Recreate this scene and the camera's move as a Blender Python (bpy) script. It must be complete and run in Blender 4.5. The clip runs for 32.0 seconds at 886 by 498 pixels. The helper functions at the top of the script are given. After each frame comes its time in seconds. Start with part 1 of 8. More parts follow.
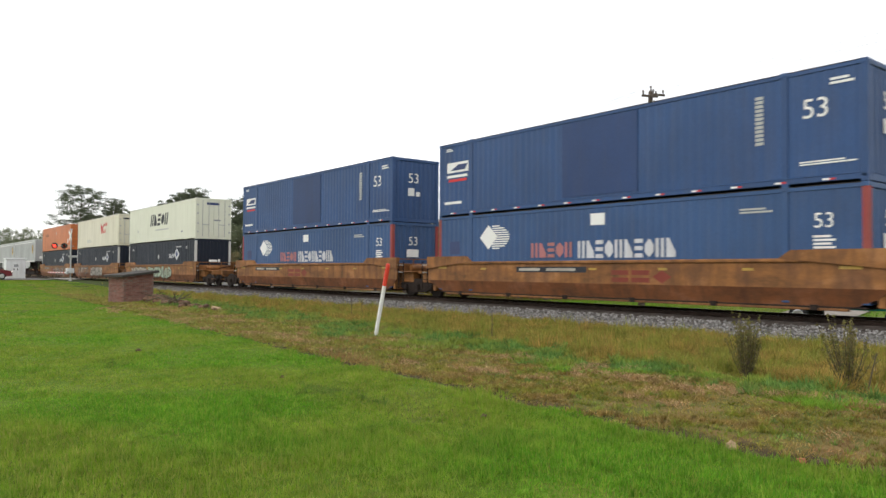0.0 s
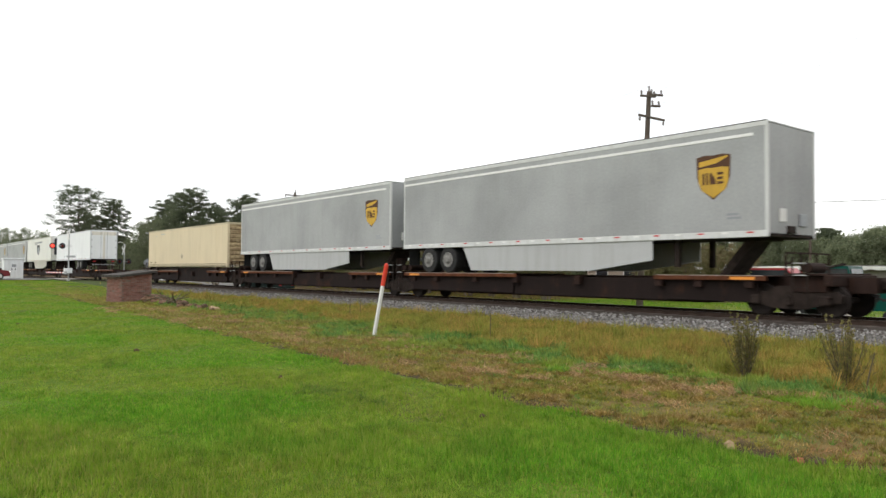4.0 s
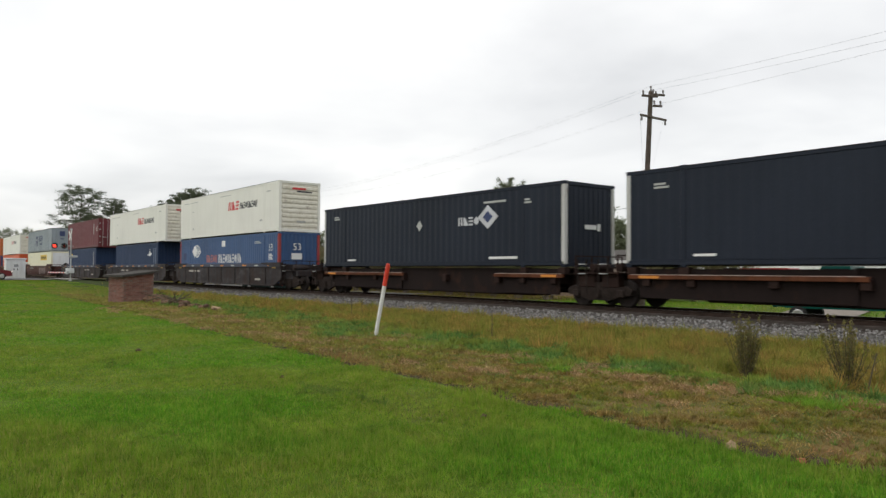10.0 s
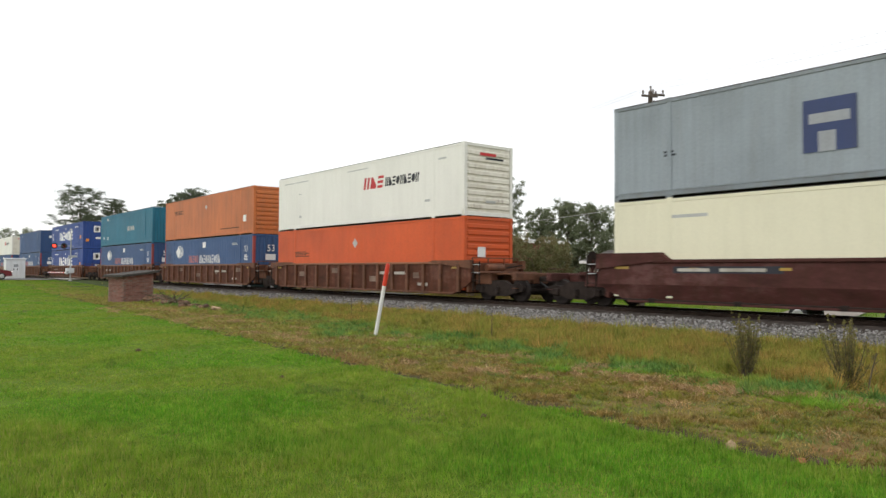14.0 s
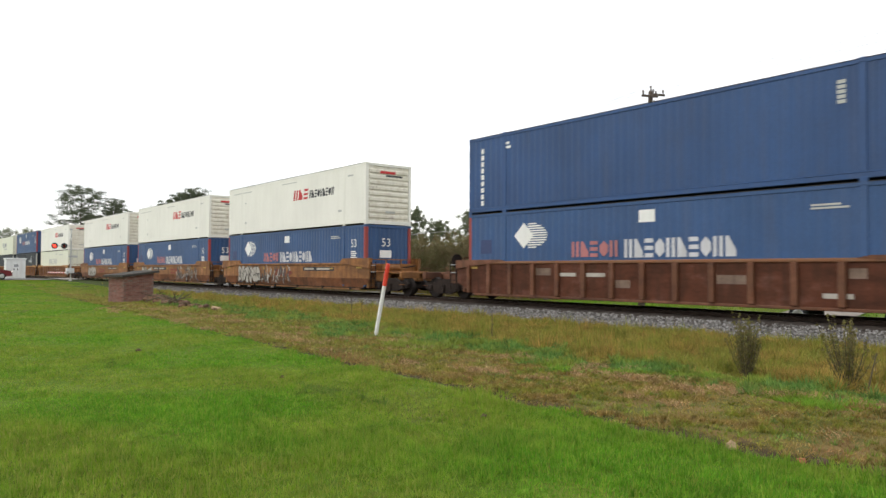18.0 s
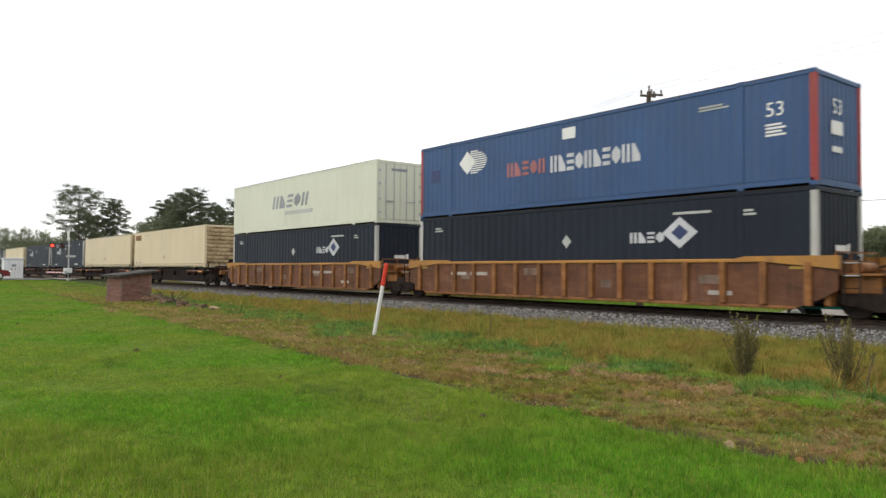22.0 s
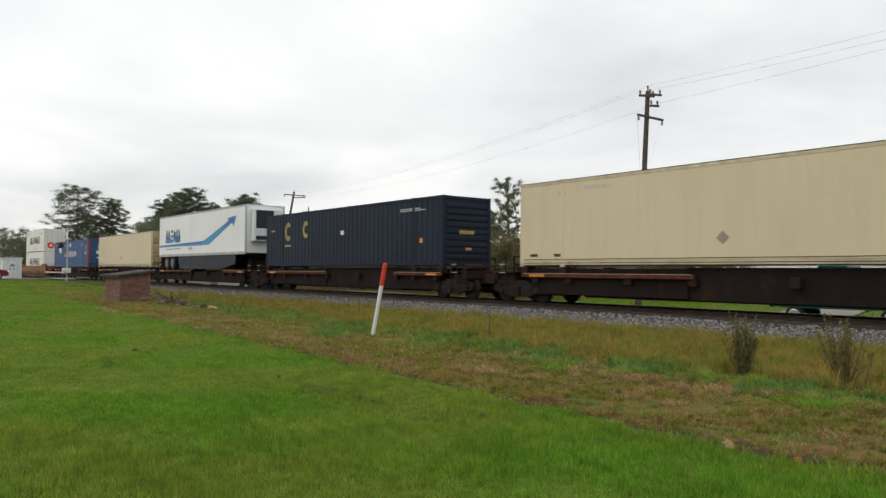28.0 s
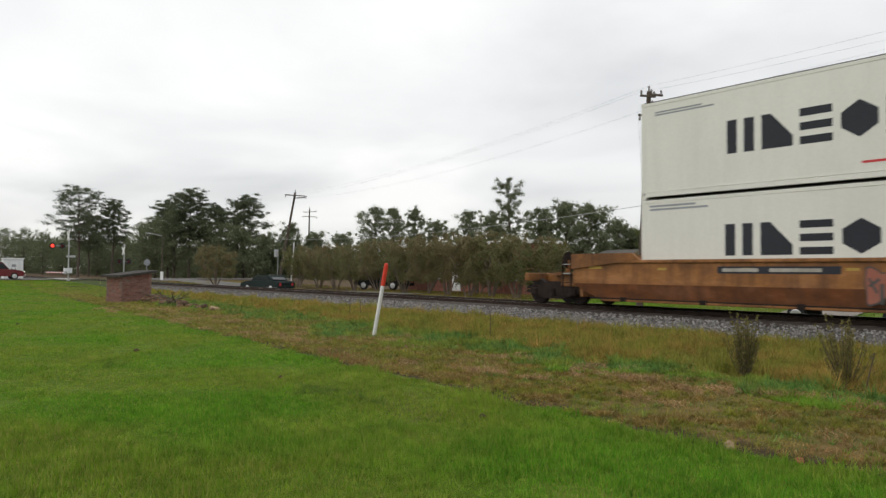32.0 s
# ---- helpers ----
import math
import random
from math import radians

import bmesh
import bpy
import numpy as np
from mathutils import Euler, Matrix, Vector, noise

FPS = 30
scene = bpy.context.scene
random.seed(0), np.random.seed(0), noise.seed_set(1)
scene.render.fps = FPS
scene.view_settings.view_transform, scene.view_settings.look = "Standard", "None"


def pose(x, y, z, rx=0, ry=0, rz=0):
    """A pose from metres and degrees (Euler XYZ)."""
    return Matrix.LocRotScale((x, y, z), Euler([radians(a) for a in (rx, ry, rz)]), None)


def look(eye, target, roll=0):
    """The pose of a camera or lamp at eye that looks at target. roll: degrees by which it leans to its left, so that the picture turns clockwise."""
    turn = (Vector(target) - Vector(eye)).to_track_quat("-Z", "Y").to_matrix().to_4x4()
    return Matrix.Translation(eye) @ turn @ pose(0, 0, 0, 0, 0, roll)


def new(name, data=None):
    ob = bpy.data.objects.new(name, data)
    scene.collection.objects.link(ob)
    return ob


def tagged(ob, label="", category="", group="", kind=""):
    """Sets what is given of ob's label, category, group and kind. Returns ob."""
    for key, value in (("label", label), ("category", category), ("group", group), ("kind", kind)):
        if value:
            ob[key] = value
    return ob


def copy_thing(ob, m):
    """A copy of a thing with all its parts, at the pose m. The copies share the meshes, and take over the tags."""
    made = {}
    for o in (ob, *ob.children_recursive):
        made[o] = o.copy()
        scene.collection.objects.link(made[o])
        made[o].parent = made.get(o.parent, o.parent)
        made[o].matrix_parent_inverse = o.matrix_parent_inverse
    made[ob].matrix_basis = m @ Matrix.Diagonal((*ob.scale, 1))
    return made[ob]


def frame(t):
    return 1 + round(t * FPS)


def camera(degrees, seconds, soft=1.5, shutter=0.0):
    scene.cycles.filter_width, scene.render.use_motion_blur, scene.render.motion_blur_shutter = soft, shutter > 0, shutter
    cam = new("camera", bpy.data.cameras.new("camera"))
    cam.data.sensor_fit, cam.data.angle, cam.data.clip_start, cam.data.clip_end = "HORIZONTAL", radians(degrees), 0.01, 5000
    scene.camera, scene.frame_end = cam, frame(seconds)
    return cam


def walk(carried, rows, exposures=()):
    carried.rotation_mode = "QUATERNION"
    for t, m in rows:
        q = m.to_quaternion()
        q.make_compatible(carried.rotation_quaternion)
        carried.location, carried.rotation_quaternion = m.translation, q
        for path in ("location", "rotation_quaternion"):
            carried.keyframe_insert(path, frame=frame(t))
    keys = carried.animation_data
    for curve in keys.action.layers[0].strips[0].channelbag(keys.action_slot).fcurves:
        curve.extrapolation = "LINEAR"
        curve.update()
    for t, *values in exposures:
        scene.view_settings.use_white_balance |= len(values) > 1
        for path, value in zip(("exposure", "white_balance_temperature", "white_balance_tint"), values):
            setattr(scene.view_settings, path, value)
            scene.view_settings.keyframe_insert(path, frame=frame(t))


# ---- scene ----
# ---- camera ----
RAIL = 0.42            # top of rail above the lawn
TRACK = 19.53          # distance of the track's centre line
SPEED = 25.63          # metres a second, towards +x
EYE = Vector((0.0, 0.0, 1.513))


def aim(right=0.0, down=0.0):
    """The camera's pose, turned by so many thousandths of a radian."""
    yaw, pitch = -0.902414 + right / 1000, 0.030316 - down / 1000
    way = Vector((math.sin(yaw) * math.cos(pitch), math.cos(yaw) * math.cos(pitch), math.sin(pitch)))
    return look(EYE, EYE + way, 0.364)


cam = camera(62.14, 32.0, soft=1.45, shutter=0.1)
SWAY = [(0, 0, 0), (1, 0, 0), (1.5, 1.0, 0), (2, 1.8, 0), (3, 2.1, 0), (3.5, 2.3, 0), (5.5, 1.5, 0), (6, 1.4, 0), (6.5, 1.0, 0),
        (7, 0.1, 0), (9, 0, 0), (14, 0.2, 0), (14.5, 0.4, 0), (16.5, 0.8, 0), (17, 0.1, 0), (18.5, 0, 0), (19, 1.5, 0), (20, 1.5, 0.2),
        (21, 1.5, 0), (22, 2.3, 0.2), (22.5, 4.2, 0.8), (23, 3.8, 0.8), (23.5, 2.7, 0.6), (24, 1.8, 0.3), (24.5, 2.3, 0.3), (25, 2.3, 0.5),
        (25.5, 2.7, 0.6), (27.5, 4.2, 0.8), (28, 3.8, 0.4), (29, 3.1, 0.4), (30, 1.8, 0), (31, 1.5, 0), (31.5, 1.4, 0), (32, 2.3, 0)]
LIGHT = [(0, 0.08), (4, 0.1), (5.5, -0.54), (8, -0.5), (9, -0.4), (10, -0.38), (12, -0.33), (13, -0.12), (15, 0.03), (18, 0.08), (20, -0.04), (22.5, -0.03), (23.2, -0.12), (24, -0.46), (32, -0.46)]
walk(cam, [(t, aim(r, d)) for t, r, d in SWAY], exposures=[(t, e) for t, e in LIGHT])

# ---- light: an overcast sky and a veiled sun behind the camera ----
SUN_EL, SUN_AZ = 42, 205     # degrees; azimuth from +y towards +x


def make_world():
    w = bpy.data.worlds.new("overcast_sky")
    scene.world = w
    w.use_nodes = True
    nt = w.node_tree
    n, l = nt.nodes, nt.links
    n.clear()
    out, bg = n.new("ShaderNodeOutputWorld"), n.new("ShaderNodeBackground")
    sky = n.new("ShaderNodeTexSky")
    sky.sky_type, sky.sun_disc = "NISHITA", False
    sky.sun_elevation, sky.sun_rotation = radians(SUN_EL), radians(SUN_AZ)
    co = n.new("ShaderNodeTexCoord")
    sep = n.new("ShaderNodeSeparateXYZ")
    l.new(co.outputs["Generated"], sep.inputs[0])

    def mth(op, a, b=None, clamp=False):
        m = n.new("ShaderNodeMath")
        m.operation, m.use_clamp = op, clamp
        for i, v in enumerate((a, b)):
            if v is None:
                continue
            if isinstance(v, (int, float)):
                m.inputs[i].default_value = v
            else:
                l.new(v, m.inputs[i])
        return m.outputs[0]
    zz = mth("MAXIMUM", sep.outputs[2], 0.0)
    den = mth("ADD", zz, 0.16)
    cx, cy = mth("DIVIDE", sep.outputs[0], den), mth("DIVIDE", sep.outputs[1], den)
    comb = n.new("ShaderNodeCombineXYZ")
    l.new(cx, comb.inputs[0])
    l.new(cy, comb.inputs[1])
    no = n.new("ShaderNodeTexNoise")
    no.inputs["Scale"].default_value, no.inputs["Detail"].default_value = 0.75, 7
    no.inputs["Roughness"].default_value, no.inputs["Distortion"].default_value = 0.5, 0.3
    l.new(comb.outputs[0], no.inputs["Vector"])
    ramp = n.new("ShaderNodeValToRGB")
    r = ramp.color_ramp
    r.elements[0].position, r.elements[0].color = 0.30, (0.72, 0.722, 0.722, 1)
    r.elements[1].position, r.elements[1].color = 0.62, (1.04, 1.03, 1.005, 1)
    e = r.elements.new(0.48)
    e.color = (0.9, 0.898, 0.89, 1)
    l.new(no.outputs[0], ramp.inputs[0])
    mix = n.new("ShaderNodeMix")
    mix.data_type = "RGBA"
    mix.inputs[0].default_value = 0.985
    l.new(sky.outputs[0], mix.inputs[6])
    l.new(ramp.outputs[0], mix.inputs[7])
    # an overcast sky is brighter overhead than near the horizon
    grad = mth("ADD", 1.0, mth("MULTIPLY", zz, 0.30))
    l.new(mix.outputs[2], bg.inputs[0])
    l.new(mth("MULTIPLY", grad, WORLD), bg.inputs[1])
    l.new(bg.outputs[0], out.inputs[0])


WORLD = 1.22
make_world()
sun = new("sun", bpy.data.lights.new("sun", "SUN"))
sun.data.energy, sun.data.angle, sun.data.color = 0.8, radians(30), (1.0, 0.96, 0.9)
_a, _e = radians(SUN_AZ), radians(SUN_EL)
sun.matrix_world = look((0, 0, 60), Vector((0, 0, 60)) - Vector((math.sin(_a) * math.cos(_e), math.cos(_a) * math.cos(_e), math.sin(_e))))

# ---- materials ----
MATS = {}


def base_mat(name):
    m = bpy.data.materials.new(name)
    m.use_nodes = True
    n, l = m.node_tree.nodes, m.node_tree.links
    return m, n, l, n["Principled BSDF"]


def noise_of(n, l, scale, detail=4, vec=None, stretch=None, rough=0.55):
    co = n.new("ShaderNodeTexCoord")
    src = co.outputs["Object"] if vec is None else vec
    if stretch:
        mp = n.new("ShaderNodeMapping")
        mp.inputs["Scale"].default_value = stretch
        l.new(src, mp.inputs[0])
        src = mp.outputs[0]
    no = n.new("ShaderNodeTexNoise")
    no.inputs["Scale"].default_value, no.inputs["Detail"].default_value, no.inputs["Roughness"].default_value = scale, detail, rough
    l.new(src, no.inputs["Vector"])
    return no.outputs[0]


def ramp_of(n, l, fac, stops):
    r = n.new("ShaderNodeValToRGB")
    el = r.color_ramp.elements
    el[0].position, el[0].color = stops[0][0], (*stops[0][1], 1)
    el[1].position, el[1].color = stops[-1][0], (*stops[-1][1], 1)
    for p, c in stops[1:-1]:
        el.new(p).color = (*c, 1)
    l.new(fac, r.inputs[0])
    return r.outputs[0]


def mix_of(n, l, fac, a, b, kind="MIX"):
    m = n.new("ShaderNodeMix")
    m.data_type, m.blend_type = "RGBA", kind
    for i, v in ((0, fac), (6, a), (7, b)):
        if isinstance(v, (int, float)):
            m.inputs[i].default_value = v
        elif isinstance(v, tuple):
            m.inputs[i].default_value = (*v, 1)
        else:
            l.new(v, m.inputs[i])
    return m.outputs[2]


def bump_of(n, l, bsdf, height, strength=0.2, dist=0.01):
    b = n.new("ShaderNodeBump")
    b.inputs["Strength"].default_value, b.inputs["Distance"].default_value = strength, dist
    l.new(height, b.inputs["Height"])
    l.new(b.outputs[0], bsdf.inputs["Normal"])


def shade(c, k):
    return tuple(min(1.0, v * k) for v in c)


def paint(name, rgb, rough=0.45, dirt=0.3, rust=0.0, grime=None, bold=False):
    """Weathered paint on metal: broad fading, streaks that run down, fine dirt, some rust."""
    if name in MATS:
        return MATS[name]
    m, n, l, p = base_mat(name)
    dark = max(rgb) < 0.12            # dull old paint: little gloss, dirt near its own tone
    if grime is None:
        grime = tuple(0.004 + 1.5 * v for v in rgb) if dark else (0.16, 0.13, 0.09)
    p.inputs["Specular IOR Level"].default_value = 0.15 if dark else 0.4
    oi = n.new("ShaderNodeObjectInfo")
    add = n.new("ShaderNodeVectorMath")
    add.operation = "ADD"
    co = n.new("ShaderNodeTexCoord")
    sc = n.new("ShaderNodeVectorMath")
    sc.operation = "SCALE"
    cb = n.new("ShaderNodeCombineXYZ")
    for i in range(3):
        l.new(oi.outputs["Random"], cb.inputs[i])
    l.new(cb.outputs[0], sc.inputs[0])
    sc.inputs["Scale"].default_value = 37.0
    l.new(co.outputs["Object"], add.inputs[0])
    l.new(sc.outputs[0], add.inputs[1])
    v = add.outputs[0]
    broad = noise_of(n, l, 0.35, 3, v)
    streak = noise_of(n, l, 1.0, 5, v, (3.2, 3.2, 0.35), 0.6)
    fine = noise_of(n, l, 14, 4, v)
    pale = min(rgb) > 0.35
    c = ramp_of(n, l, broad, [(0.3, shade(rgb, 0.95 if pale else 0.82)), (0.5, rgb), (0.72, shade(rgb, 1.03 if pale else 1.14))])
    if bold:                          # patchy: bleached and stained areas side by side
        blot = noise_of(n, l, 0.9, 7, v, (0.6, 0.6, 1.6), 0.7)
        c = mix_of(n, l, 0.6, c, ramp_of(n, l, blot, [(0.36, shade(rgb, 0.3)), (0.46, shade(rgb, 0.85)), (0.53, shade(rgb, 1.1)), (0.63, tuple(min(1, q * 1.45 + 0.035) for q in rgb))]))
    f = n.new("ShaderNodeMapRange")
    f.inputs["From Min"].default_value, f.inputs["From Max"].default_value = 0.44, 0.7
    f.inputs["To Max"].default_value = dirt
    l.new(streak, f.inputs["Value"])
    c = mix_of(n, l, f.outputs[0], c, grime)
    if rust > 0:
        g = n.new("ShaderNodeMapRange")
        g.inputs["From Min"].default_value, g.inputs["From Max"].default_value = 0.62 - 0.28 * rust, 0.68
        g.inputs["To Max"].default_value = min(1.0, rust + 0.3)
        l.new(noise_of(n, l, 1.5, 8, v, (1, 1, 0.7), 0.7), g.inputs["Value"])
        c = mix_of(n, l, g.outputs[0], c, (0.05, 0.022, 0.012) if dark else (0.13, 0.055, 0.025))
    c = mix_of(n, l, 0.07 if pale else 0.18, c, ramp_of(n, l, fine, [(0.3, (0.25, 0.25, 0.25)), (0.7, (1, 1, 1))]), "MULTIPLY")
    l.new(c, p.inputs["Base Color"])
    rr = n.new("ShaderNodeMapRange")
    rr.inputs["To Min"].default_value, rr.inputs["To Max"].default_value = rough - 0.1, min(1, rough + 0.25)
    l.new(streak, rr.inputs["Value"])
    l.new(rr.outputs[0], p.inputs["Roughness"])
    bump_of(n, l, p, fine, 0.08, 0.004)
    MATS[name] = m
    return m


def plain(name, rgb, rough=0.6, metal=0.0, var=0.25, scale=8.0, bump=0.15, emit=0.0):
    if name in MATS:
        return MATS[name]
    m, n, l, p = base_mat(name)
    no = noise_of(n, l, scale, 6)
    l.new(ramp_of(n, l, no, [(0.28, shade(rgb, 1 - var)), (0.72, shade(rgb, 1 + var))]), p.inputs["Base Color"])
    p.inputs["Roughness"].default_value, p.inputs["Metallic"].default_value = rough, metal
    if max(rgb) < 0.06 and rough > 0.5:
        p.inputs["Specular IOR Level"].default_value = 0.2
    if bump:
        bump_of(n, l, p, noise_of(n, l, scale * 4, 5), bump, 0.01)
    if emit:
        p.inputs["Emission Color"].default_value = (*rgb, 1)
        p.inputs["Emission Strength"].default_value = emit
    MATS[name] = m
    return m


def leafy(name, colours, rough=0.65, other=None, size=0.9, through_light=0.35, swing=0.3, tuft=0.0):
    """Blades and leaves: each island its own tint; a second set of tints takes over in patches."""
    if name in MATS:
        return MATS[name]
    m, n, l, p = base_mat(name)
    geo = n.new("ShaderNodeNewGeometry")
    rnd = geo.outputs["Random Per Island"]
    c = ramp_of(n, l, rnd, [(i / (len(colours) - 1), k) for i, k in enumerate(colours)])
    pos = geo.outputs["Position"]
    if other:
        d = ramp_of(n, l, rnd, [(i / (len(other) - 1), k) for i, k in enumerate(other)])
        f = n.new("ShaderNodeMapRange")
        f.interpolation_type = "SMOOTHSTEP"
        f.inputs["From Min"].default_value, f.inputs["From Max"].default_value = 0.41, 0.57
        l.new(noise_of(n, l, size, 4, pos), f.inputs["Value"])
        c = mix_of(n, l, f.outputs[0], c, d)
    big = noise_of(n, l, 1.3, 6, pos, None, 0.65)
    c = mix_of(n, l, 0.9, c, ramp_of(n, l, big, [(0.3, (1 - swing,) * 3), (0.7, (1.0, 1.0, 1.0))]), "MULTIPLY")
    if tuft:                          # tussocks a hand wide
        c = mix_of(n, l, 1.0, c, ramp_of(n, l, noise_of(n, l, 6.5, 5, pos, None, 0.7), [(0.36, (1 - tuft,) * 3), (0.6, (1.1, 1.1, 1.05))]), "MULTIPLY")
    l.new(c, p.inputs["Base Color"])
    p.inputs["Roughness"].default_value = rough
    p.inputs["Specular IOR Level"].default_value = 0.2
    if through_light:
        tr, mx = n.new("ShaderNodeBsdfTranslucent"), n.new("ShaderNodeMixShader")
        l.new(c, tr.inputs[0])
        mx.inputs[0].default_value = through_light
        l.new(p.outputs[0], mx.inputs[1])
        l.new(tr.outputs[0], mx.inputs[2])
        l.new(mx.outputs[0], n["Material Output"].inputs[0])
    MATS[name] = m
    return m


def ground_mat():
    m, n, l, p = base_mat("ground_cover")
    geo = n.new("ShaderNodeNewGeometry")
    pos = geo.outputs["Position"]
    sep = n.new("ShaderNodeSeparateXYZ")
    l.new(pos, sep.inputs[0])

    def mth(op, a, b, clamp=False):
        k = n.new("ShaderNodeMath")
        k.operation, k.use_clamp = op, clamp
        for i, v in enumerate((a, b)):
            if isinstance(v, (int, float)):
                k.inputs[i].default_value = v
            else:
                l.new(v, k.inputs[i])
        return k.outputs[0]
    big = noise_of(n, l, 0.35, 5, pos)
    mid = noise_of(n, l, 1.6, 6, pos)
    fine = noise_of(n, l, 18, 6, pos)
    # distance beyond the lawn's edge, which swings away from the track's line
    swing = mth("MULTIPLY", mth("MAXIMUM", mth("SUBTRACT", -6.5, sep.outputs[0]), 0.0), 0.07)
    across = mth("SUBTRACT", mth("SUBTRACT", sep.outputs[1], 5.97), swing)
    wob = mth("ADD", across, mth("MULTIPLY", mth("SUBTRACT", mid, 0.5), 0.7))

    def step(a, b, v=None):
        k = n.new("ShaderNodeMapRange")
        k.interpolation_type = "SMOOTHSTEP"
        k.inputs["From Min"].default_value, k.inputs["From Max"].default_value = a, b
        l.new(wob if v is None else v, k.inputs["Value"])
        return k.outputs[0]
    lawn = ramp_of(n, l, mid, [(0.25, (0.075, 0.13, 0.012)), (0.5, (0.1, 0.165, 0.014)), (0.75, (0.14, 0.165, 0.028))])
    lawn = mix_of(n, l, step(0.56, 0.74, big), lawn, (0.1, 0.085, 0.03))
    dry = ramp_of(n, l, mid, [(0.28, (0.13, 0.09, 0.035)), (0.42, (0.2, 0.135, 0.055)), (0.56, (0.11, 0.11, 0.03)), (0.66, (0.16, 0.12, 0.042)), (0.8, (0.23, 0.155, 0.075))])
    weed = ramp_of(n, l, mid, [(0.3, (0.035, 0.065, 0.018)), (0.6, (0.07, 0.085, 0.024)), (0.75, (0.12, 0.09, 0.035))])
    far = ramp_of(n, l, big, [(0.3, (0.10, 0.14, 0.025)), (0.6, (0.15, 0.19, 0.04)), (0.8, (0.2, 0.18, 0.07))])
    leaf_litter = ramp_of(n, l, mid, [(0.3, (0.06, 0.045, 0.03)), (0.5, (0.13, 0.085, 0.055)), (0.7, (0.1, 0.1, 0.04))])
    far = mix_of(n, l, step(-25.0, -29.0, sep.outputs[0]), far, leaf_litter)
    c = mix_of(n, l, step(-0.12, 0.12), lawn, dry)
    crumb = noise_of(n, l, 4.5, 5, pos)
    lip = mth("MULTIPLY", mth("MULTIPLY", step(-0.08, 0.0), step(0.5, 0.22)), step(0.36, 0.5, crumb))
    c = mix_of(n, l, lip, c, (0.06, 0.042, 0.022))
    c = mix_of(n, l, step(2.5, 3.2), c, weed)
    c = mix_of(n, l, step(22.5, 24.0, sep.outputs[1]), c, far)
    c = mix_of(n, l, 0.5, c, ramp_of(n, l, fine, [(0.3, (0.45, 0.45, 0.42)), (0.7, (1, 1, 1))]), "MULTIPLY")
    l.new(c, p.inputs["Base Color"])
    p.inputs["Roughness"].default_value = 0.95
    p.inputs["Specular IOR Level"].default_value = 0.1
    bump_of(n, l, p, fine, 0.6, 0.03)
    return m


GROUND = ground_mat()
LAWN = leafy("lawn_blades", [(0.09, 0.255, 0.015), (0.127, 0.345, 0.019), (0.163, 0.39, 0.023), (0.22, 0.415, 0.032), (0.36, 0.43, 0.073)],
             other=[(0.165, 0.31, 0.018), (0.22, 0.365, 0.026), (0.29, 0.385, 0.045), (0.4, 0.39, 0.1), (0.19, 0.355, 0.022)], size=0.32, swing=0.36, tuft=0.34)
DRY = leafy("dry_blades", [(0.509, 0.36, 0.117), (0.36, 0.233, 0.0742), (0.297, 0.254, 0.0583), (0.488, 0.297, 0.101), (0.721, 0.541, 0.254)],
            other=[(0.233, 0.318, 0.0371), (0.318, 0.35, 0.0477), (0.488, 0.382, 0.0901), (0.212, 0.297, 0.0318), (0.424, 0.36, 0.0636)], size=1.5, swing=0.45, tuft=0.68)
RUSSET = leafy("russet_thatch", [(0.46, 0.25, 0.1), (0.36, 0.18, 0.075), (0.58, 0.36, 0.16), (0.28, 0.15, 0.07)], other=[(0.44, 0.33, 0.11), (0.3, 0.26, 0.065), (0.55, 0.4, 0.16)], size=1.6, swing=0.4, tuft=0.55)
STRAW = leafy("cut_straw", [(0.56, 0.36, 0.18), (0.46, 0.27, 0.13), (0.68, 0.48, 0.27), (0.34, 0.19, 0.09)], swing=0.4, tuft=0.5)
TALL = leafy("tall_dry_blades", [(0.643, 0.421, 0.117), (0.491, 0.328, 0.0877), (0.351, 0.328, 0.0643), (0.702, 0.421, 0.14), (0.304, 0.316, 0.0585)],
             other=[(0.281, 0.351, 0.0526), (0.374, 0.386, 0.0702), (0.468, 0.386, 0.0936), (0.234, 0.328, 0.0468)], size=0.9, swing=0.5, tuft=0.5)
WEED = leafy("weed_leaves", [(0.144, 0.3, 0.066), (0.204, 0.384, 0.09), (0.3, 0.468, 0.12)], other=[(0.312, 0.396, 0.072), (0.396, 0.48, 0.084), (0.264, 0.36, 0.066)], size=1.0, swing=0.5, tuft=0.55)
OLIVE = leafy("olive_blades", [(0.36, 0.36, 0.085), (0.29, 0.33, 0.07), (0.46, 0.41, 0.13), (0.24, 0.33, 0.055)], other=[(0.46, 0.36, 0.12), (0.33, 0.36, 0.075), (0.55, 0.45, 0.17)], size=0.9, swing=0.4, tuft=0.5)
MOSS = leafy("dark_weed_leaves", [(0.11, 0.23, 0.03), (0.16, 0.28, 0.04), (0.32, 0.32, 0.1)], swing=0.4, tuft=0.4)
LIME = leafy("bright_weed_leaves", [(0.18, 0.36, 0.035), (0.25, 0.45, 0.045), (0.3, 0.47, 0.06)], swing=0.4, tuft=0.4)
SCRUB = leafy("scrub_leaves", [(0.18, 0.175, 0.055), (0.24, 0.19, 0.07), (0.16, 0.18, 0.05)])
TWIG = plain("olive_twig", (0.1, 0.08, 0.045), 0.9, var=0.3)
# distance haze put into the tree and pine tints: paler, greyer, bluer
TREE = leafy("hazed_leaves", [(0.14, 0.17, 0.095), (0.19, 0.22, 0.125), (0.25, 0.28, 0.16)], through_light=0.45)
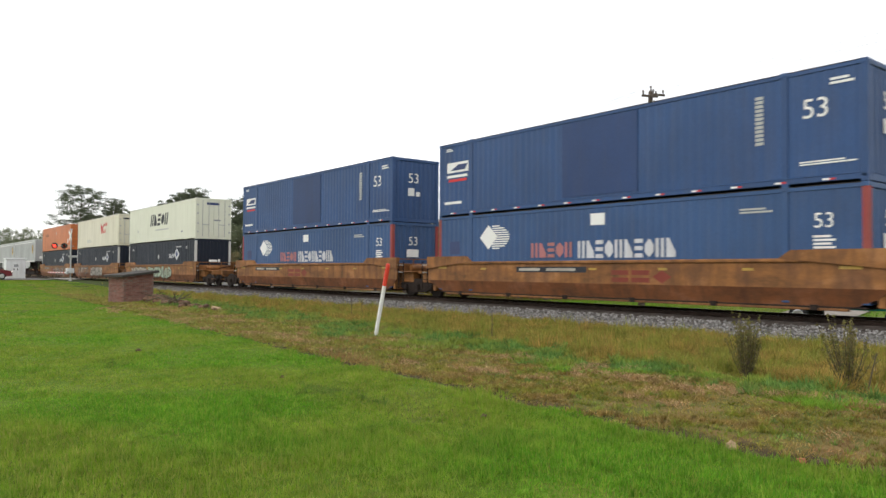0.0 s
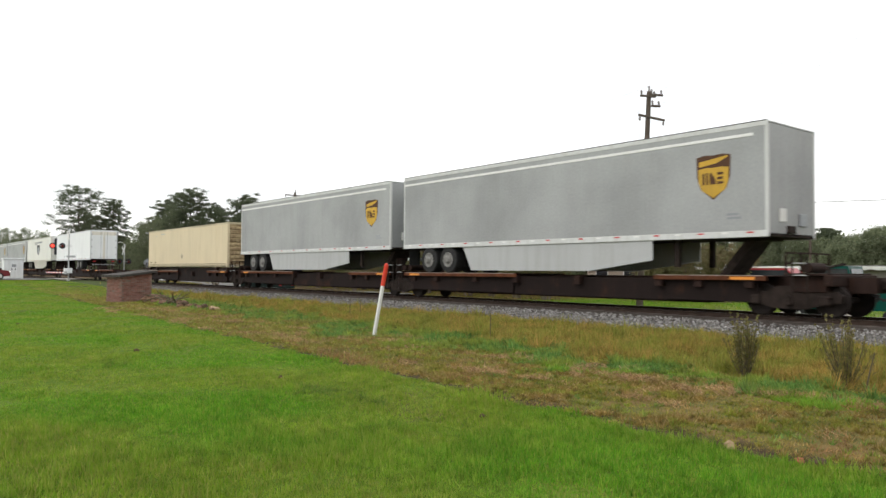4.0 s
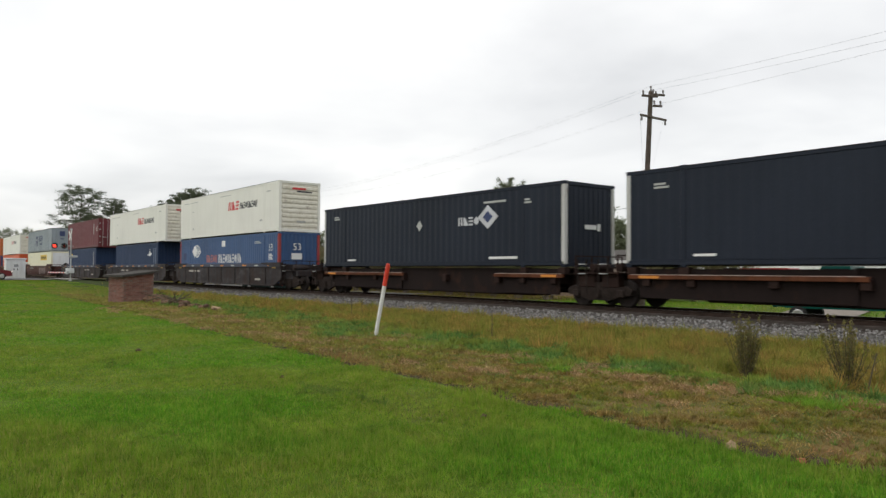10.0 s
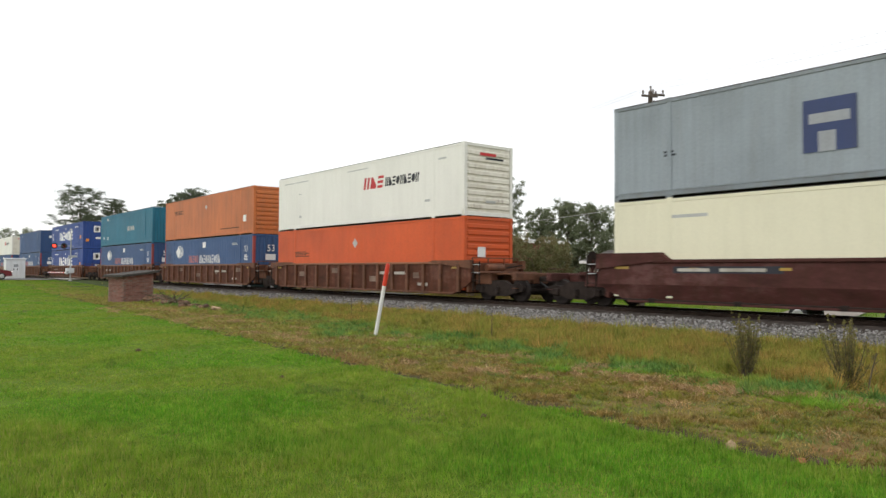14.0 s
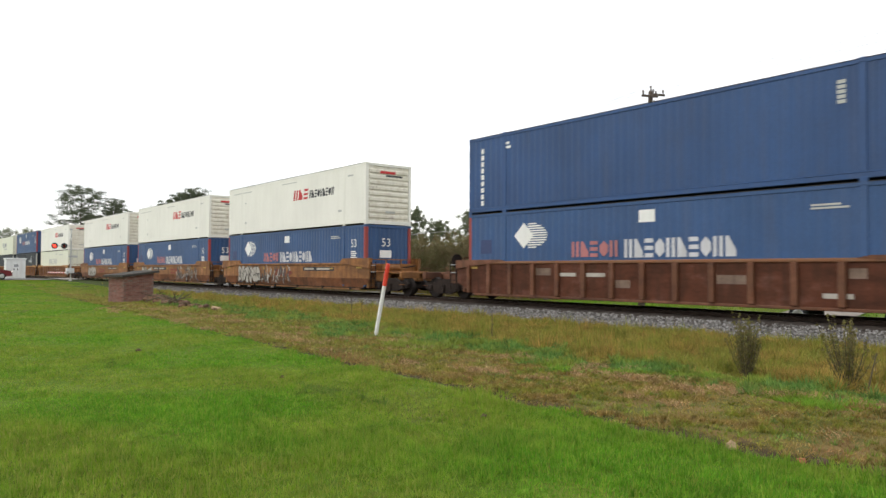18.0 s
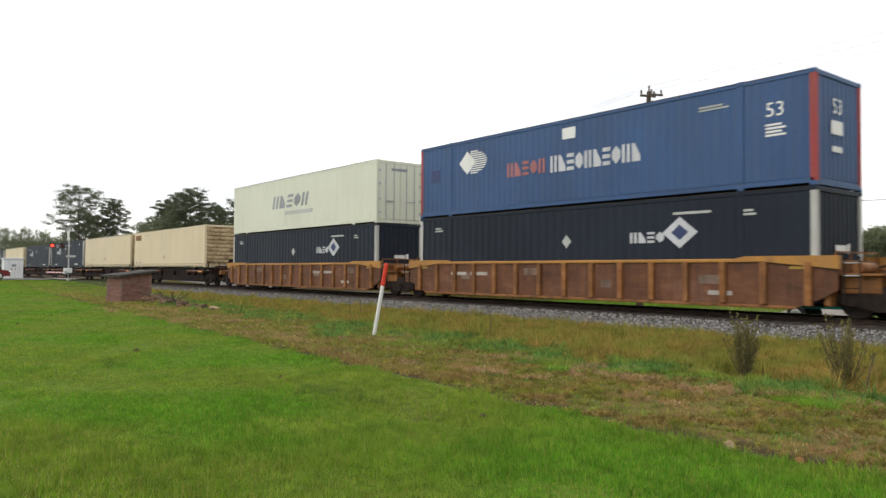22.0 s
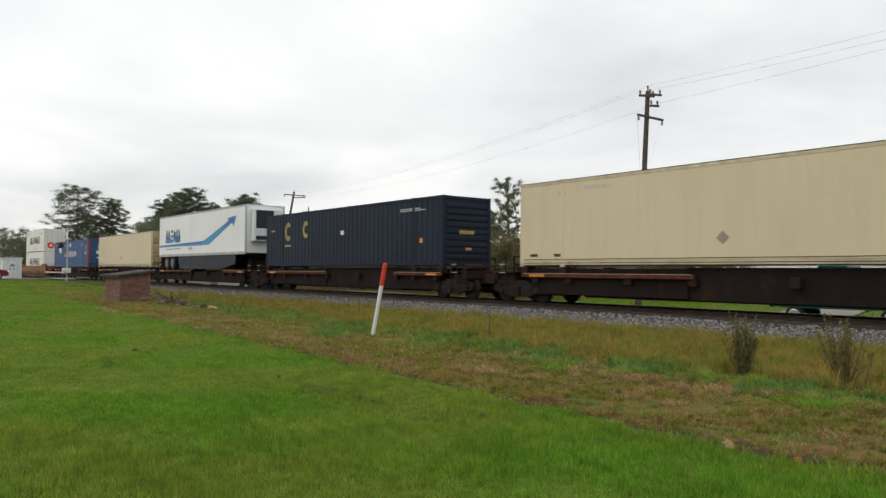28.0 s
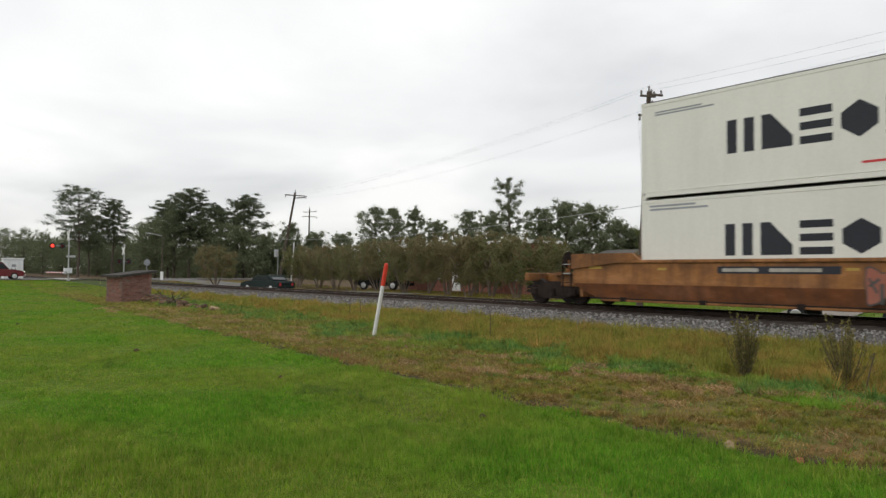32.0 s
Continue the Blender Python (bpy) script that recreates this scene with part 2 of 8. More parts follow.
WOODS = leafy("woods_leaves", [(0.09, 0.11, 0.06), (0.13, 0.155, 0.085), (0.17, 0.2, 0.11)])
TREE_Y = leafy("pale_tree_leaves", [(0.13, 0.155, 0.055), (0.175, 0.2, 0.075), (0.22, 0.24, 0.09)])
PINE = leafy("hazed_pine_needles", [(0.085, 0.105, 0.065), (0.125, 0.15, 0.09), (0.175, 0.205, 0.12)], through_light=0.45)
MYRTLE = leafy("myrtle_leaves", [(0.17, 0.2, 0.085), (0.22, 0.235, 0.1), (0.26, 0.2, 0.1), (0.19, 0.24, 0.095)],
               other=[(0.27, 0.19, 0.11), (0.24, 0.2, 0.1), (0.19, 0.21, 0.095)], size=0.25, through_light=0.45)
BARK = plain("bark", (0.09, 0.07, 0.055), 0.95, var=0.4, scale=6, bump=0.6)
BARK_PALE = plain("pale_bark", (0.2, 0.16, 0.12), 0.9, var=0.35, scale=6, bump=0.4)
POLE = plain("weathered_pole_wood", (0.085, 0.065, 0.05), 0.9, var=0.4, scale=5, bump=0.4)
STEEL = plain("rail_steel", (0.045, 0.03, 0.023), 0.75, 0.2, var=0.35, scale=6)
RAILTOP = plain("polished_rail_head", (0.22, 0.2, 0.19), 0.4, 0.8, var=0.15)
TIE = plain("creosoted_tie", (0.06, 0.045, 0.035), 0.95, var=0.4, scale=6, bump=0.4)
STONE = leafy("ballast_stone", [(0.075, 0.07, 0.065), (0.15, 0.143, 0.135), (0.23, 0.22, 0.21), (0.4, 0.39, 0.375), (0.12, 0.105, 0.092)], 0.9, through_light=0.0)
OIL_SHADE = plain("oil_and_shade_ballast", (0.045, 0.036, 0.03), 0.95, var=0.5, scale=12, bump=0.8)
BALLAST = plain("ballast_bed", (0.13, 0.122, 0.112), 0.95, var=0.5, scale=14, bump=0.8)
BOGIE = plain("grimy_bogie_iron", (0.024, 0.017, 0.014), 0.9, 0.0, var=0.45, scale=5, bump=0.3)
WHEEL = plain("worn_wheel_steel", (0.028, 0.022, 0.02), 0.75, 0.2, var=0.3)
GLASS = plain("dark_glass", (0.02, 0.025, 0.03), 0.08, 0.0, var=0.1, bump=0)
RUBBER = plain("tyre_rubber", (0.025, 0.025, 0.025), 0.8, var=0.3, scale=10)
CHROME = plain("bright_metal", (0.6, 0.6, 0.6), 0.3, 0.9, var=0.1)
WHITE = paint("white_marking", (0.78, 0.78, 0.76), 0.5, 0.12)
WORN_YELLOW = paint("worn_yellow_marking", (0.42, 0.34, 0.09), 0.6, 0.5, 0.0, (0.06, 0.06, 0.05))
REDM = paint("red_marking", (0.55, 0.03, 0.035), 0.5, 0.12)
BLACKM = paint("charcoal_marking", (0.035, 0.037, 0.045), 0.5, 0.1)
NAVYM = paint("navy_marking", (0.03, 0.05, 0.14), 0.5, 0.1)
DULL_GOLD = paint("dull_gold_marking", (0.42, 0.27, 0.05), 0.55, 0.35)
YELLOWM = paint("yellow_marking", (0.75, 0.5, 0.03), 0.5, 0.15)
ORANGEM = paint("orange_marking", (0.75, 0.27, 0.03), 0.5, 0.15)
GREYM = paint("grey_marking", (0.3, 0.32, 0.34), 0.5, 0.15)
BROWNM = paint("brown_marking", (0.09, 0.045, 0.025), 0.5, 0.15)
SKYM = paint("bright_blue_marking", (0.03, 0.16, 0.45), 0.4, 0.08)

# ---- mesh helpers ----


class Mesh:
    """Gathers corners and faces of one part."""

    def __init__(self):
        self.v, self.f = [], []

    def add(self, vs, fs):
        o = len(self.v)
        self.v += [tuple(a) for a in vs]
        self.f += [tuple(i + o for i in q) for q in fs]
        return self

    def box(self, x0, x1, y0, y1, z0, z1, b=0.0):
        b = min(b, (x1 - x0) * 0.45, (y1 - y0) * 0.45, (z1 - z0) * 0.45)
        if b <= 0:
            vs = [(x, y, z) for x in (x0, x1) for y in (y0, y1) for z in (z0, z1)]
            return self.add(vs, [(0, 1, 3, 2), (4, 6, 7, 5), (0, 4, 5, 1), (2, 3, 7, 6), (0, 2, 6, 4), (1, 5, 7, 3)])
        vs, idx = [], {}
        for i, x in enumerate((x0, x1)):
            for j, y in enumerate((y0, y1)):
                for k, z in enumerate((z0, z1)):
                    dx, dy, dz = (b if i == 0 else -b), (b if j == 0 else -b), (b if k == 0 else -b)
                    for ax, q in enumerate(((x, y + dy, z + dz), (x + dx, y, z + dz), (x + dx, y + dy, z))):
                        idx[i, j, k, ax] = len(vs)
                        vs.append(q)
        fs = []
        for s in (0, 1):
            fs.append([idx[s, j, k, 0] for j, k in ((0, 0), (0, 1), (1, 1), (1, 0))][::1 if s == 0 else -1])
            fs.append([idx[i, s, k, 1] for i, k in ((0, 0), (1, 0), (1, 1), (0, 1))][::1 if s == 0 else -1])
            fs.append([idx[i, j, s, 2] for i, j in ((0, 0), (0, 1), (1, 1), (1, 0))][::1 if s == 0 else -1])
        for p in (0, 1):
            for q in (0, 1):
                fs.append([idx[0, p, q, 1], idx[0, p, q, 2], idx[1, p, q, 2], idx[1, p, q, 1]])
                fs.append([idx[p, 0, q, 0], idx[p, 0, q, 2], idx[p, 1, q, 2], idx[p, 1, q, 0]])
                fs.append([idx[p, q, 0, 0], idx[p, q, 0, 1], idx[p, q, 1, 1], idx[p, q, 1, 0]])
        for i in (0, 1):
            for j in (0, 1):
                for k in (0, 1):
                    fs.append([idx[i, j, k, a] for a in range(3)])
        return self.add(vs, fs)

    def tube(self, a, b, r0, r1=None, n=10, caps=True):
        a, b = Vector(a), Vector(b)
        r1 = r0 if r1 is None else r1
        d = (b - a).normalized()
        u = d.orthogonal().normalized()
        w = d.cross(u)
        vs = []
        for c, r in ((a, r0), (b, r1)):
            vs += [c + (u * math.cos(2 * math.pi * i / n) + w * math.sin(2 * math.pi * i / n)) * r for i in range(n)]
        fs = [(i, (i + 1) % n, n + (i + 1) % n, n + i) for i in range(n)]
        if caps:
            fs += [tuple(range(n))[::-1], tuple(range(n, 2 * n))]
        return self.add(vs, fs)

    def lathe(self, origin, axis, profile, n=20):
        """profile: (along, radius) rows round the axis, closed at both ends."""
        o, d = Vector(origin), Vector(axis).normalized()
        u = d.orthogonal().normalized()
        w = d.cross(u)
        vs = []
        for s, r in profile:
            vs += [o + d * s + (u * math.cos(2 * math.pi * i / n) + w * math.sin(2 * math.pi * i / n)) * r for i in range(n)]
        fs = []
        for k in range(len(profile) - 1):
            fs += [(k * n + i, k * n + (i + 1) % n, (k + 1) * n + (i + 1) % n, (k + 1) * n + i) for i in range(n)]
        fs += [tuple(range(n))[::-1], tuple(range((len(profile) - 1) * n, len(profile) * n))]
        return self.add(vs, fs)

    def slab(self, outline, y0, y1):
        """An outline in x, z pulled out from y0 to y1."""
        n = len(outline)
        vs = [(x, y0, z) for x, z in outline] + [(x, y1, z) for x, z in outline]
        fs = [tuple(range(n)), tuple(range(n, 2 * n))[::-1]]
        fs += [(i, n + i, n + (i + 1) % n, (i + 1) % n) for i in range(n)]
        return self.add(vs, fs)

    def make(self, name):
        me = bpy.data.meshes.new(name)
        me.from_pydata(self.v, [], self.f)
        bm = bmesh.new()
        bm.from_mesh(me)
        bmesh.ops.recalc_face_normals(bm, faces=bm.faces)
        bm.to_mesh(me)
        bm.free()
        return me


def part(name, shape, material, parent, label="", at=None):
    """Links a shape as one mesh object under a thing or a part."""
    me = shape.make(name) if isinstance(shape, Mesh) else shape
    if not me.materials:
        me.materials.append(material)
    ob = new(name, me)
    ob.parent = parent
    if at is not None:
        ob.matrix_basis = at
    return tagged(ob, label)


def thing(name, label, category, group="", at=None, kind=""):
    ob = new(name)
    ob.empty_display_size = 0.2
    if at is not None:
        ob.matrix_basis = at
    return tagged(ob, label, category, group, kind)


def fast_mesh(name, verts, faces, material, smooth=False):
    """A big mesh from arrays; faces all of one size."""
    me = bpy.data.meshes.new(name)
    k = faces.shape[1]
    me.vertices.add(len(verts))
    me.vertices.foreach_set("co", verts.astype(np.float32).ravel())
    me.loops.add(faces.size)
    me.loops.foreach_set("vertex_index", faces.astype(np.int32).ravel())
    me.polygons.add(len(faces))
    me.polygons.foreach_set("loop_start", np.arange(0, faces.size, k, dtype=np.int32))
    me.polygons.foreach_set("loop_total", np.full(len(faces), k, dtype=np.int32))
    me.materials.append(material)
    me.update(calc_edges=True)
    me.validate()
    return me


def letters(text, height, material, parent, at, name="lettering"):
    cu = bpy.data.curves.new(name, "FONT")
    cu.body, cu.size, cu.extrude, cu.align_x, cu.align_y = text, height * 1.38, 0.0, "CENTER", "CENTER"
    tmp = bpy.data.objects.new(name, cu)
    scene.collection.objects.link(tmp)
    me = bpy.data.meshes.new_from_object(tmp.evaluated_get(bpy.context.evaluated_depsgraph_get()))
    bpy.data.objects.remove(tmp)
    me.materials.clear()
    me.materials.append(material)
    ob = new(name, me)
    ob.parent = parent
    ob.matrix_basis = at
    return ob

# ---- ground and track ----


def rise(x):
    """The land comes up to the rails where the road crosses."""
    k = np.clip((36.0 - np.abs(np.asarray(x, float) + 87.0)) / 26.0, 0, 1)
    return 0.34 * k * k * (3 - 2 * k)


def lie(x, y):
    x, y = np.asarray(x, float), np.asarray(y, float)
    roll = 0.03 * np.sin(x * 0.9 + 1.3 * np.sin(y * 0.7)) * np.sin(y * 0.8 + 0.5) + 0.008 * np.sin(x * 2.3 + y * 1.7)
    dip = np.clip((x + 18) / 3, 0, 1) * np.clip((y - 24) / 3, 0, 1) * np.clip((34 - y) / 3, 0, 1)
    dip = dip + 0.9 * np.clip((x + 68) / 5, 0, 1) * np.clip((-46 - x) / 5, 0, 1) * np.clip((y - 23.6) / 1.5, 0, 1) * np.clip((31 - y) / 2, 0, 1)
    return rise(x) - 0.45 * dip + roll * np.clip((200 - np.abs(x)) / 100, 0, 1)


def ground():
    xs = np.concatenate([np.linspace(-2500, -260, 30), np.arange(-250, -60, 3.0), np.arange(-60, 12, 0.4), np.linspace(13, 80, 20), np.linspace(120, 2500, 25)])
    ys = np.concatenate([np.linspace(-2500, -60, 25), np.arange(-50, -2, 2.5), np.arange(-2, 18, 0.4), np.arange(18, 34, 1.0), np.arange(34.5, 120, 4), np.linspace(130, 2500, 25)])
    X, Y = np.meshgrid(xs, ys, indexing="ij")
    Z = lie(X, Y)
    v = np.stack([X, Y, Z], -1).reshape(-1, 3)
    i = np.arange(len(xs) * len(ys)).reshape(len(xs), len(ys))
    f = np.stack([i[:-1, :-1], i[1:, :-1], i[1:, 1:], i[:-1, 1:]], -1).reshape(-1, 4)
    me = fast_mesh("ground", v, f, GROUND)
    tagged(new("ground", me), "mown green lawn and rough dry grass beside the railway", "ground", kind="structure")


def draped(name, x0, x1, y0, y1, material, label, up=0.03, step=2.0):
    xs, ys = np.linspace(x0, x1, max(2, int((x1 - x0) / step) + 1)), np.linspace(y0, y1, max(2, int((y1 - y0) / step) + 1))
    X, Y = np.meshgrid(xs, ys, indexing="ij")
    Z = lie(X, Y) + up
    v = np.stack([X, Y, Z], -1).reshape(-1, 3)
    i = np.arange(len(xs) * len(ys)).reshape(len(xs), len(ys))
    f = np.stack([i[:-1, :-1], i[1:, :-1], i[1:, 1:], i[:-1, 1:]], -1).reshape(-1, 4)
    return tagged(new(name, fast_mesh(name, v, f, material)), label, "road", kind="structure")


ground()
ASPHALT = plain("worn_asphalt", (0.12, 0.115, 0.11), 0.9, var=0.25, scale=3, bump=0.3)
CONCRETE = plain("pale_concrete", (0.4, 0.38, 0.35), 0.9, var=0.15, scale=3, bump=0.2)
draped("road", -93, -83.5, -220, 15.5, ASPHALT, "grey asphalt road that crosses the rails", 0.075)
draped("road", -93, -83.5, 23.5, 240, ASPHALT, "grey asphalt road beyond the crossing", 0.075)
draped("crossing_deck", -93, -83.5, 16.3, 18.6, CONCRETE, "level crossing deck beside the rails", 0.12)
draped("road", -83, -38, 24.6, 29.0, ASPHALT, "narrow street beside the railway", 0.05)
draped("driveway", -16.1, -13.2, 27.4, 44, plain("stained_concrete", (0.22, 0.19, 0.16), 0.9, var=0.2, scale=3, bump=0.2), "pale concrete driveway", 0.06)

bed = Mesh()
X0, X1 = -900, 320
sec = [(15.75, -0.12), (16.3, 0.02), (17.75, 0.25), (18.2, 0.285), (20.9, 0.285), (21.4, 0.25), (22.8, 0.02), (23.4, -0.12)]
bed.add([(x, y, z) for x in (X0, X1) for y, z in sec], [(k, k + 1, 9 + k, 8 + k) for k in range(7)])
tagged(new("ballast_bed", bed.make("ballast_bed")), "bed of grey crushed stone under the rails", "ballast", kind="structure").data.materials.append(BALLAST)

# oily stone; the shade of rails and ties is also put into its colour
dark_bed = Mesh().add([(x, y, z) for x in (X0, X1) for y, z in ((17.35, 0.195), (17.75, 0.257), (18.2, 0.291), (20.9, 0.291), (21.15, 0.268))], [(k, k + 1, 6 + k, 5 + k) for k in range(4)])
tagged(new("oiled_ballast", dark_bed.make("oiled_ballast")), "dark oily stone between and beside the rails, with rail and tie shade in its colour", "ballast", kind="structure").data.materials.append(OIL_SHADE)


def railway():
    tr = thing("railway_track", "single railway track with rust-brown rails on dark ties", "track", kind="structure")
    for k, y in enumerate((TRACK - 0.755, TRACK + 0.755)):
        r = Mesh()
        prof = [(-0.075, 0.245), (0.075, 0.245), (0.075, 0.26), (0.012, 0.285), (0.012, 0.375), (0.036, 0.385), (0.036, 0.412), (-0.036, 0.412), (-0.036, 0.385), (-0.012, 0.375), (-0.012, 0.285), (-0.075, 0.26)]
        n = len(prof)
        r.add([(x, y + a, z) for x in (X0, X1) for a, z in prof], [(i, (i + 1) % n, n + (i + 1) % n, n + i) for i in range(n)])
        rail = part("rail", r, STEEL, tr)
        part("rail_head", Mesh().add([(x, y + a, 0.416) for x in (X0, X1) for a in (-0.03, 0.03)], [(0, 1, 3, 2)]), RAILTOP, rail, "polished top of the rail")
    tie = Mesh().box(-0.115, 0.115, -1.3, 1.3, 0.12, 0.298, 0.012).make("tie")
    for k in range(120):
        part("tie", tie, TIE, tr, at=pose(-58 + 0.54 * k, TRACK, random.uniform(-0.006, 0.006), 0, 0, random.uniform(-1, 1)))
    rest = Mesh()
    for k in range(150):
        x = -58 - 0.54 * (k + 1)
        rest.box(x - 0.115, x + 0.115, TRACK - 1.3, TRACK + 1.3, 0.12, 0.298)
    tagged(part("far_ties", rest, TIE, tr), kind="stuff")


railway()
RNG = np.random.default_rng(11)


def scatter_stones():
    n = 34000
    x = -62 + 66 * RNG.random(n)
    y = 15.7 + 2.0 * RNG.random(n) + 0.2 * RNG.random(n) ** 4
    keep = RNG.random(n) < np.clip(1.3 - (-x) / 45, 0.2, 1)
    x, y = x[keep], y[keep]
    z = np.interp(y, [15.75, 16.3, 17.75, 18.2, 20.9], [-0.08, 0.02, 0.25, 0.285, 0.285])
    n = len(x)
    s = 0.021 + 0.026 * RNG.random(n) ** 1.5
    octa = np.array([(1, 0, 0), (-1, 0, 0), (0, 1, 0), (0, -1, 0), (0, 0, 1), (0, 0, -1)], float)
    v = octa[None] * s[:, None, None] * (0.6 + 0.8 * RNG.random((n, 6, 1))) + RNG.normal(0, 0.008, (n, 6, 3))
    a = RNG.random(n) * 6.28
    c, sn = np.cos(a)[:, None], np.sin(a)[:, None]
    v = np.stack([v[..., 0] * c - v[..., 1] * sn, v[..., 0] * sn + v[..., 1] * c, v[..., 2] * 0.75], -1)
    v += np.stack([x, y, z + s * 0.35], -1)[:, None]
    f = np.array([(0, 2, 4), (2, 1, 4), (1, 3, 4), (3, 0, 4), (2, 0, 5), (1, 2, 5), (3, 1, 5), (0, 3, 5)])
    f = (f[None] + 6 * np.arange(n)[:, None, None]).reshape(-1, 3)
    tagged(new("ballast_stones", fast_mesh("ballast_stones", v.reshape(-1, 3), f, STONE)), "loose grey crushed stones on the ballast shoulder", "gravel", kind="stuff")


def blades(name, x, y, h, w, lean, material, label, category="grass", up=None, flat=1.0):
    n = len(x)
    z = lie(x, y) if up is None else up
    a = RNG.random(n) * 6.283
    b = RNG.random(n) * 6.283
    dx, dy = np.cos(a) * w * 0.5, np.sin(a) * w * 0.5
    k = lean * h * RNG.random(n)
    tip = np.stack([x + np.cos(b) * k, y + np.sin(b) * k, z + flat * h * np.sqrt(np.clip(1 - (k / np.maximum(h, 1e-3)) ** 2 * 0.6, 0.1, 1))], -1)
    v = np.stack([np.stack([x - dx, y - dy, z - 0.01], -1), np.stack([x + dx, y + dy, z - 0.01], -1), tip], 1).reshape(-1, 3)
    f = np.arange(3 * n).reshape(-1, 3)
    tagged(new(name, fast_mesh(name, v, f, material)), label, category, kind="stuff")


def field(n, x0, x1, y0, y1, near=8.0, power=1.6):
    """Places that thin out with the distance from the near corner of the field."""
    x, y = x0 + (x1 - x0) * RNG.random(n), y0 + (y1 - y0) * RNG.random(n)
    d = np.hypot(x, y)
    keep = RNG.random(n) < np.clip((near / np.maximum(d, 0.1)) ** power, 0, 1)
    return x[keep], y[keep]


def lumps(x, y, s=1.0, seed=0.0):
    return (np.sin(x * 1.7 * s + 2.1 * np.sin(y * 1.3 * s + seed)) * np.sin(y * 2.1 * s + 1.7 * np.sin(x * 0.9 * s + seed)) + 1) / 2


def tufts(name, cx, cy, r, h, per, w, material, label, category="grass", lift=0.0):
    """Clumps whose blades fan out from the middle, dome-shaped: rim blades lie low, middle ones stand."""
    n = len(cx) * per
    X, Y, Rr, H = (np.repeat(np.broadcast_to(q, cx.shape), per) for q in (cx, cy, r, h))
    a, q = RNG.random(n) * 6.283, np.sqrt(RNG.random(n))
    g = 0.45 * RNG.random(n)
    bx, by = X + np.cos(a) * Rr * q * g, Y + np.sin(a) * Rr * q * g
    tx, ty = X + np.cos(a) * Rr * q + RNG.normal(0, 0.02, n), Y + np.sin(a) * Rr * q + RNG.normal(0, 0.02, n)
    tz = lie(tx, ty) + lift + H * (0.25 + 0.75 * np.sqrt(1 - 0.9 * q * q)) * (0.6 + 0.5 * RNG.random(n))
    c = RNG.random(n) * 6.283
    ww = np.repeat(np.broadcast_to(w, cx.shape), per) * 0.5
    dx, dy = np.cos(c) * ww, np.sin(c) * ww
    bz = lie(bx, by) + lift - 0.01
    v = np.stack([np.stack([bx - dx, by - dy, bz], -1), np.stack([bx + dx, by + dy, bz], -1), np.stack([tx, ty, tz], -1)], 1).reshape(-1, 3)
    tagged(new(name, fast_mesh(name, v, np.arange(3 * n).reshape(-1, 3), material)), label, category, kind="stuff")


def lawn_edge(x):
    return 5.97 + 0.07 * np.maximum(0, -x - 6.5)


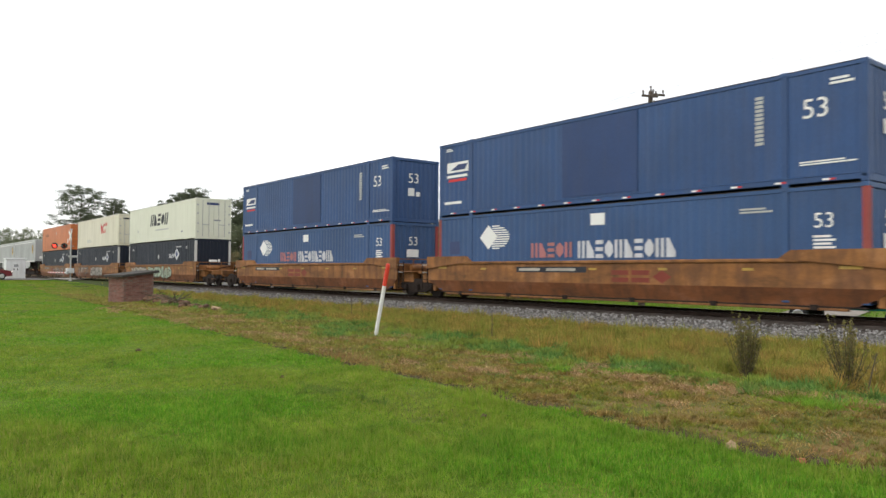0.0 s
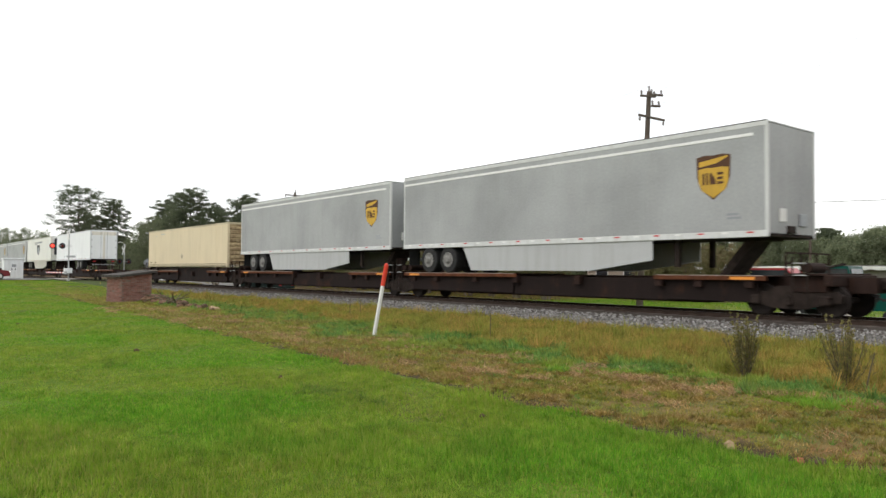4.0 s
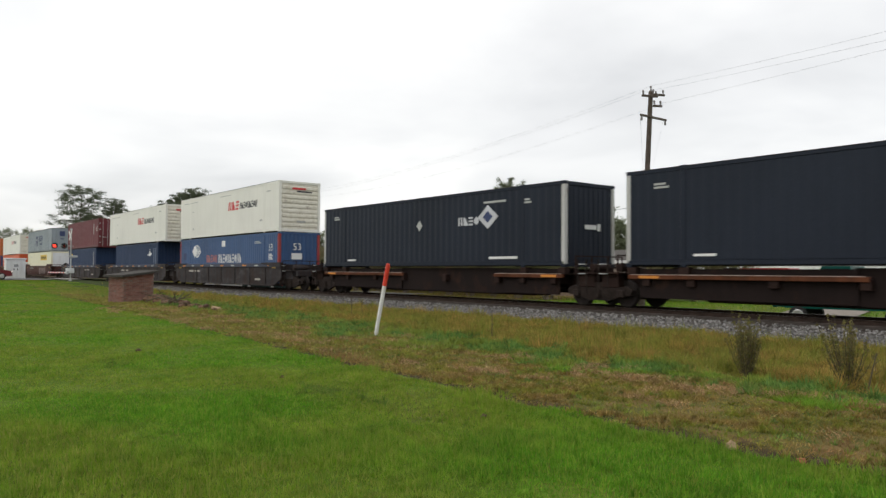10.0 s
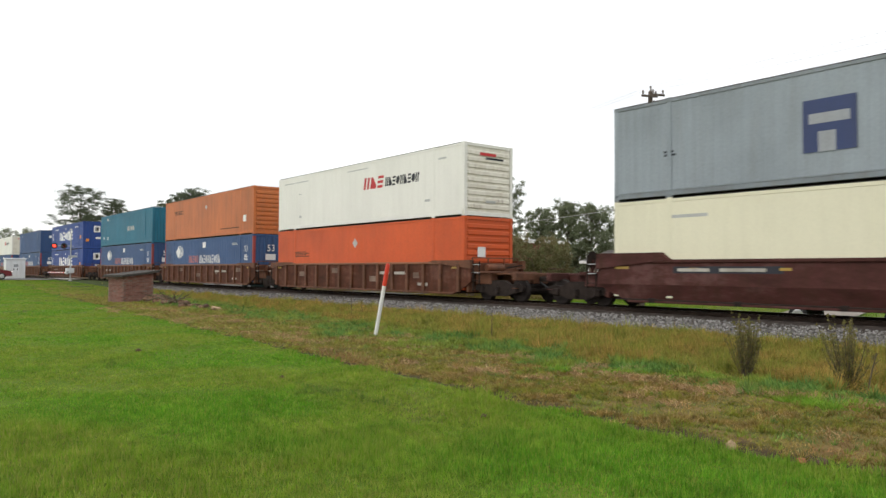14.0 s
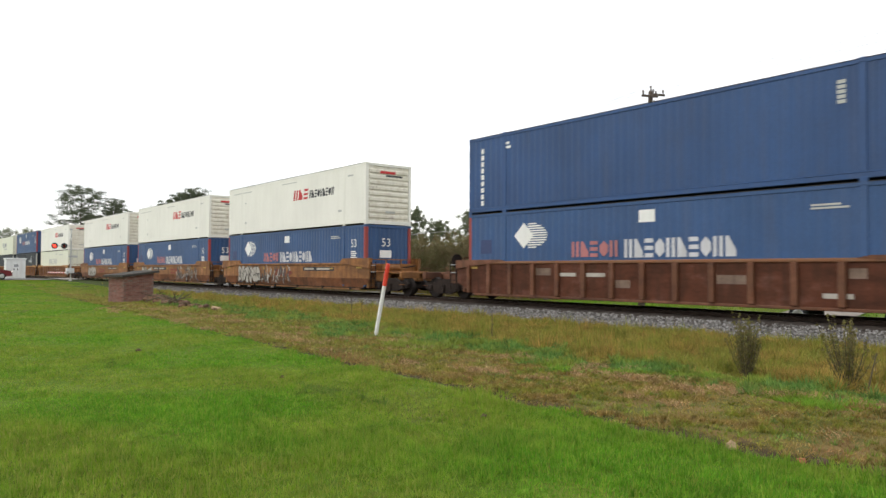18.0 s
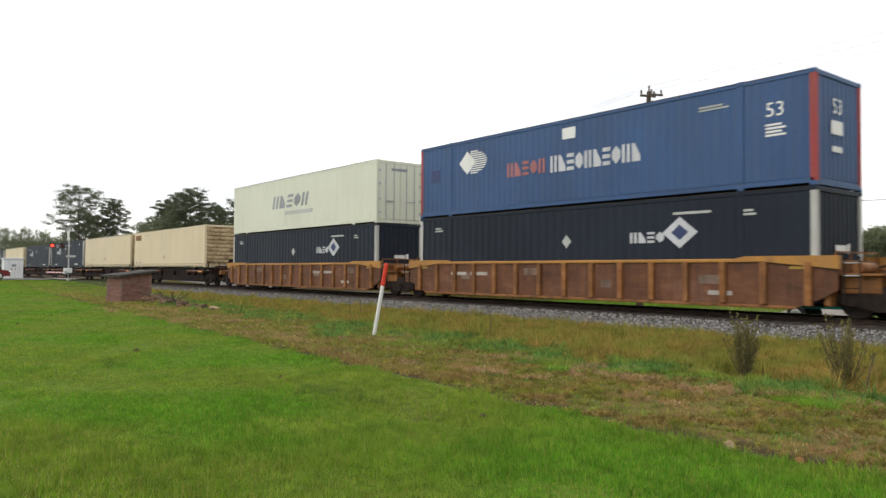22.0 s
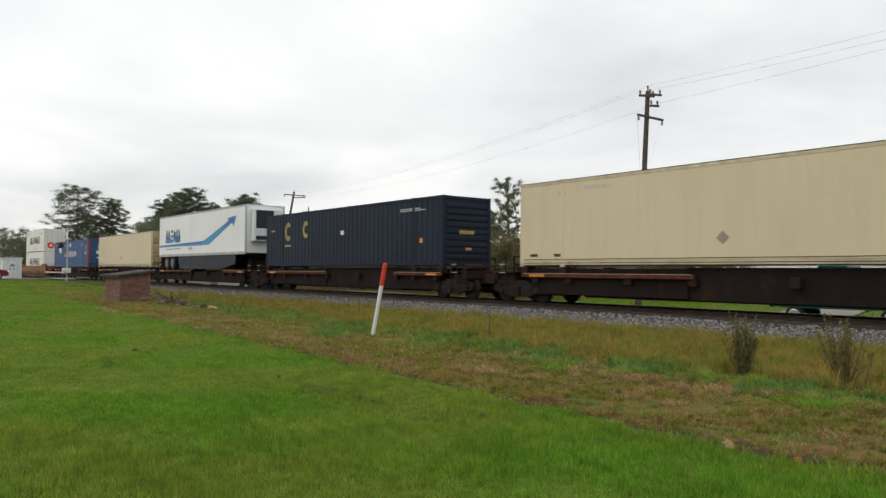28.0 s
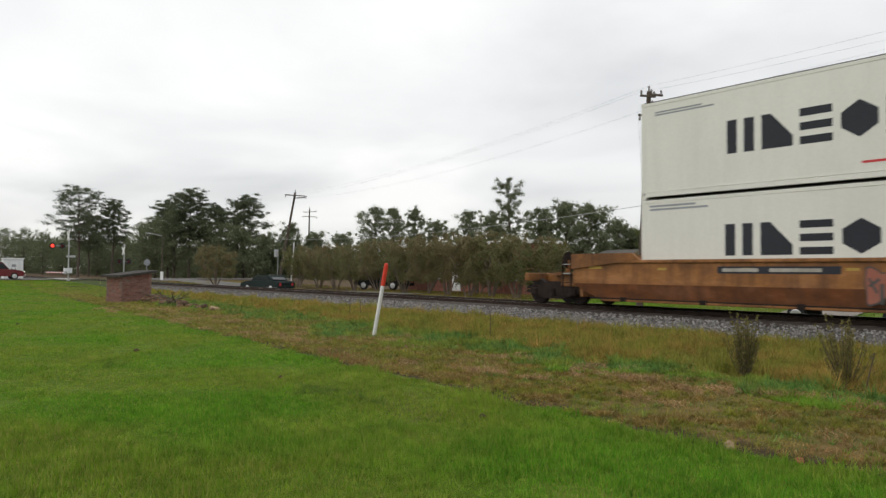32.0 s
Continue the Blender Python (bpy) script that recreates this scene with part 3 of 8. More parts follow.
def grass():
    x, y = field(2300000, -48, 2, -1.0, 10.5, 8.0, 1.75)
    e = y - lawn_edge(x) + 0.34 * (lumps(x, y, 1.7) - 0.5) + 0.14 * (lumps(x, y, 4.6) - 0.5) + RNG.normal(0, 0.06, len(x))
    k = (e < 0) & (np.hypot(x, y) > 3.2 + 1.6 * RNG.random(len(x))) & (y > -0.13 * x - 1.0)
    x, y, e = x[k], y[k], e[k]
    d = np.hypot(x, y)
    tall = 1 + 0.9 * np.clip((x + 10) / 5, 0, 1)
    rim = tall +  0.7 * np.clip(1 + e / 0.35, 0, 1)
    blades("lawn_grass", x, y, (0.014 + 0.04 * RNG.random(len(x)) ** 1.5) * rim * (0.3 + 0.7 * lumps(x, y, 1.0) + 0.9 * lumps(x, y, 6.0, 3) * lumps(x, y, 2.7, 1)), 0.0055 + 0.0009 * d, 0.95, LAWN, "short bright green mown lawn grass")
    # broad-leaved clumps in the lawn
    x, y = field(26000, -30, 2, 0, 7.5, 6.0, 1.3)
    k = (y < lawn_edge(x) - 0.1) & (np.hypot(x, y) > 4.2) & (lumps(x, y, 1.9, 4) * lumps(x, y, 0.8, 2) > 0.2)
    tufts("lawn_clumps", x[k], y[k], 0.05 + 0.06 * RNG.random(k.sum()), 0.025 + 0.03 * RNG.random(k.sum()), 11, 0.011, LAWN, "coarser clumps of grass in the lawn")
    # the cut strip: a flat thatch with low clumps
    x, y = field(330000, -48, 2, 5.6, 11.5, 10, 1.3)
    e = y - lawn_edge(x) + 0.34 * (lumps(x, y, 1.7) - 0.5) + 0.14 * (lumps(x, y, 4.6) - 0.5)
    bare = (e < 0.26) & (lumps(x, y, 2.2, 3) + RNG.normal(0, 0.12, len(x)) > 0.35)
    k = (e > 0.02) & ~bare & (y < 10.2 + 0.11 * np.maximum(0, -x - 4)) & (y > -0.13 * x - 1.0)
    x, y = x[k], y[k]
    d = np.hypot(x, y)
    blades("dry_grass", x, y, (0.02 + 0.06 * RNG.random(len(x)) ** 1.3), 0.006 + 0.0009 * d, 0.99, DRY, "flattened brown and olive dry cut grass", "grass", None, 0.55)
    x, y = field(30000, -46, 2, 5.8, 10.5, 10, 1.2)
    e = y - lawn_edge(x)
    k = (e > 0.05) & (y < 9.0 + 0.1 * np.maximum(0, -x - 6)) & (lumps(x, y, 2.9, 4) * lumps(x, y, 1.1, 1) + RNG.normal(0, 0.08, len(x)) > 0.2)
    tufts("dry_clumps", x[k], y[k], 0.07 + 0.1 * RNG.random(k.sum()), 0.035 + 0.07 * RNG.random(k.sum()) ** 1.5, 20, 0.009 + 0.0005 * np.hypot(x[k], y[k]), DRY, "low brown and olive clumps in the cut strip")
    x, y = field(2600, -30, 2, 6.2, 9.0, 9, 1.0)
    k = (y > lawn_edge(x) + 0.3) & (lumps(x, y, 1.7, 11) > 0.45)
    tufts("strip_weeds", x[k], y[k], 0.04 + 0.07 * RNG.random(k.sum()), 0.03 + 0.06 * RNG.random(k.sum()), 14, 0.014, WEED, "small green weeds scattered over the cut strip", "weeds")
    # russet thatch along the lawn's edge and by the shrubs
    x, y = field(150000, -24, 2, 5.8, 10.5, 9, 1.2)
    e = y - lawn_edge(x)
    near_edge = np.exp(-((e - 0.4) / 0.38) ** 2) * np.clip((-x - 6.0) / 2.5, 0, 1) * np.clip((x + 14.5) / 2.5, 0, 1)
    by_shrubs = np.exp(-((y - 8.9 + 0.25 * np.sin(x * 1.7)) / 0.42) ** 2) * np.clip((x + 7.3) / 0.8, 0, 1)
    soil_lip = 0.7 * np.exp(-((e - 0.45) / 0.2) ** 2) * np.clip((x + 3.9) / 0.5, 0, 1)
    k = near_edge + by_shrubs + soil_lip + 0.5 * (lumps(x, y, 2.4, 7) - 0.5) + RNG.normal(0, 0.1, len(x)) > 0.62 + 0.5 * (e < 0.22) * (x > -8)
    x, y = x[k], y[k]
    blades("russet_thatch", x, y, 0.04 + 0.1 * RNG.random(len(x)), 0.006 + 0.0007 * np.hypot(x, y), 0.99, RUSSET, "red-brown matted dead grass", "straw", lie(x, y) + 0.015 + 0.035 * RNG.random(len(x)), 0.3)
    # paler olive grass takes over towards the crossing
    x, y = field(90000, -60, -7, 6.2, 14.5, 14, 1.1)
    k = (y > lawn_edge(x) + 0.05) & (y < 10.6 + 0.11 * np.maximum(0, -x - 4)) & (RNG.random(len(x)) < np.clip((-x - 8) / 6, 0, 1)) & (lumps(x, y, 1.3, 12) + RNG.normal(0, 0.15, len(x)) > 0.3)
    x, y = x[k], y[k]
    blades("olive_grass", x, y, 0.05 + 0.09 * RNG.random(len(x)), 0.007 + 0.0009 * np.hypot(x, y), 0.95, OLIVE, "short olive and straw-coloured rough grass")
    # pale straw in windrows
    x, y = field(230000, -30, 3, 6.2, 10.2, 9, 1.2)
    row = np.minimum(np.abs(y - 8.75 - 0.25 * np.sin(1.3 * x)), np.abs(y - 7.2 - 0.3 * np.sin(0.8 * x + 1)) * 1.6)
    heap = lumps(x, y, 1.1, 2.5) * lumps(x, y, 2.9, 7)
    k = heap + RNG.normal(0, 0.06, len(x)) > 0.2 + 0.75 * row
    x, y, heap = x[k], y[k], heap[k]
    blades("cut_straw", x, y, 0.06 + 0.14 * RNG.random(len(x)), 0.006 + 0.0006 * np.hypot(x, y), 0.99, STRAW, "low heaps of pale cut straw", "straw", lie(x, y) + 0.02 + 0.1 * heap * RNG.random(len(x)), 0.25)
    # the green weed band
    x, y = field(36000, -46, 3, 8.3, 14.5, 12, 1.1)
    top = 9.9 + 0.13 * np.maximum(0, -x - 4.0)
    low = 8.6 + 0.06 * np.maximum(0, -x - 14)
    mid = 0.5 * (low + top)
    k = (lumps(x, y, 0.7, 5) + 0.7 * (lumps(x, y, 2.3, 8) - 0.5) + RNG.normal(0, 0.1, len(x)) > 0.1 + 0.42 * (np.abs(y - mid) / (0.45 * (top - low + 0.1))) ** 2 + 0.5 * np.clip((x + 6.8) / 1.0, 0, 1) * (y < 9.4) + 0.3 * np.clip((-x - 13) / 9, 0, 1) + 0.06) & (y > -0.13 * x - 1.0)
    x, y = x[k], y[k]
    tufts("green_weeds", x, y, 0.08 + 0.13 * RNG.random(len(x)), (0.05 + 0.15 * RNG.random(len(x)) ** 1.4) * (0.4 + 0.9 * lumps(x, y, 2.2, 9)), 22, 0.02 + 0.0008 * np.hypot(x, y), WEED, "band of low green weeds among dry grass", "weeds")
    c = np.array([(-7.0, 8.9), (-4.05, 8.55), (-3.6, 8.9), (-5.9, 9.3), (-7.9, 8.7)])[RNG.integers(0, 5, 150)]
    x, y = c[:, 0] + RNG.normal(0, 0.2, 150), c[:, 1] + RNG.normal(0, 0.12, 150)
    tufts("bright_weeds", x, y, 0.09 + 0.07 * RNG.random(150), 0.05 + 0.07 * RNG.random(150), 26, 0.02, LIME, "bright lime-green weed clumps", "weeds")
    # tall grass up to the ballast
    x, y = field(420000, -75, 6, 9, 16.3, 14, 1.05)
    b = y - 9.9 - 0.11 * np.maximum(0, -x - 4) + 0.9 * (lumps(x, y, 0.9, 2) - 0.5)
    k = (b > -0.25) & (y > -0.13 * x - 1.0)
    x, y = x[k], y[k]
    d = np.hypot(x, y)
    blades("tall_grass", x, y, (0.04 + 0.2 * RNG.random(len(x)) ** 1.6) * np.clip(0.3 + 1.2 * lumps(x, y, 1.9, 6) * lumps(x, y, 0.7, 3), 0.3, 1.1), 0.006 + 0.0008 * d, 0.9, TALL, "tall tan and olive uncut grass below the ballast")
    x, y = field(21000, -70, 5, 9.4, 16.0, 14, 1.0)
    b = y - 9.9 - 0.11 * np.maximum(0, -x - 4)
    k = (b > -0.1) & (lumps(x, y, 1.5, 6) + RNG.normal(0, 0.15, len(x)) > 0.3) & (y > -0.13 * x - 1.0)
    x, y = x[k], y[k]
    tufts("tall_grass_clumps", x, y, 0.16 + 0.26 * RNG.random(len(x)), (0.12 + 0.34 * RNG.random(len(x)) ** 1.4) * (0.5 + 0.7 * lumps(x, y, 1.1, 3)), 28, 0.008 + 0.0006 * np.hypot(x, y), TALL, "bushy tan and rust-coloured grass clumps")
    # scuffed spots in the lawn
    c = np.array([(-8.2, 4.42), (-7.75, 4.5), (-7.25, 4.66), (-12.4, 3.2)])[RNG.integers(0, 4, 80)]
    x, y = c[:, 0] + RNG.normal(0, 0.27, 80), c[:, 1] + RNG.normal(0, 0.1, 80)
    tufts("weed_tufts", x, y, 0.05 + 0.06 * RNG.random(80), 0.05 + 0.05 * RNG.random(80), 20, 0.011, MOSS, "dark weed tufts standing out of the lawn", "weeds")
    x, y = -88 + 40 * RNG.random(70000), -2 + 17 * RNG.random(70000)
    k = (y > -0.13 * x - 3.0) & ((x > -82) | (y < -5))
    blades("distant_lawn_grass", x[k], y[k], 0.03 + 0.05 * RNG.random(k.sum()), 0.05, 0.9, LAWN, "green grass thinning towards the level crossing")
    x, y = field(90000, -75, 0, 23.2, 34, 30, 1.0)
    k = x > -27 + RNG.normal(0, 1.0, len(x))
    blades("far_grass", x[k], y[k], 0.06 + 0.08 * RNG.random(k.sum()), 0.04, 0.8, LAWN, "green grass verge across the railway")
    blades("far_dry_grass", x[~k], y[~k], 0.05 + 0.07 * RNG.random((~k).sum()), 0.04, 0.9, DRY, "thin brown grass under the hedge across the railway")


scatter_stones()
grass()


# ---- plants ----
def leaf_cloud(centres, radii, per, size, flat=1.0):
    """Small leaves round the given centres, thicker towards each clump's rim."""
    C, R = np.asarray(centres, float), np.asarray(radii, float)
    n = len(C) * per
    d = RNG.normal(size=(n, 3))
    d /= np.linalg.norm(d, axis=1)[:, None]
    r = np.minimum(np.abs(RNG.normal(0, 0.55, n)) + 0.15, 1.15)
    p = np.repeat(C, per, 0) + d * (r * np.repeat(R, per))[:, None] * np.array([1, 1, flat])
    t = RNG.normal(size=(n, 3))
    t /= np.linalg.norm(t, axis=1)[:, None]
    u = np.cross(t, RNG.normal(size=(n, 3)))
    u /= np.maximum(np.linalg.norm(u, axis=1), 1e-6)[:, None]
    s = size * (0.6 + 0.8 * RNG.random(n))[:, None]
    v = np.stack([p - t * s, p + u * s * 0.75, p + t * s], 1).reshape(-1, 3)
    return v, np.arange(3 * n).reshape(-1, 3)


def tree(kind, x, y, h, r):
    rnd = random.Random(int(abs(x) * 71 + abs(y) * 13 + h * 7))
    z0 = float(rise(x)) - 0.05
    names = {"pine": ("pine_tree", "tall dark pine with a bare trunk and flat-topped crown", PINE), "oak": ("tree", "dark green broadleaf tree behind the railway", TREE),
             "tall": ("tree", "tall slender dark green tree with an open crown", TREE), "pale": ("tree", "thin pale olive-green tree with an airy crown", TREE_Y),
             "myrtle": ("ornamental_tree", "bushy multi-stemmed tree with brownish green leaves", MYRTLE)}
    name, label, leaf = names[kind]
    if kind == "oak" and r < 2.7:
        r *= 1.3
    t = thing(name, label, "tree", "trees behind the railway", pose(x, y, z0, 0, 0, rnd.uniform(0, 360)))
    wood = Mesh()
    cs, rs = [], []
    if kind == "myrtle":
        for _ in range(7):
            a, q = rnd.uniform(0, 6.28), rnd.uniform(0.3, 0.8) * r
            top = Vector((math.cos(a) * q, math.sin(a) * q, h * rnd.uniform(0.45, 0.7)))
            foot = Vector((math.cos(a) * 0.15, math.sin(a) * 0.15, 0))
            mid = foot.lerp(top, 0.5) + Vector((rnd.uniform(-.1, .1), rnd.uniform(-.1, .1), 0))
            wood.tube(foot, mid, 0.05, 0.04, 6).tube(mid, top, 0.04, 0.02, 6)
        for _ in range(100):
            a, q = rnd.uniform(0, 6.28), r * math.sqrt(rnd.random())
            zz = h * rnd.uniform(0.24, 0.92) * (1 - 0.18 * (q / r) ** 2)
            cs.append((math.cos(a) * q * (0.75 + 0.3 * zz / h), math.sin(a) * q * (0.75 + 0.3 * zz / h), zz))
            rs.append(rnd.uniform(0.18, 0.4))
        per, size, flat, bark = 135, 0.062, 1.25, BARK_PALE
    else:
        low = {"pine": 0.45, "oak": 0.18, "tall": 0.3, "pale": 0.25}[kind]
        rt = 0.012 * h + 0.06
        p0, steps = Vector((0, 0, 0)), 4
        pts = [p0]
        for k in range(steps):
            pts.append(Vector((rnd.uniform(-1, 1) * 0.02 * h, rnd.uniform(-1, 1) * 0.02 * h, h * 0.92 * (k + 1) / steps)))
        for k in range(steps):
            wood.tube(pts[k], pts[k + 1], rt * (1 - 0.22 * k), rt * (1 - 0.22 * (k + 1)), 8)
        nl = {"pine": 34, "oak": 30, "tall": 26, "pale": 26}[kind]
        for k in range(nl):
            f = low + (0.97 - low) * (k + rnd.random()) / nl
            wide = {"pine": math.sin(math.pi * min(1, 0.25 + 0.72 * (f - low) / (1 - low))) ** 0.6, "oak": math.sin(math.pi * (0.22 + 0.68 * (f - low) / (1 - low))),
                    "tall": 0.55 + 0.5 * math.sin(math.pi * (0.2 + 0.75 * (f - low) / (1 - low))), "pale": math.sin(math.pi * (0.2 + 0.65 * (f - low) / (1 - low)))}[kind]
            a = k * 2.4 + rnd.uniform(-0.5, 0.5)
            q = r * wide * (rnd.uniform(0.55, 1.0) if kind == "pine" else rnd.uniform(0.35, 1.0))
            foot = Vector((0, 0, h * max(0.1, f - 0.1)))
            tip = Vector((math.cos(a) * q, math.sin(a) * q, h * f))
            wood.tube(foot, tip, rt * 0.35 * (1.1 - f) + 0.02, 0.015, 5, False)
            for j in range(7):
                u = rnd.uniform(0.3, 1.05)
                m = foot.lerp(tip, u)
                spread = 0.26 * r
                lift = rnd.uniform(-0.06, 0.1) * r if kind == "pine" else rnd.uniform(-0.16, 0.2) * r
                cs.append((m.x + rnd.uniform(-1, 1) * spread, m.y + rnd.uniform(-1, 1) * spread, m.z + lift))
                rs.append((r if r > 2.6 else 0.5 * (r + 2.6)) * rnd.uniform(0.1, 0.22) * (1.25 if kind == "pine" else 1.0))
        for j in range(5):
            cs.append((rnd.uniform(-.12, .12) * r, rnd.uniform(-.12, .12) * r, h * rnd.uniform(0.9, 0.98)))
            rs.append(r * rnd.uniform(0.1, 0.18))
        per, size, flat, bark = {"pine": (130, 0.1, 0.36, BARK), "oak": (80, 0.1, 0.85, BARK), "tall": (125, 0.07, 0.75, BARK), "pale": (70, 0.065, 0.85, BARK_PALE)}[kind]
    part("trunk", wood, bark, t)
    v, f = leaf_cloud(cs, rs, per, size, flat)
    part("crown", fast_mesh("crown", v, f, leaf), leaf, t)


for row in [("pine", -146.6, 31.2, 17.1, 5.6), ("pine", -147.3, 37.4, 15.1, 3.6), ("pine", -161.0, 36.3, 13.1, 3.8), ("pine", -112.3, 36.3, 12.2, 3.2),
            ("pine", -103.8, 36.5, 13.1, 3.8), ("pine", -110.0, 42.8, 11.6, 3.0), ("pine", -102.9, 44.3, 12.6, 4.0), ("oak", -203.2, 27.0, 11.2, 5.2),
            ("oak", -207.6, 31.9, 11.7, 4.8), ("oak", -192.1, 33.5, 10.2, 4.8), ("oak", -186.4, 36.6, 8.8, 5.0), ("oak", -165.5, 38.9, 8.8, 4.6),
            ("oak", -154.5, 41.6, 7.7, 4.6), ("oak", -115.1, 34.0, 8.3, 4.4), ("oak", -109.6, 33.6, 8.9, 3.4), ("oak", -106.3, 35.2, 10.2, 4.6), ("oak", -103.1, 38.5, 8.6, 4.6),
            ("oak", -99.6, 41.7, 7.4, 4.0), ("oak", -95.4, 44.0, 6.1, 3.4), ("oak", -93.9, 47.1, 7.9, 2.2), ("oak", -94.9, 51.6, 6.8, 3.2),
            ("oak", -89.4, 53.1, 6.4, 3.2), ("oak", -82.1, 53.5, 9.9, 2.4), ("oak", -79.0, 54.5, 9.5, 2.0), ("oak", -80.7, 59.0, 10.0, 1.7),
            ("oak", -72.6, 56.5, 7.8, 2.0), ("oak", -65.5, 55.8, 8.6, 2.2), ("tall", -55.1, 52.4, 11.4, 2.0), ("oak", -59.2, 53.8, 7.7, 1.6),
            ("oak", -47.2, 48.9, 7.4, 2.1), ("oak", -44.2, 49.0, 7.9, 1.8), ("oak", -41.3, 48.9, 7.4, 2.3), ("oak", -46.4, 58.9, 6.8, 1.8),
            ("oak", -43.6, 57.3, 5.9, 1.4), ("pale", -34.1, 51.8, 8.1, 2.7), ("pale", -38.4, 53.7, 6.3, 1.8), ("oak", -34.2, 56.4, 5.7, 2.0),
            ("oak", -36.8, 66.5, 7.3, 2.1), ("oak", -38.0, 72.6, 6.8, 2.1), ("oak", -37.3, 75.3, 5.8, 2.2), ("pine", -36.7, 82.2, 6.6, 2.3),
            ("oak", -34.2, 72.3, 4.8, 2.6), ("oak", -24.5, 59.1, 4.2, 2.4), ("oak", -21.7, 55.9, 4.5, 2.4), ("oak", -19.5, 54.6, 4.6, 2.4),
            ("myrtle", -63.4, 24.7, 3.9, 2.1), ("myrtle", -59.6, 30.9, 3.9, 1.7), ("myrtle", -49.4, 30.4, 4.0, 1.8), ("myrtle", -45.8, 30.2, 4.2, 1.8),
            ("myrtle", -42.2, 30.0, 4.3, 1.8), ("myrtle", -39.5, 30.0, 4.3, 1.8), ("myrtle", -36.8, 29.6, 4.4, 1.8), ("myrtle", -34.6, 29.5, 4.2, 1.8),
            ("myrtle", -32.3, 29.3, 4.2, 1.8), ("myrtle", -30.0, 29.2, 4.1, 1.7), ("myrtle", -27.8, 29.2, 3.7, 1.5), ("myrtle", -24.0, 34.5, 3.4, 1.5),
            ("myrtle", -22.2, 34.5, 3.5, 1.6), ("myrtle", -20.8, 35.3, 3.3, 1.5), ("myrtle", -23.3, 32.5, 2.6, 1.0),
            ("myrtle", -56.3, 31.0, 4.0, 1.9), ("myrtle", -53.0, 30.8, 4.1, 1.9), ("myrtle", -47.4, 33.6, 4.2, 1.7), ("myrtle", -37.9, 33.2, 4.3, 1.7)]:
    tree(*row)

# woods beyond, one joined belt that closes the view
def woods():
    cs, rs = [], []
    rnd = random.Random(5)
    for k in range(420):
        x = rnd.uniform(-330, 60)
        y = 75 + rnd.uniform(0, 14) + max(0, (-x - 60)) * 0.10 - max(0, -x - 150) * 0.3
        h = rnd.uniform(3.5, 7.5) + max(0, -x - 100) * 0.02
        for j in range(3):
            cs.append((x + rnd.uniform(-1.5, 1.5), y + rnd.uniform(-1.5, 1.5), h * rnd.uniform(0.15, 0.85)))
            rs.append(rnd.uniform(1.2, 2.4))
    for k in range(260):
        x = rnd.uniform(-290, -92)
        y = 46 - 0.055 * (-x - 92) + rnd.uniform(0, 9)
        h = rnd.uniform(4.5, 6.5) + max(0, -x - 100) * 0.018 + max(0, -x - 150) * 0.022
        for j in range(4):
            cs.append((x + rnd.uniform(-1.5, 1.5), y + rnd.uniform(-1.5, 1.5), h * (0.12 + 0.24 * j)))
            rs.append(rnd.uniform(1.2, 2.2))
    v, f = leaf_cloud(cs, rs, 105, 0.22)
    tagged(new("far_woods", fast_mesh("far_woods", v, f, WOODS)), "dark belt of distant woods", "woods", kind="stuff")


woods()


def scrub(x, y, h, r, n):
    t = thing("roadside_shrub", "upright twiggy olive-brown shrub in tall grass", "shrub", "shrubs below the ballast", pose(x, y, float(lie(x, y)) - 0.02))
    rnd = random.Random(int(h * 1000 + n))
    tw = Mesh()
    cs, rs = [], []
    for k in range(n):
        a = rnd.uniform(0, 6.28)
        high = h * rnd.uniform(0.5, 1.0)
        q = r * rnd.uniform(0.1, 1.0) * (0.55 + 0.45 * (1 - high / h))
        foot = Vector((math.cos(a) * 0.07 * rnd.random(), math.sin(a) * 0.07 * rnd.random(), 0))
        top = Vector((math.cos(a) * q, math.sin(a) * q, high))
        mid = Vector((math.cos(a) * q * 0.62, math.sin(a) * q * 0.62, high * 0.5))
        tw.tube(foot, mid, 0.005, 0.004, 4, False).tube(mid, top, 0.004, 0.0012, 4, False)
        for j in range(12):
            f = rnd.uniform(0.25, 1.0)
            m = foot.lerp(mid, f * 2) if f < 0.5 else mid.lerp(top, f * 2 - 1)
            cs.append(tuple(m))
            rs.append(0.035 * (1.25 - 0.6 * f))
    tagged(part("twig_cluster", tw, TWIG, t), kind="stuff")
    v, f = leaf_cloud(cs, rs, 6, 0.017)
    tagged(part("foliage", fast_mesh("foliage", v, f, SCRUB), SCRUB, t), kind="stuff")


scrub(-5.63, 10.03, 0.98, 0.44, 62)
scrub(-4.35, 10.3, 1.0, 0.62, 50)


def dry_stalk(x, y, h, lean):
    t = thing("dry_stalk", "single dark dead weed stalk in the grass", "weed", at=pose(x, y, float(lie(x, y)) - 0.02))
    st = Mesh().tube((0, 0, 0), (lean * 0.5, 0, h * 0.55), 0.013, 0.01, 5).tube((lean * 0.5, 0, h * 0.55), (lean, 0, h), 0.01, 0.006, 5)
    for k in range(6):
        z = h * (0.5 + 0.08 * k)
        st.tube((lean * 0.8, 0, z), (lean + 0.05 * math.cos(k * 2.4), 0.05 * math.sin(k * 2.4), z + 0.06), 0.005, 0.002, 4)
    part("stem", st, TWIG, t)


dry_stalk(-12.34, 11.16, 0.62, 0.01)
dry_stalk(-21.1, 12.8, 0.75, 0.02)
dry_stalk(-20.9, 13.1, 0.6, -0.03)
dry_stalk(-4.0, 10.0, 0.55, 0.12)


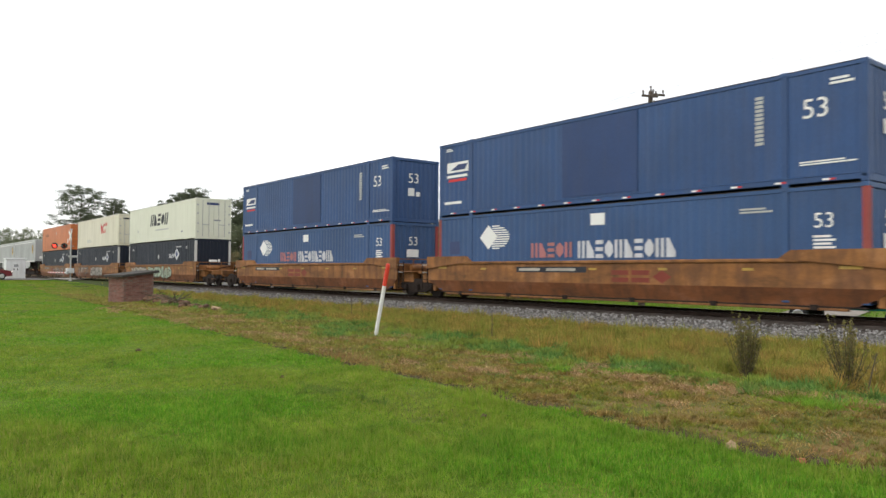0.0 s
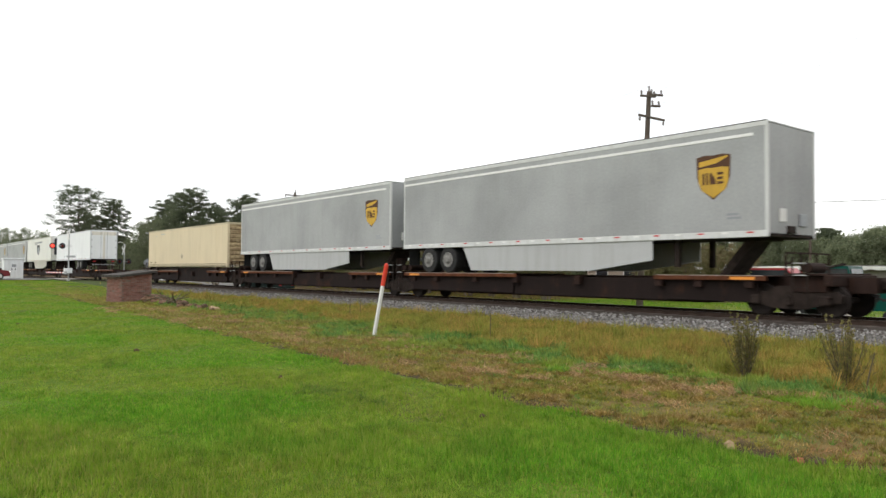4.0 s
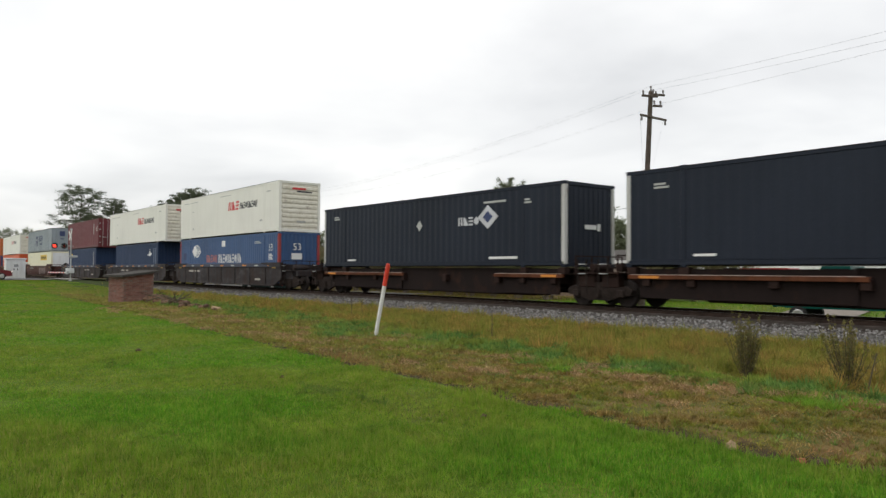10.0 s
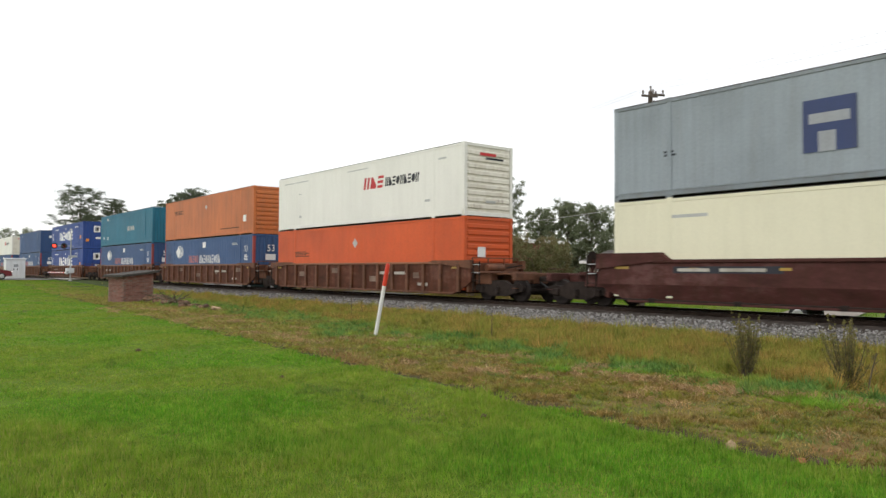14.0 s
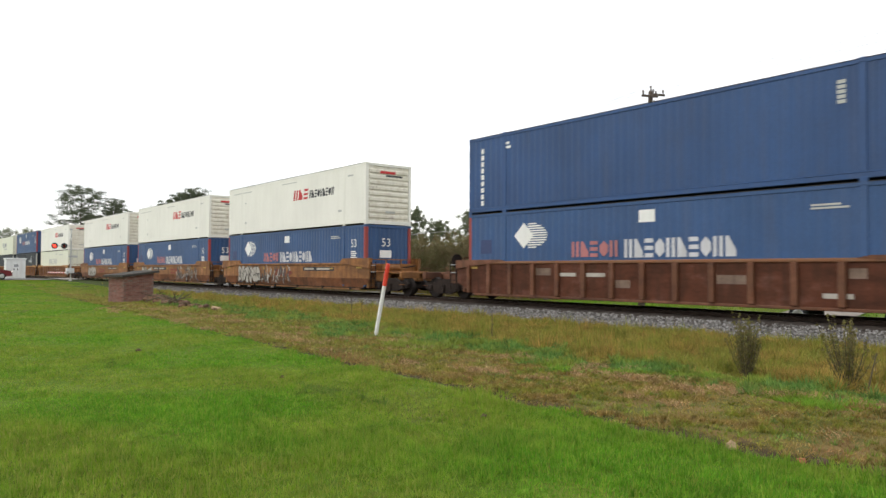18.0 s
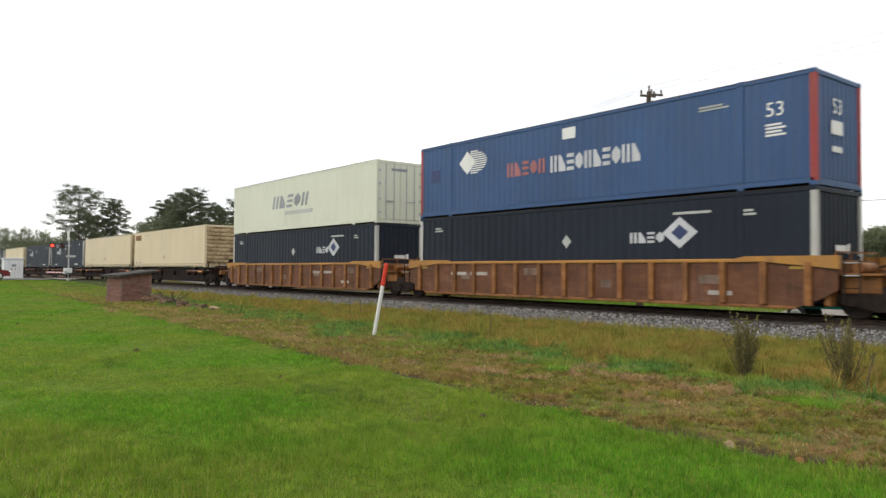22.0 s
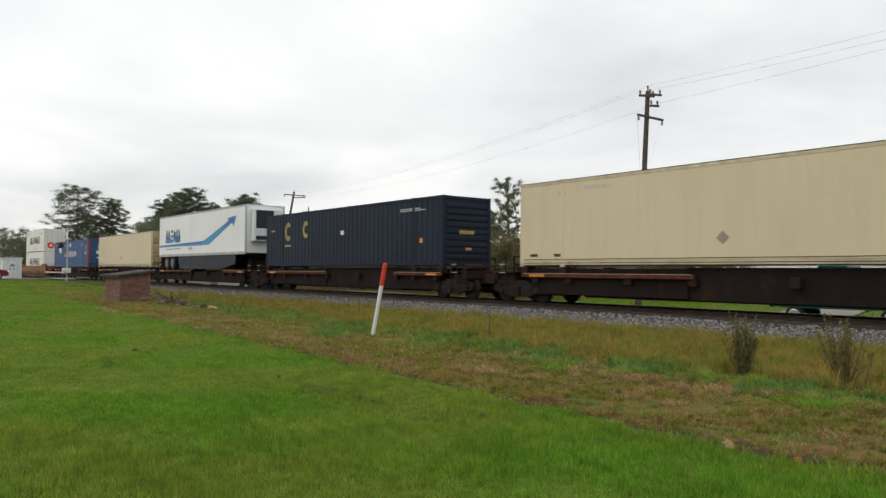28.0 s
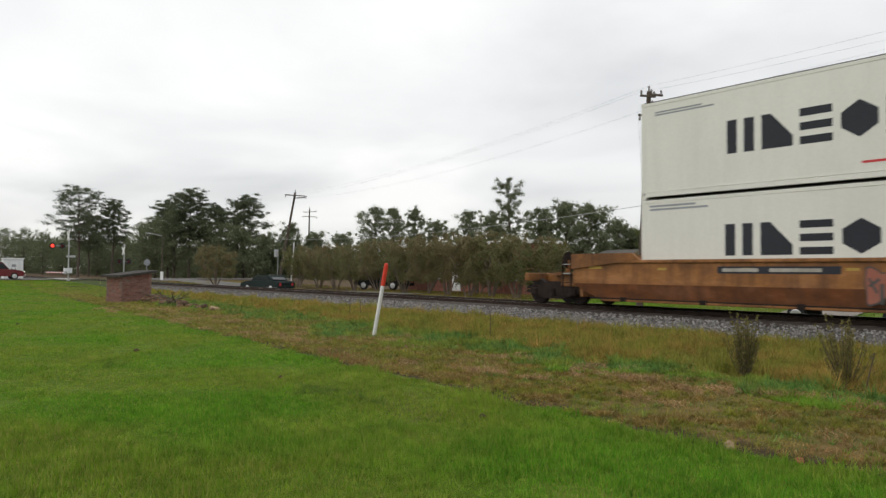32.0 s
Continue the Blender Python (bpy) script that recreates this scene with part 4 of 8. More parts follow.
# ---- near things ----
def marker_post():
    x, y = -14.29, 9.32
    t = thing("marker_post", "leaning white marker post with a red top", "post", at=pose(x, y, float(lie(x, y)), 0, 0, 0) @ pose(0, 0, 0, 0, 0, 0))
    lean = Vector((0.25, 0.165, 1.67))
    up = lean.normalized()
    q = up.to_track_quat("Z", "Y").to_matrix().to_4x4()
    wm, rm = paint("white_plastic", (0.74, 0.74, 0.72), 0.5, 0.2), paint("red_plastic", (0.62, 0.045, 0.02), 0.45, 0.15)
    part("post", Mesh().lathe((0, 0, -0.1), (0, 0, 1), [(0, 0.044), (1.28, 0.044)], 16), wm, t, at=q)
    part("red_cap", Mesh().lathe((0, 0, 1.18), (0, 0, 1), [(0, 0.05), (0.46, 0.05), (0.5, 0.045), (0.525, 0.03), (0.53, 0.005)], 16), rm, t, "bright red domed sleeve", at=q)


marker_post()
ROCK = plain("tan_rock", (0.34, 0.24, 0.14), 0.95, var=0.3, scale=14, bump=0.6)
CLOD = plain("dark_soil_clod", (0.075, 0.045, 0.024), 0.95, var=0.4, scale=20, bump=0.6)
REDROCK = plain("red_brick_fragment", (0.3, 0.11, 0.05), 0.95, var=0.3, scale=20, bump=0.5)


def lump(name, x, y, s, material, label, seed, flat=0.7):
    bm = bmesh.new()
    bmesh.ops.create_icosphere(bm, subdivisions=3, radius=1)
    for v in bm.verts:
        d = 1 + 0.35 * noise.noise(v.co * 1.3 + Vector((seed, 0, 0))) + 0.12 * noise.noise(v.co * 4 + Vector((0, seed, 0)))
        v.co = Vector((v.co.x * d * 0.9, v.co.y * d * 0.75, v.co.z * d * flat)) * s
    me = bpy.data.meshes.new(name)
    bm.to_mesh(me)
    bm.free()
    me.materials.append(material)
    ob = new(name, me)
    ob.matrix_basis = pose(x, y, float(lie(x, y)) + s * flat * 0.45, 0, 0, seed * 57)
    tagged(ob, label, "rock")


lump("rock", -3.5, 5.97, 0.05, ROCK, "small tan rock at the lawn's edge", 1, 1.0)
lump("rock", -2.9, 6.0, 0.045, REDROCK, "small reddish rock in dry grass", 2)
for k, (x, y) in enumerate([(-5.75, 5.1), (-14.2, 4.05), (-22.8, 3.4), (-2.75, 6.05), (-9.4, 4.6)]):
    lump("soil_clod", x, y, 0.045 + 0.012 * (k % 2), CLOD, "dark clod of soil lying on the lawn", 3 + k)


def brick_block():
    """A low brick stub with a slanting dark slab on top."""
    BR, MO = paint("weathered_brick", (0.23, 0.105, 0.08), 0.9, 0.8, 0.0, (0.3, 0.22, 0.18), True), plain("grey_mortar", (0.2, 0.16, 0.13), 0.95, var=0.3, scale=8)
    t = thing("brick_well_house", "low weathered red brick enclosure under a slanting dark slab", "brick enclosure", at=pose(-36.05, 9.9, 0, 0, 0, 16))
    part("core", Mesh().box(-0.62, 0.62, -0.75, 0.75, -0.2, 1.12), MO, t, "grey mortar core")
    brick = Mesh().box(-0.02, 0.02, -0.098, 0.098, -0.029, 0.029, 0.006).make("brick")
    header = Mesh().box(-0.098, 0.098, -0.02, 0.02, -0.029, 0.029, 0.006).make("brick")
    for c in range(17):
        z = 0.03 + c * 0.068
        for k in range(7):
            y = -0.645 + 0.215 * k + (0.107 if c % 2 else 0)
            if y < 0.7 and random.random() > 0.03:
                part("brick", brick, BR, t, at=pose(0.625 + random.uniform(0, 0.014), y, z, 0, 0, random.uniform(-1.5, 1.5)))
        for k in range(6):
            x = -0.5 + 0.215 * k + (0.0 if c % 2 else 0.107)
            if x < 0.58 and random.random() > 0.03:
                part("brick", header, BR, t, at=pose(x, -0.755 - random.uniform(0, 0.014), z, 0, 0, random.uniform(-1.5, 1.5)))
    slab = Mesh()
    slab.add([(x, y, z + (0.17 if y > 0 else -0.05)) for x in (-0.8, 0.82) for y in (-0.95, 0.92) for z in (1.2, 1.3)],
             [(0, 1, 3, 2), (4, 6, 7, 5), (0, 4, 5, 1), (2, 3, 7, 6), (0, 2, 6, 4), (1, 5, 7, 3)])
    part("slab", slab, plain("dark_roof_slab", (0.055, 0.05, 0.045), 0.9, var=0.35, scale=4), t, "dark weathered slanting slab")
    wedge = Mesh().add([(x, y, z) for x in (-0.62, 0.62) for y, z in ((-0.75, 1.12), (0.75, 1.12), (0.75, 1.33), (-0.75, 1.15))],
                       [(0, 1, 2, 3), (4, 7, 6, 5), (0, 4, 5, 1), (2, 6, 7, 3), (0, 3, 7, 4), (1, 5, 6, 2)])
    part("gable", wedge, BR, t, "sloping brick top course")


brick_block()
DEBRIS = plain("dark_debris", (0.14, 0.078, 0.045), 0.9, var=0.5, scale=8, bump=0.6)
for k in range(44):
    a = random.random()
    x, y = -34.7 + a * a * 7.5 + random.uniform(-.4, .4), 10.7 + random.uniform(-0.45, 0.45) - a * 0.3
    lump("rubble_piece", x, y, random.uniform(0.1, 0.3) * (1.25 - 0.7 * a), (DEBRIS, CLOD, DEBRIS)[k % 3], "broken dark rubble heaped by the brick enclosure", 20 + k, random.uniform(0.5, 0.9))
for k in range(14):
    x, y = -34.4 + random.uniform(0, 3.4), 10.6 + random.uniform(-0.4, 0.4)
    st = thing("broken_branch", "broken bare branch in the rubble heap", "branch", at=pose(x, y, float(lie(x, y)) + 0.12, 0, 0, random.uniform(0, 360)))
    part("stem", Mesh().tube((-0.5, 0, 0), (0.1, 0.04, 0.16), 0.03, 0.024, 6).tube((0.1, 0.04, 0.16), (0.6, 0, random.uniform(0.2, 0.5)), 0.024, 0.01, 6), TWIG, st)
for k in range(7):
    lump("rubble_piece", -26.9 + random.uniform(-.6, .6), 10.35 + random.uniform(-.15, .15), random.uniform(0.07, 0.16), (DEBRIS, ROCK)[k % 2], "low scatter of earth and rubble in the grass", 50 + k, 0.6)


# ---- crossing ----
GALV = plain("galvanised_steel", (0.42, 0.43, 0.43), 0.5, 0.5, var=0.2, scale=6)
SIGBLACK = plain("black_signal_enamel", (0.018, 0.018, 0.02), 0.5, var=0.2)
LAMP_ON = plain("lit_red_lens", (1.0, 0.05, 0.03), 0.3, var=0.05, bump=0, emit=3.0)
LAMP_OFF = plain("dark_red_lens", (0.12, 0.01, 0.01), 0.25, var=0.1, bump=0)
CABW = paint("white_cabinet_paint", (0.72, 0.74, 0.75), 0.5, 0.2)


def signal(x, y, face, lit, arm):
    z0 = float(rise(x))
    t = thing("crossing_signal", "railway crossing signal with red lamps and a gate arm" if arm else "railway crossing signal beyond the rails", "crossing signal", "crossing signals", pose(x, y, z0))
    top = 5.0 if arm else 3.7
    part("mast", Mesh().lathe((0, 0, 0), (0, 0, 1), [(0, 0.16), (0.12, 0.16), (0.14, 0.065), (top, 0.06), (top + 0.05, 0.02)], 14), GALV, t)
    zl = 3.42 if arm else 2.0
    part("lamp_bar", Mesh().box(-0.03, 0.03, -1.55 if arm else -0.55, 0.25 if arm else 0.55, zl - 0.03, zl + 0.03, 0.008), GALV, t)
    rot = pose(0, 0, 0, 0, 0, face)
    for k, dy in enumerate((-1.45, -0.6) if arm else (-0.45, 0.45)):
        head = part("lamp_head", Mesh().lathe((-0.16, 0, 0), (1, 0, 0), [(0, 0.1), (0.05, 0.15), (0.16, 0.16)], 18), SIGBLACK, t, at=pose(0, dy, zl) @ rot)
        part("backboard", Mesh().lathe((0, 0, 0), (1, 0, 0), [(0, 0.29), (0.012, 0.29)], 24), SIGBLACK, head, "round black backboard")
        part("lens", Mesh().lathe((0.014, 0, 0), (1, 0, 0), [(0, 0.15), (0.03, 0.14), (0.05, 0.08), (0.055, 0.01)], 18), LAMP_ON if lit and not k else LAMP_OFF, head, "glowing red lens" if lit and not k else "dark red lens")
        hood = Mesh()
        n = 10
        vs = [(d, math.cos(a) * r, math.sin(a) * r) for r in (0.165, 0.18) for d in (0.0, 0.26) for a in [math.pi * i / n for i in range(n + 1)]]
        m = n + 1
        fs = []
        for i in range(n):
            fs += [(i, i + 1, m + i + 1, m + i), (2 * m + i, 3 * m + i, 3 * m + i + 1, 2 * m + i + 1), (m + i, m + i + 1, 3 * m + i + 1, 3 * m + i)]
        part("hood", hood.add(vs, fs), SIGBLACK, head)
    # crossed boards
    for k, a in enumerate((45, -45)):
        part("crossbuck", Mesh().box(-0.012, 0.012, -0.6, 0.6, -0.1, 0.1, 0.004), WHITE, t, "white crossed warning board", at=pose(0, -0.07 - 0.026 * k, top - 0.55) @ pose(0, 0, 0, 0, 0, -86) @ pose(0, 0, 0, a, 0, 0))
    part("bell", Mesh().lathe((0, 0, top), (0, 0, 1), [(0, 0.12), (0.08, 0.12), (0.14, 0.06)], 14), GALV, t)
    if arm:
        part("gate_motor", Mesh().box(-0.25, 0.25, -0.4, 0.3, 0.75, 1.25, 0.03), CABW, t, "white gate motor box")
        part("side_lamp_box", Mesh().box(-0.1, 0.1, -0.2, 0.6, 2.3, 2.5, 0.02), GALV, t)
        bar = part("gate_arm", Mesh().box(-8.6, 0.2, -0.44, -0.41, 0.74, 0.86, 0.006), WHITE, t, "lowered white and red gate arm")
        for k in range(6):
            part("red_stripe", Mesh().box(-8.2 + 1.4 * k, -7.6 + 1.4 * k, -0.447, -0.403, 0.735, 0.865), REDM, bar, "red band of the gate arm")
        part("counterweight", Mesh().box(0.35, 0.8, -0.5, -0.3, 0.65, 0.95, 0.03), GALV, t)
    return t


signal(-79.4, 16.08, -22, True, True)
signal(-82.2, 22.0, -25, False, False)


def cabinet():
    t = thing("relay_cabinet", "white metal relay cabinet beside the level crossing", "cabinet", at=pose(-95.6, 13.6, float(rise(-95.6)) - 0.1))
    part("plinth", Mesh().box(-0.8, 0.8, -1.05, 1.05, -0.1, 0.12, 0.02), CONCRETE, t)
    part("body", Mesh().box(-0.72, 0.72, -0.97, 0.97, 0.12, 2.3, 0.03), CABW, t)
    part("roof", Mesh().box(-0.82, 0.82, -1.07, 1.07, 2.3, 2.45, 0.04), CABW, t)
    for y in (-0.48, 0.48):
        d = part("door", Mesh().box(0.72, 0.745, y - 0.45, y + 0.45, 0.2, 2.2, 0.008), CABW, t)
        k = 0.3 if y < 0 else -0.3
        part("handle", Mesh().box(0.745, 0.78, y - 0.04 + k, y + 0.04 + k, 1.1, 1.3, 0.01), BLACKM, d)
    part("vent", Mesh().box(0.745, 0.76, -0.2, 0.25, 1.45, 1.75, 0.004), GREYM, t, "grey louvre")


cabinet()


# ---- vehicles ----
def vehicle(name, label, colour, at, pickup=False, long=4.7, high=1.75, lights=False, category="car", sill=0.32, boot=False):
    t = thing(name, label, category, at=at)
    w, a = 0.92, long / 2
    P = paint(colour[0], colour[1], 0.3, 0.08)
    belt = max(high * 0.58, sill + 0.6)
    out = [(-a, sill + 0.15), (-a, belt - 0.12), (-a + 0.12, belt), (a - 1.1, belt + 0.02), (a - 0.15, belt - 0.14), (a, belt - 0.3), (a, sill + 0.05), (a - 0.5, sill), (-a + 0.5, sill)]
    part("body", Mesh().slab(out, -w, w), P, t)
    if pickup:
        cabx = [(-0.35, belt), (-0.2, high), (0.75, high), (1.35, belt)]
    elif boot:
        cabx = [(-a + 0.75, belt), (-a + 1.25, high), (0.4, high), (1.15, belt)]
    else:
        cabx = [(-a + 0.12, belt), (-a + 0.4, high), (0.45, high), (1.25, belt)]
    part("cabin", Mesh().slab([(x, z) for x, z in cabx], -w + 0.1, w - 0.1), P, t)
    gl = [(x * 0.93 + 0.02, z if z > belt + 0.1 else z + 0.05) for x, z in cabx]
    gl = [(x, min(z, high - 0.1)) for x, z in gl]
    for s in (-1, 1):
        part("side_window", Mesh().slab(gl, s * (w - 0.1) - 0.004, s * (w - 0.1) + 0.004), GLASS, t)
    x2, x3 = cabx[2][0], cabx[3][0]
    part("windscreen", Mesh().add([(x2 + 0.06, -0.7, high - 0.1), (x2 + 0.06, 0.7, high - 0.1), (x3 + 0.01, 0.74, belt + 0.06), (x3 + 0.01, -0.74, belt + 0.06)], [(0, 1, 2, 3)]), GLASS, t)
    x0, x1 = cabx[0][0], cabx[1][0]
    part("rear_window", Mesh().add([(x1 - 0.05, -0.65, high - 0.1), (x1 - 0.05, 0.65, high - 0.1), (x0 - 0.012, 0.7, belt + 0.12), (x0 - 0.012, -0.7, belt + 0.12)], [(0, 1, 2, 3)]), GLASS, t)
    if pickup:
        for s in (-1, 1):
            part("bed_rail", Mesh().box(-a + 0.05, -0.4, s * w - 0.05 if s > 0 else s * w - 0.01, s * w + 0.01 if s > 0 else s * w + 0.05, belt, belt + 0.06, 0.01), P, t)
    for x in (-a + 0.85, a - 0.9):
        for s in (-1, 1):
            wh = part("wheel", Mesh().lathe((x, s * (w - 0.19), 0.34), (0, s, 0), [(0, 0.25), (0.01, 0.34), (0.2, 0.34), (0.22, 0.26)], 22), RUBBER, t)
            part("rim", Mesh().lathe((x, s * (w + 0.028), 0.34), (0, s, 0), [(0, 0.22), (0.012, 0.2), (0.02, 0.06)], 18), CHROME, wh, "pale metal wheel rim")
    for s in (-0.65, 0.65):
        part("headlight", Mesh().box(a - 0.02, a + 0.02, s - 0.17, s + 0.17, belt - 0.34, belt - 0.18, 0.01), plain("lit_headlamp", (1, 0.95, 0.85), 0.3, var=0.02, bump=0, emit=1.6) if lights else CHROME, t, "lit headlamp" if lights else "")
        part("tail_light", Mesh().box(-a - 0.015, -a + 0.02, s - 0.1, s + 0.1, belt - 0.4, belt - 0.15, 0.01), REDM, t)
    part("front_bumper", Mesh().box(a - 0.1, a + 0.08, -w + 0.05, w - 0.05, sill, sill + 0.22, 0.04), CHROME if lights else P, t)
    part("rear_bumper", Mesh().box(-a - 0.08, -a + 0.1, -w + 0.05, w - 0.05, sill, sill + 0.22, 0.04), CHROME if lights else P, t)
    return t


red_truck = vehicle("pickup_truck", "dark red pickup truck waiting at the crossing", ("dark_red_car_paint", (0.16, 0.015, 0.02)), pose(-86.0, 9.2, float(rise(-86)) + 0.07, 0, 0, 90), True, 5.4, 1.75, True, "pickup truck")
vehicle("car", "dark green saloon car parked by the street", ("dark_green_car_paint", (0.014, 0.026, 0.024)), pose(-57.2, 26.7, float(lie(-57.2, 26.7)) + 0.06, 0, 0, 196), False, 4.6, 1.4, boot=True)
vehicle("car", "dark car parked among ornamental trees", ("black_car_paint", (0.015, 0.016, 0.018)), pose(-48.3, 32.4, 0.05, 0, 0, 205), False, 4.4, 1.45)
vehicle("suv", "red sport utility car parked behind the railway", ("red_car_paint", (0.3, 0.02, 0.025)), pose(-18.4, 36.4, 0.03, 0, 0, 8), False, 4.6, 1.75)
vehicle("tow_truck", "teal green pickup truck on the driveway", ("teal_truck_paint", (0.004, 0.075, 0.06)), pose(-12.1, 29.0, -0.40, 0, 0, 186), True, 5.0, 2.2, False, "truck", 0.6)

# ---- poles and cables ----
CABLE = plain("weathered_cable", (0.42, 0.42, 0.42), 0.7, var=0.1, bump=0)
INSUL = plain("grey_insulator", (0.2, 0.18, 0.17), 0.4, var=0.1, bump=0)


def utility_pole(x, y, h, lean, arms, label, transformer=False):
    t = thing("utility_pole", label, "utility pole", "utility poles", pose(x, y, float(rise(x)) - 0.1))
    top = Vector((lean[0], lean[1], h))
    part("pole", Mesh().tube((0, 0, 0), top, 0.15, 0.095, 14), POLE, t)
    for z, y0, y1, up in arms:
        c = top * (z / h)
        am = part("crossarm", Mesh().box(-0.04, 0.04, y0, y1, -0.045, 0.045, 0.01), POLE, t, at=pose(c.x + 0.16, c.y, z, up * 6 if up else 0))
        for yy in (y0 + 0.08, y1 - 0.08):
            s = 1 if up else -1
            part("insulator", Mesh().lathe((0, yy, 0.06 * s), (0, 0, s), [(0, 0.025), (0.05, 0.05), (0.08, 0.035), (0.12, 0.055), (0.17, 0.025)], 10), INSUL, am)
    part("pole_cap", Mesh().lathe(tuple(top), (0, 0, 1), [(0, 0.095), (0.03, 0.05), (0.16, 0.03), (0.2, 0.06), (0.26, 0.02)], 10), INSUL, t)
    if transformer:
        part("meter_box", Mesh().box(-0.16, 0.16, -0.42, -0.1, 2.7, 3.4, 0.03), GALV, t, "grey metal box")
        part("conduit", Mesh().tube((0.1, -0.14, 0), (0.1, -0.12, 3.0), 0.03, n=8), GALV, t)
    return t


utility_pole(-19.4, 26.1, 9.35, (0.37, 0.2), [(9.12, -0.8, 0.25, 1), (8.72, 0.0, 0.6, 1), (9.2, -0.1, 0.75, 1), (8.22, -0.85, 0.95, 0)], "tall dark wooden utility pole with crossarms and insulators")
utility_pole(-64.77, 31.36, 8.9, (0.8, 1.25), [(8.6, -1.1, 1.2, 0), (8.35, -0.2, 1.1, 1)], "leaning wooden utility pole with a crossarm and grey box", True)
utility_pole(-97.1, 51.7, 10.4, (0.1, 0.1), [(9.9, -1.1, 1.1, 1), (9.2, -1.2, 1.2, 0)], "distant wooden utility pole with two crossarms")
utility_pole(-32.7, 47.9, 7.6, (0.0, 0.0), [], "short distant wooden pole among trees")
utility_pole(-29.6, 63.4, 5.2, (0.0, 0.0), [], "short distant wooden pole among trees")


def cable(a, b, sag, r=0.004, name="power_cable", label="thin dark overhead power cable"):
    a, b = Vector(a), Vector(b)
    n = 20
    side = (b - a).cross(Vector((0, 0, 1))).normalized()
    vs = []
    for k in range(n + 1):
        p = a.lerp(b, k / n) - Vector((0, 0, sag * 4 * (k / n) * (1 - k / n)))
        vs += [p + side * r, p + Vector((0, 0, r)), p - side * r, p - Vector((0, 0, r))]
    fs = [(4 * k + i, 4 * k + (i + 1) % 4, 4 * k + 4 + (i + 1) % 4, 4 * k + 4 + i) for k in range(n) for i in range(4)]
    ob = new(name, Mesh().add(vs, fs).make(name))
    ob.data.materials.append(CABLE)
    tagged(ob, label, "cable", "overhead cables")


cable((-18.87, 25.55, 9.1), (-63.9, 31.4, 8.5), 0.7)
cable((-19.0, 26.3, 9.5), (-64.0, 32.4, 8.95), 0.7)
cable((-18.87, 27.0, 8.8), (-63.9, 33.4, 8.5), 0.75)
cable((-18.87, 25.62, 9.1), (30, 16.9, 9.5), 1.05)
cable((-19.0, 26.3, 9.5), (30, 18.0, 9.9), 0.9)
cable((-18.87, 26.85, 8.8), (30, 19.1, 9.8), 0.55)
cable((-19.2, 26.3, 4.4), (30, 22.0, 4.6), 0.9, 0.013, label="thick telephone cable between poles")
cable((-19.2, 26.3, 4.4), (-64.7, 31.6, 4.5), 0.5, 0.013, label="thick telephone cable between poles")
cable((-19.0, 25.5, 8.3), (-19.3, 26.2, 5.0), 0.02, 0.005, "guy_wire", "thin slack wire beside the pole")
cable((-19.0, 27.2, 8.3), (-19.3, 26.4, 5.0), 0.02, 0.005, "guy_wire", "thin slack wire beside the pole")


def street_lamp():
    t = thing("street_lamp", "grey street lamp with a curved arm", "street lamp", at=pose(-81.1, 25.6, float(rise(-81.1))))
    part("pole", Mesh().tube((0, 0, 0), (0, 0, 4.9), 0.07, 0.05, 12), POLE, t)
    part("arm", Mesh().tube((0, 0, 4.8), (0, -1.3, 5.05), 0.035, 0.03, 8), GALV, t)
    part("lamp_head", Mesh().box(-0.1, 0.1, -1.75, -1.25, 5.0, 5.1, 0.03), GALV, t)
    part("base_sleeve", Mesh().lathe((0, 0, 0), (0, 0, 1), [(0, 0.17), (0.9, 0.15), (0.95, 0.11)], 12), WHITE, t, "white painted base")


street_lamp()


def warning_sign():
    t = thing("warning_sign", "round road sign on a thin post seen from behind", "road sign", at=pose(-91.1, 27.0, float(rise(-91.1)), 0, 0, -20))
    part("post", Mesh().tube((0, 0, 0), (0, 0, 2.5), 0.04, 0.04, 8), GALV, t)
    part("disc", Mesh().lathe((0.05, 0, 2.0), (1, 0, 0), [(0, 0.37), (0.01, 0.375), (0.014, 0.36)], 28), GREYM, t, "bare grey back of the sign")


warning_sign()
wp = thing("signpost", "thin white post at the street's edge", "post", at=pose(-62.5, 31.5, 0.05))
part("post", Mesh().tube((0, 0, 0), (0.1, 0.25, 4.0), 0.06, 0.05, 10), WHITE, wp)
part("cap", Mesh().lathe((0.1, 0.25, 4.0), (0, 0, 1), [(0, 0.055), (0.06, 0.03)], 10), WHITE, wp)

# ---- buildings ----
BRICK = plain("red_brick_wall", (0.24, 0.1, 0.07), 0.9, var=0.35, scale=4, bump=0.4)
FASCIA = paint("white_fascia_paint", (0.72, 0.72, 0.7), 0.5, 0.25)
ROOF = plain("grey_shingle_roof", (0.075, 0.068, 0.06), 0.95, var=0.3, scale=5, bump=0.4)


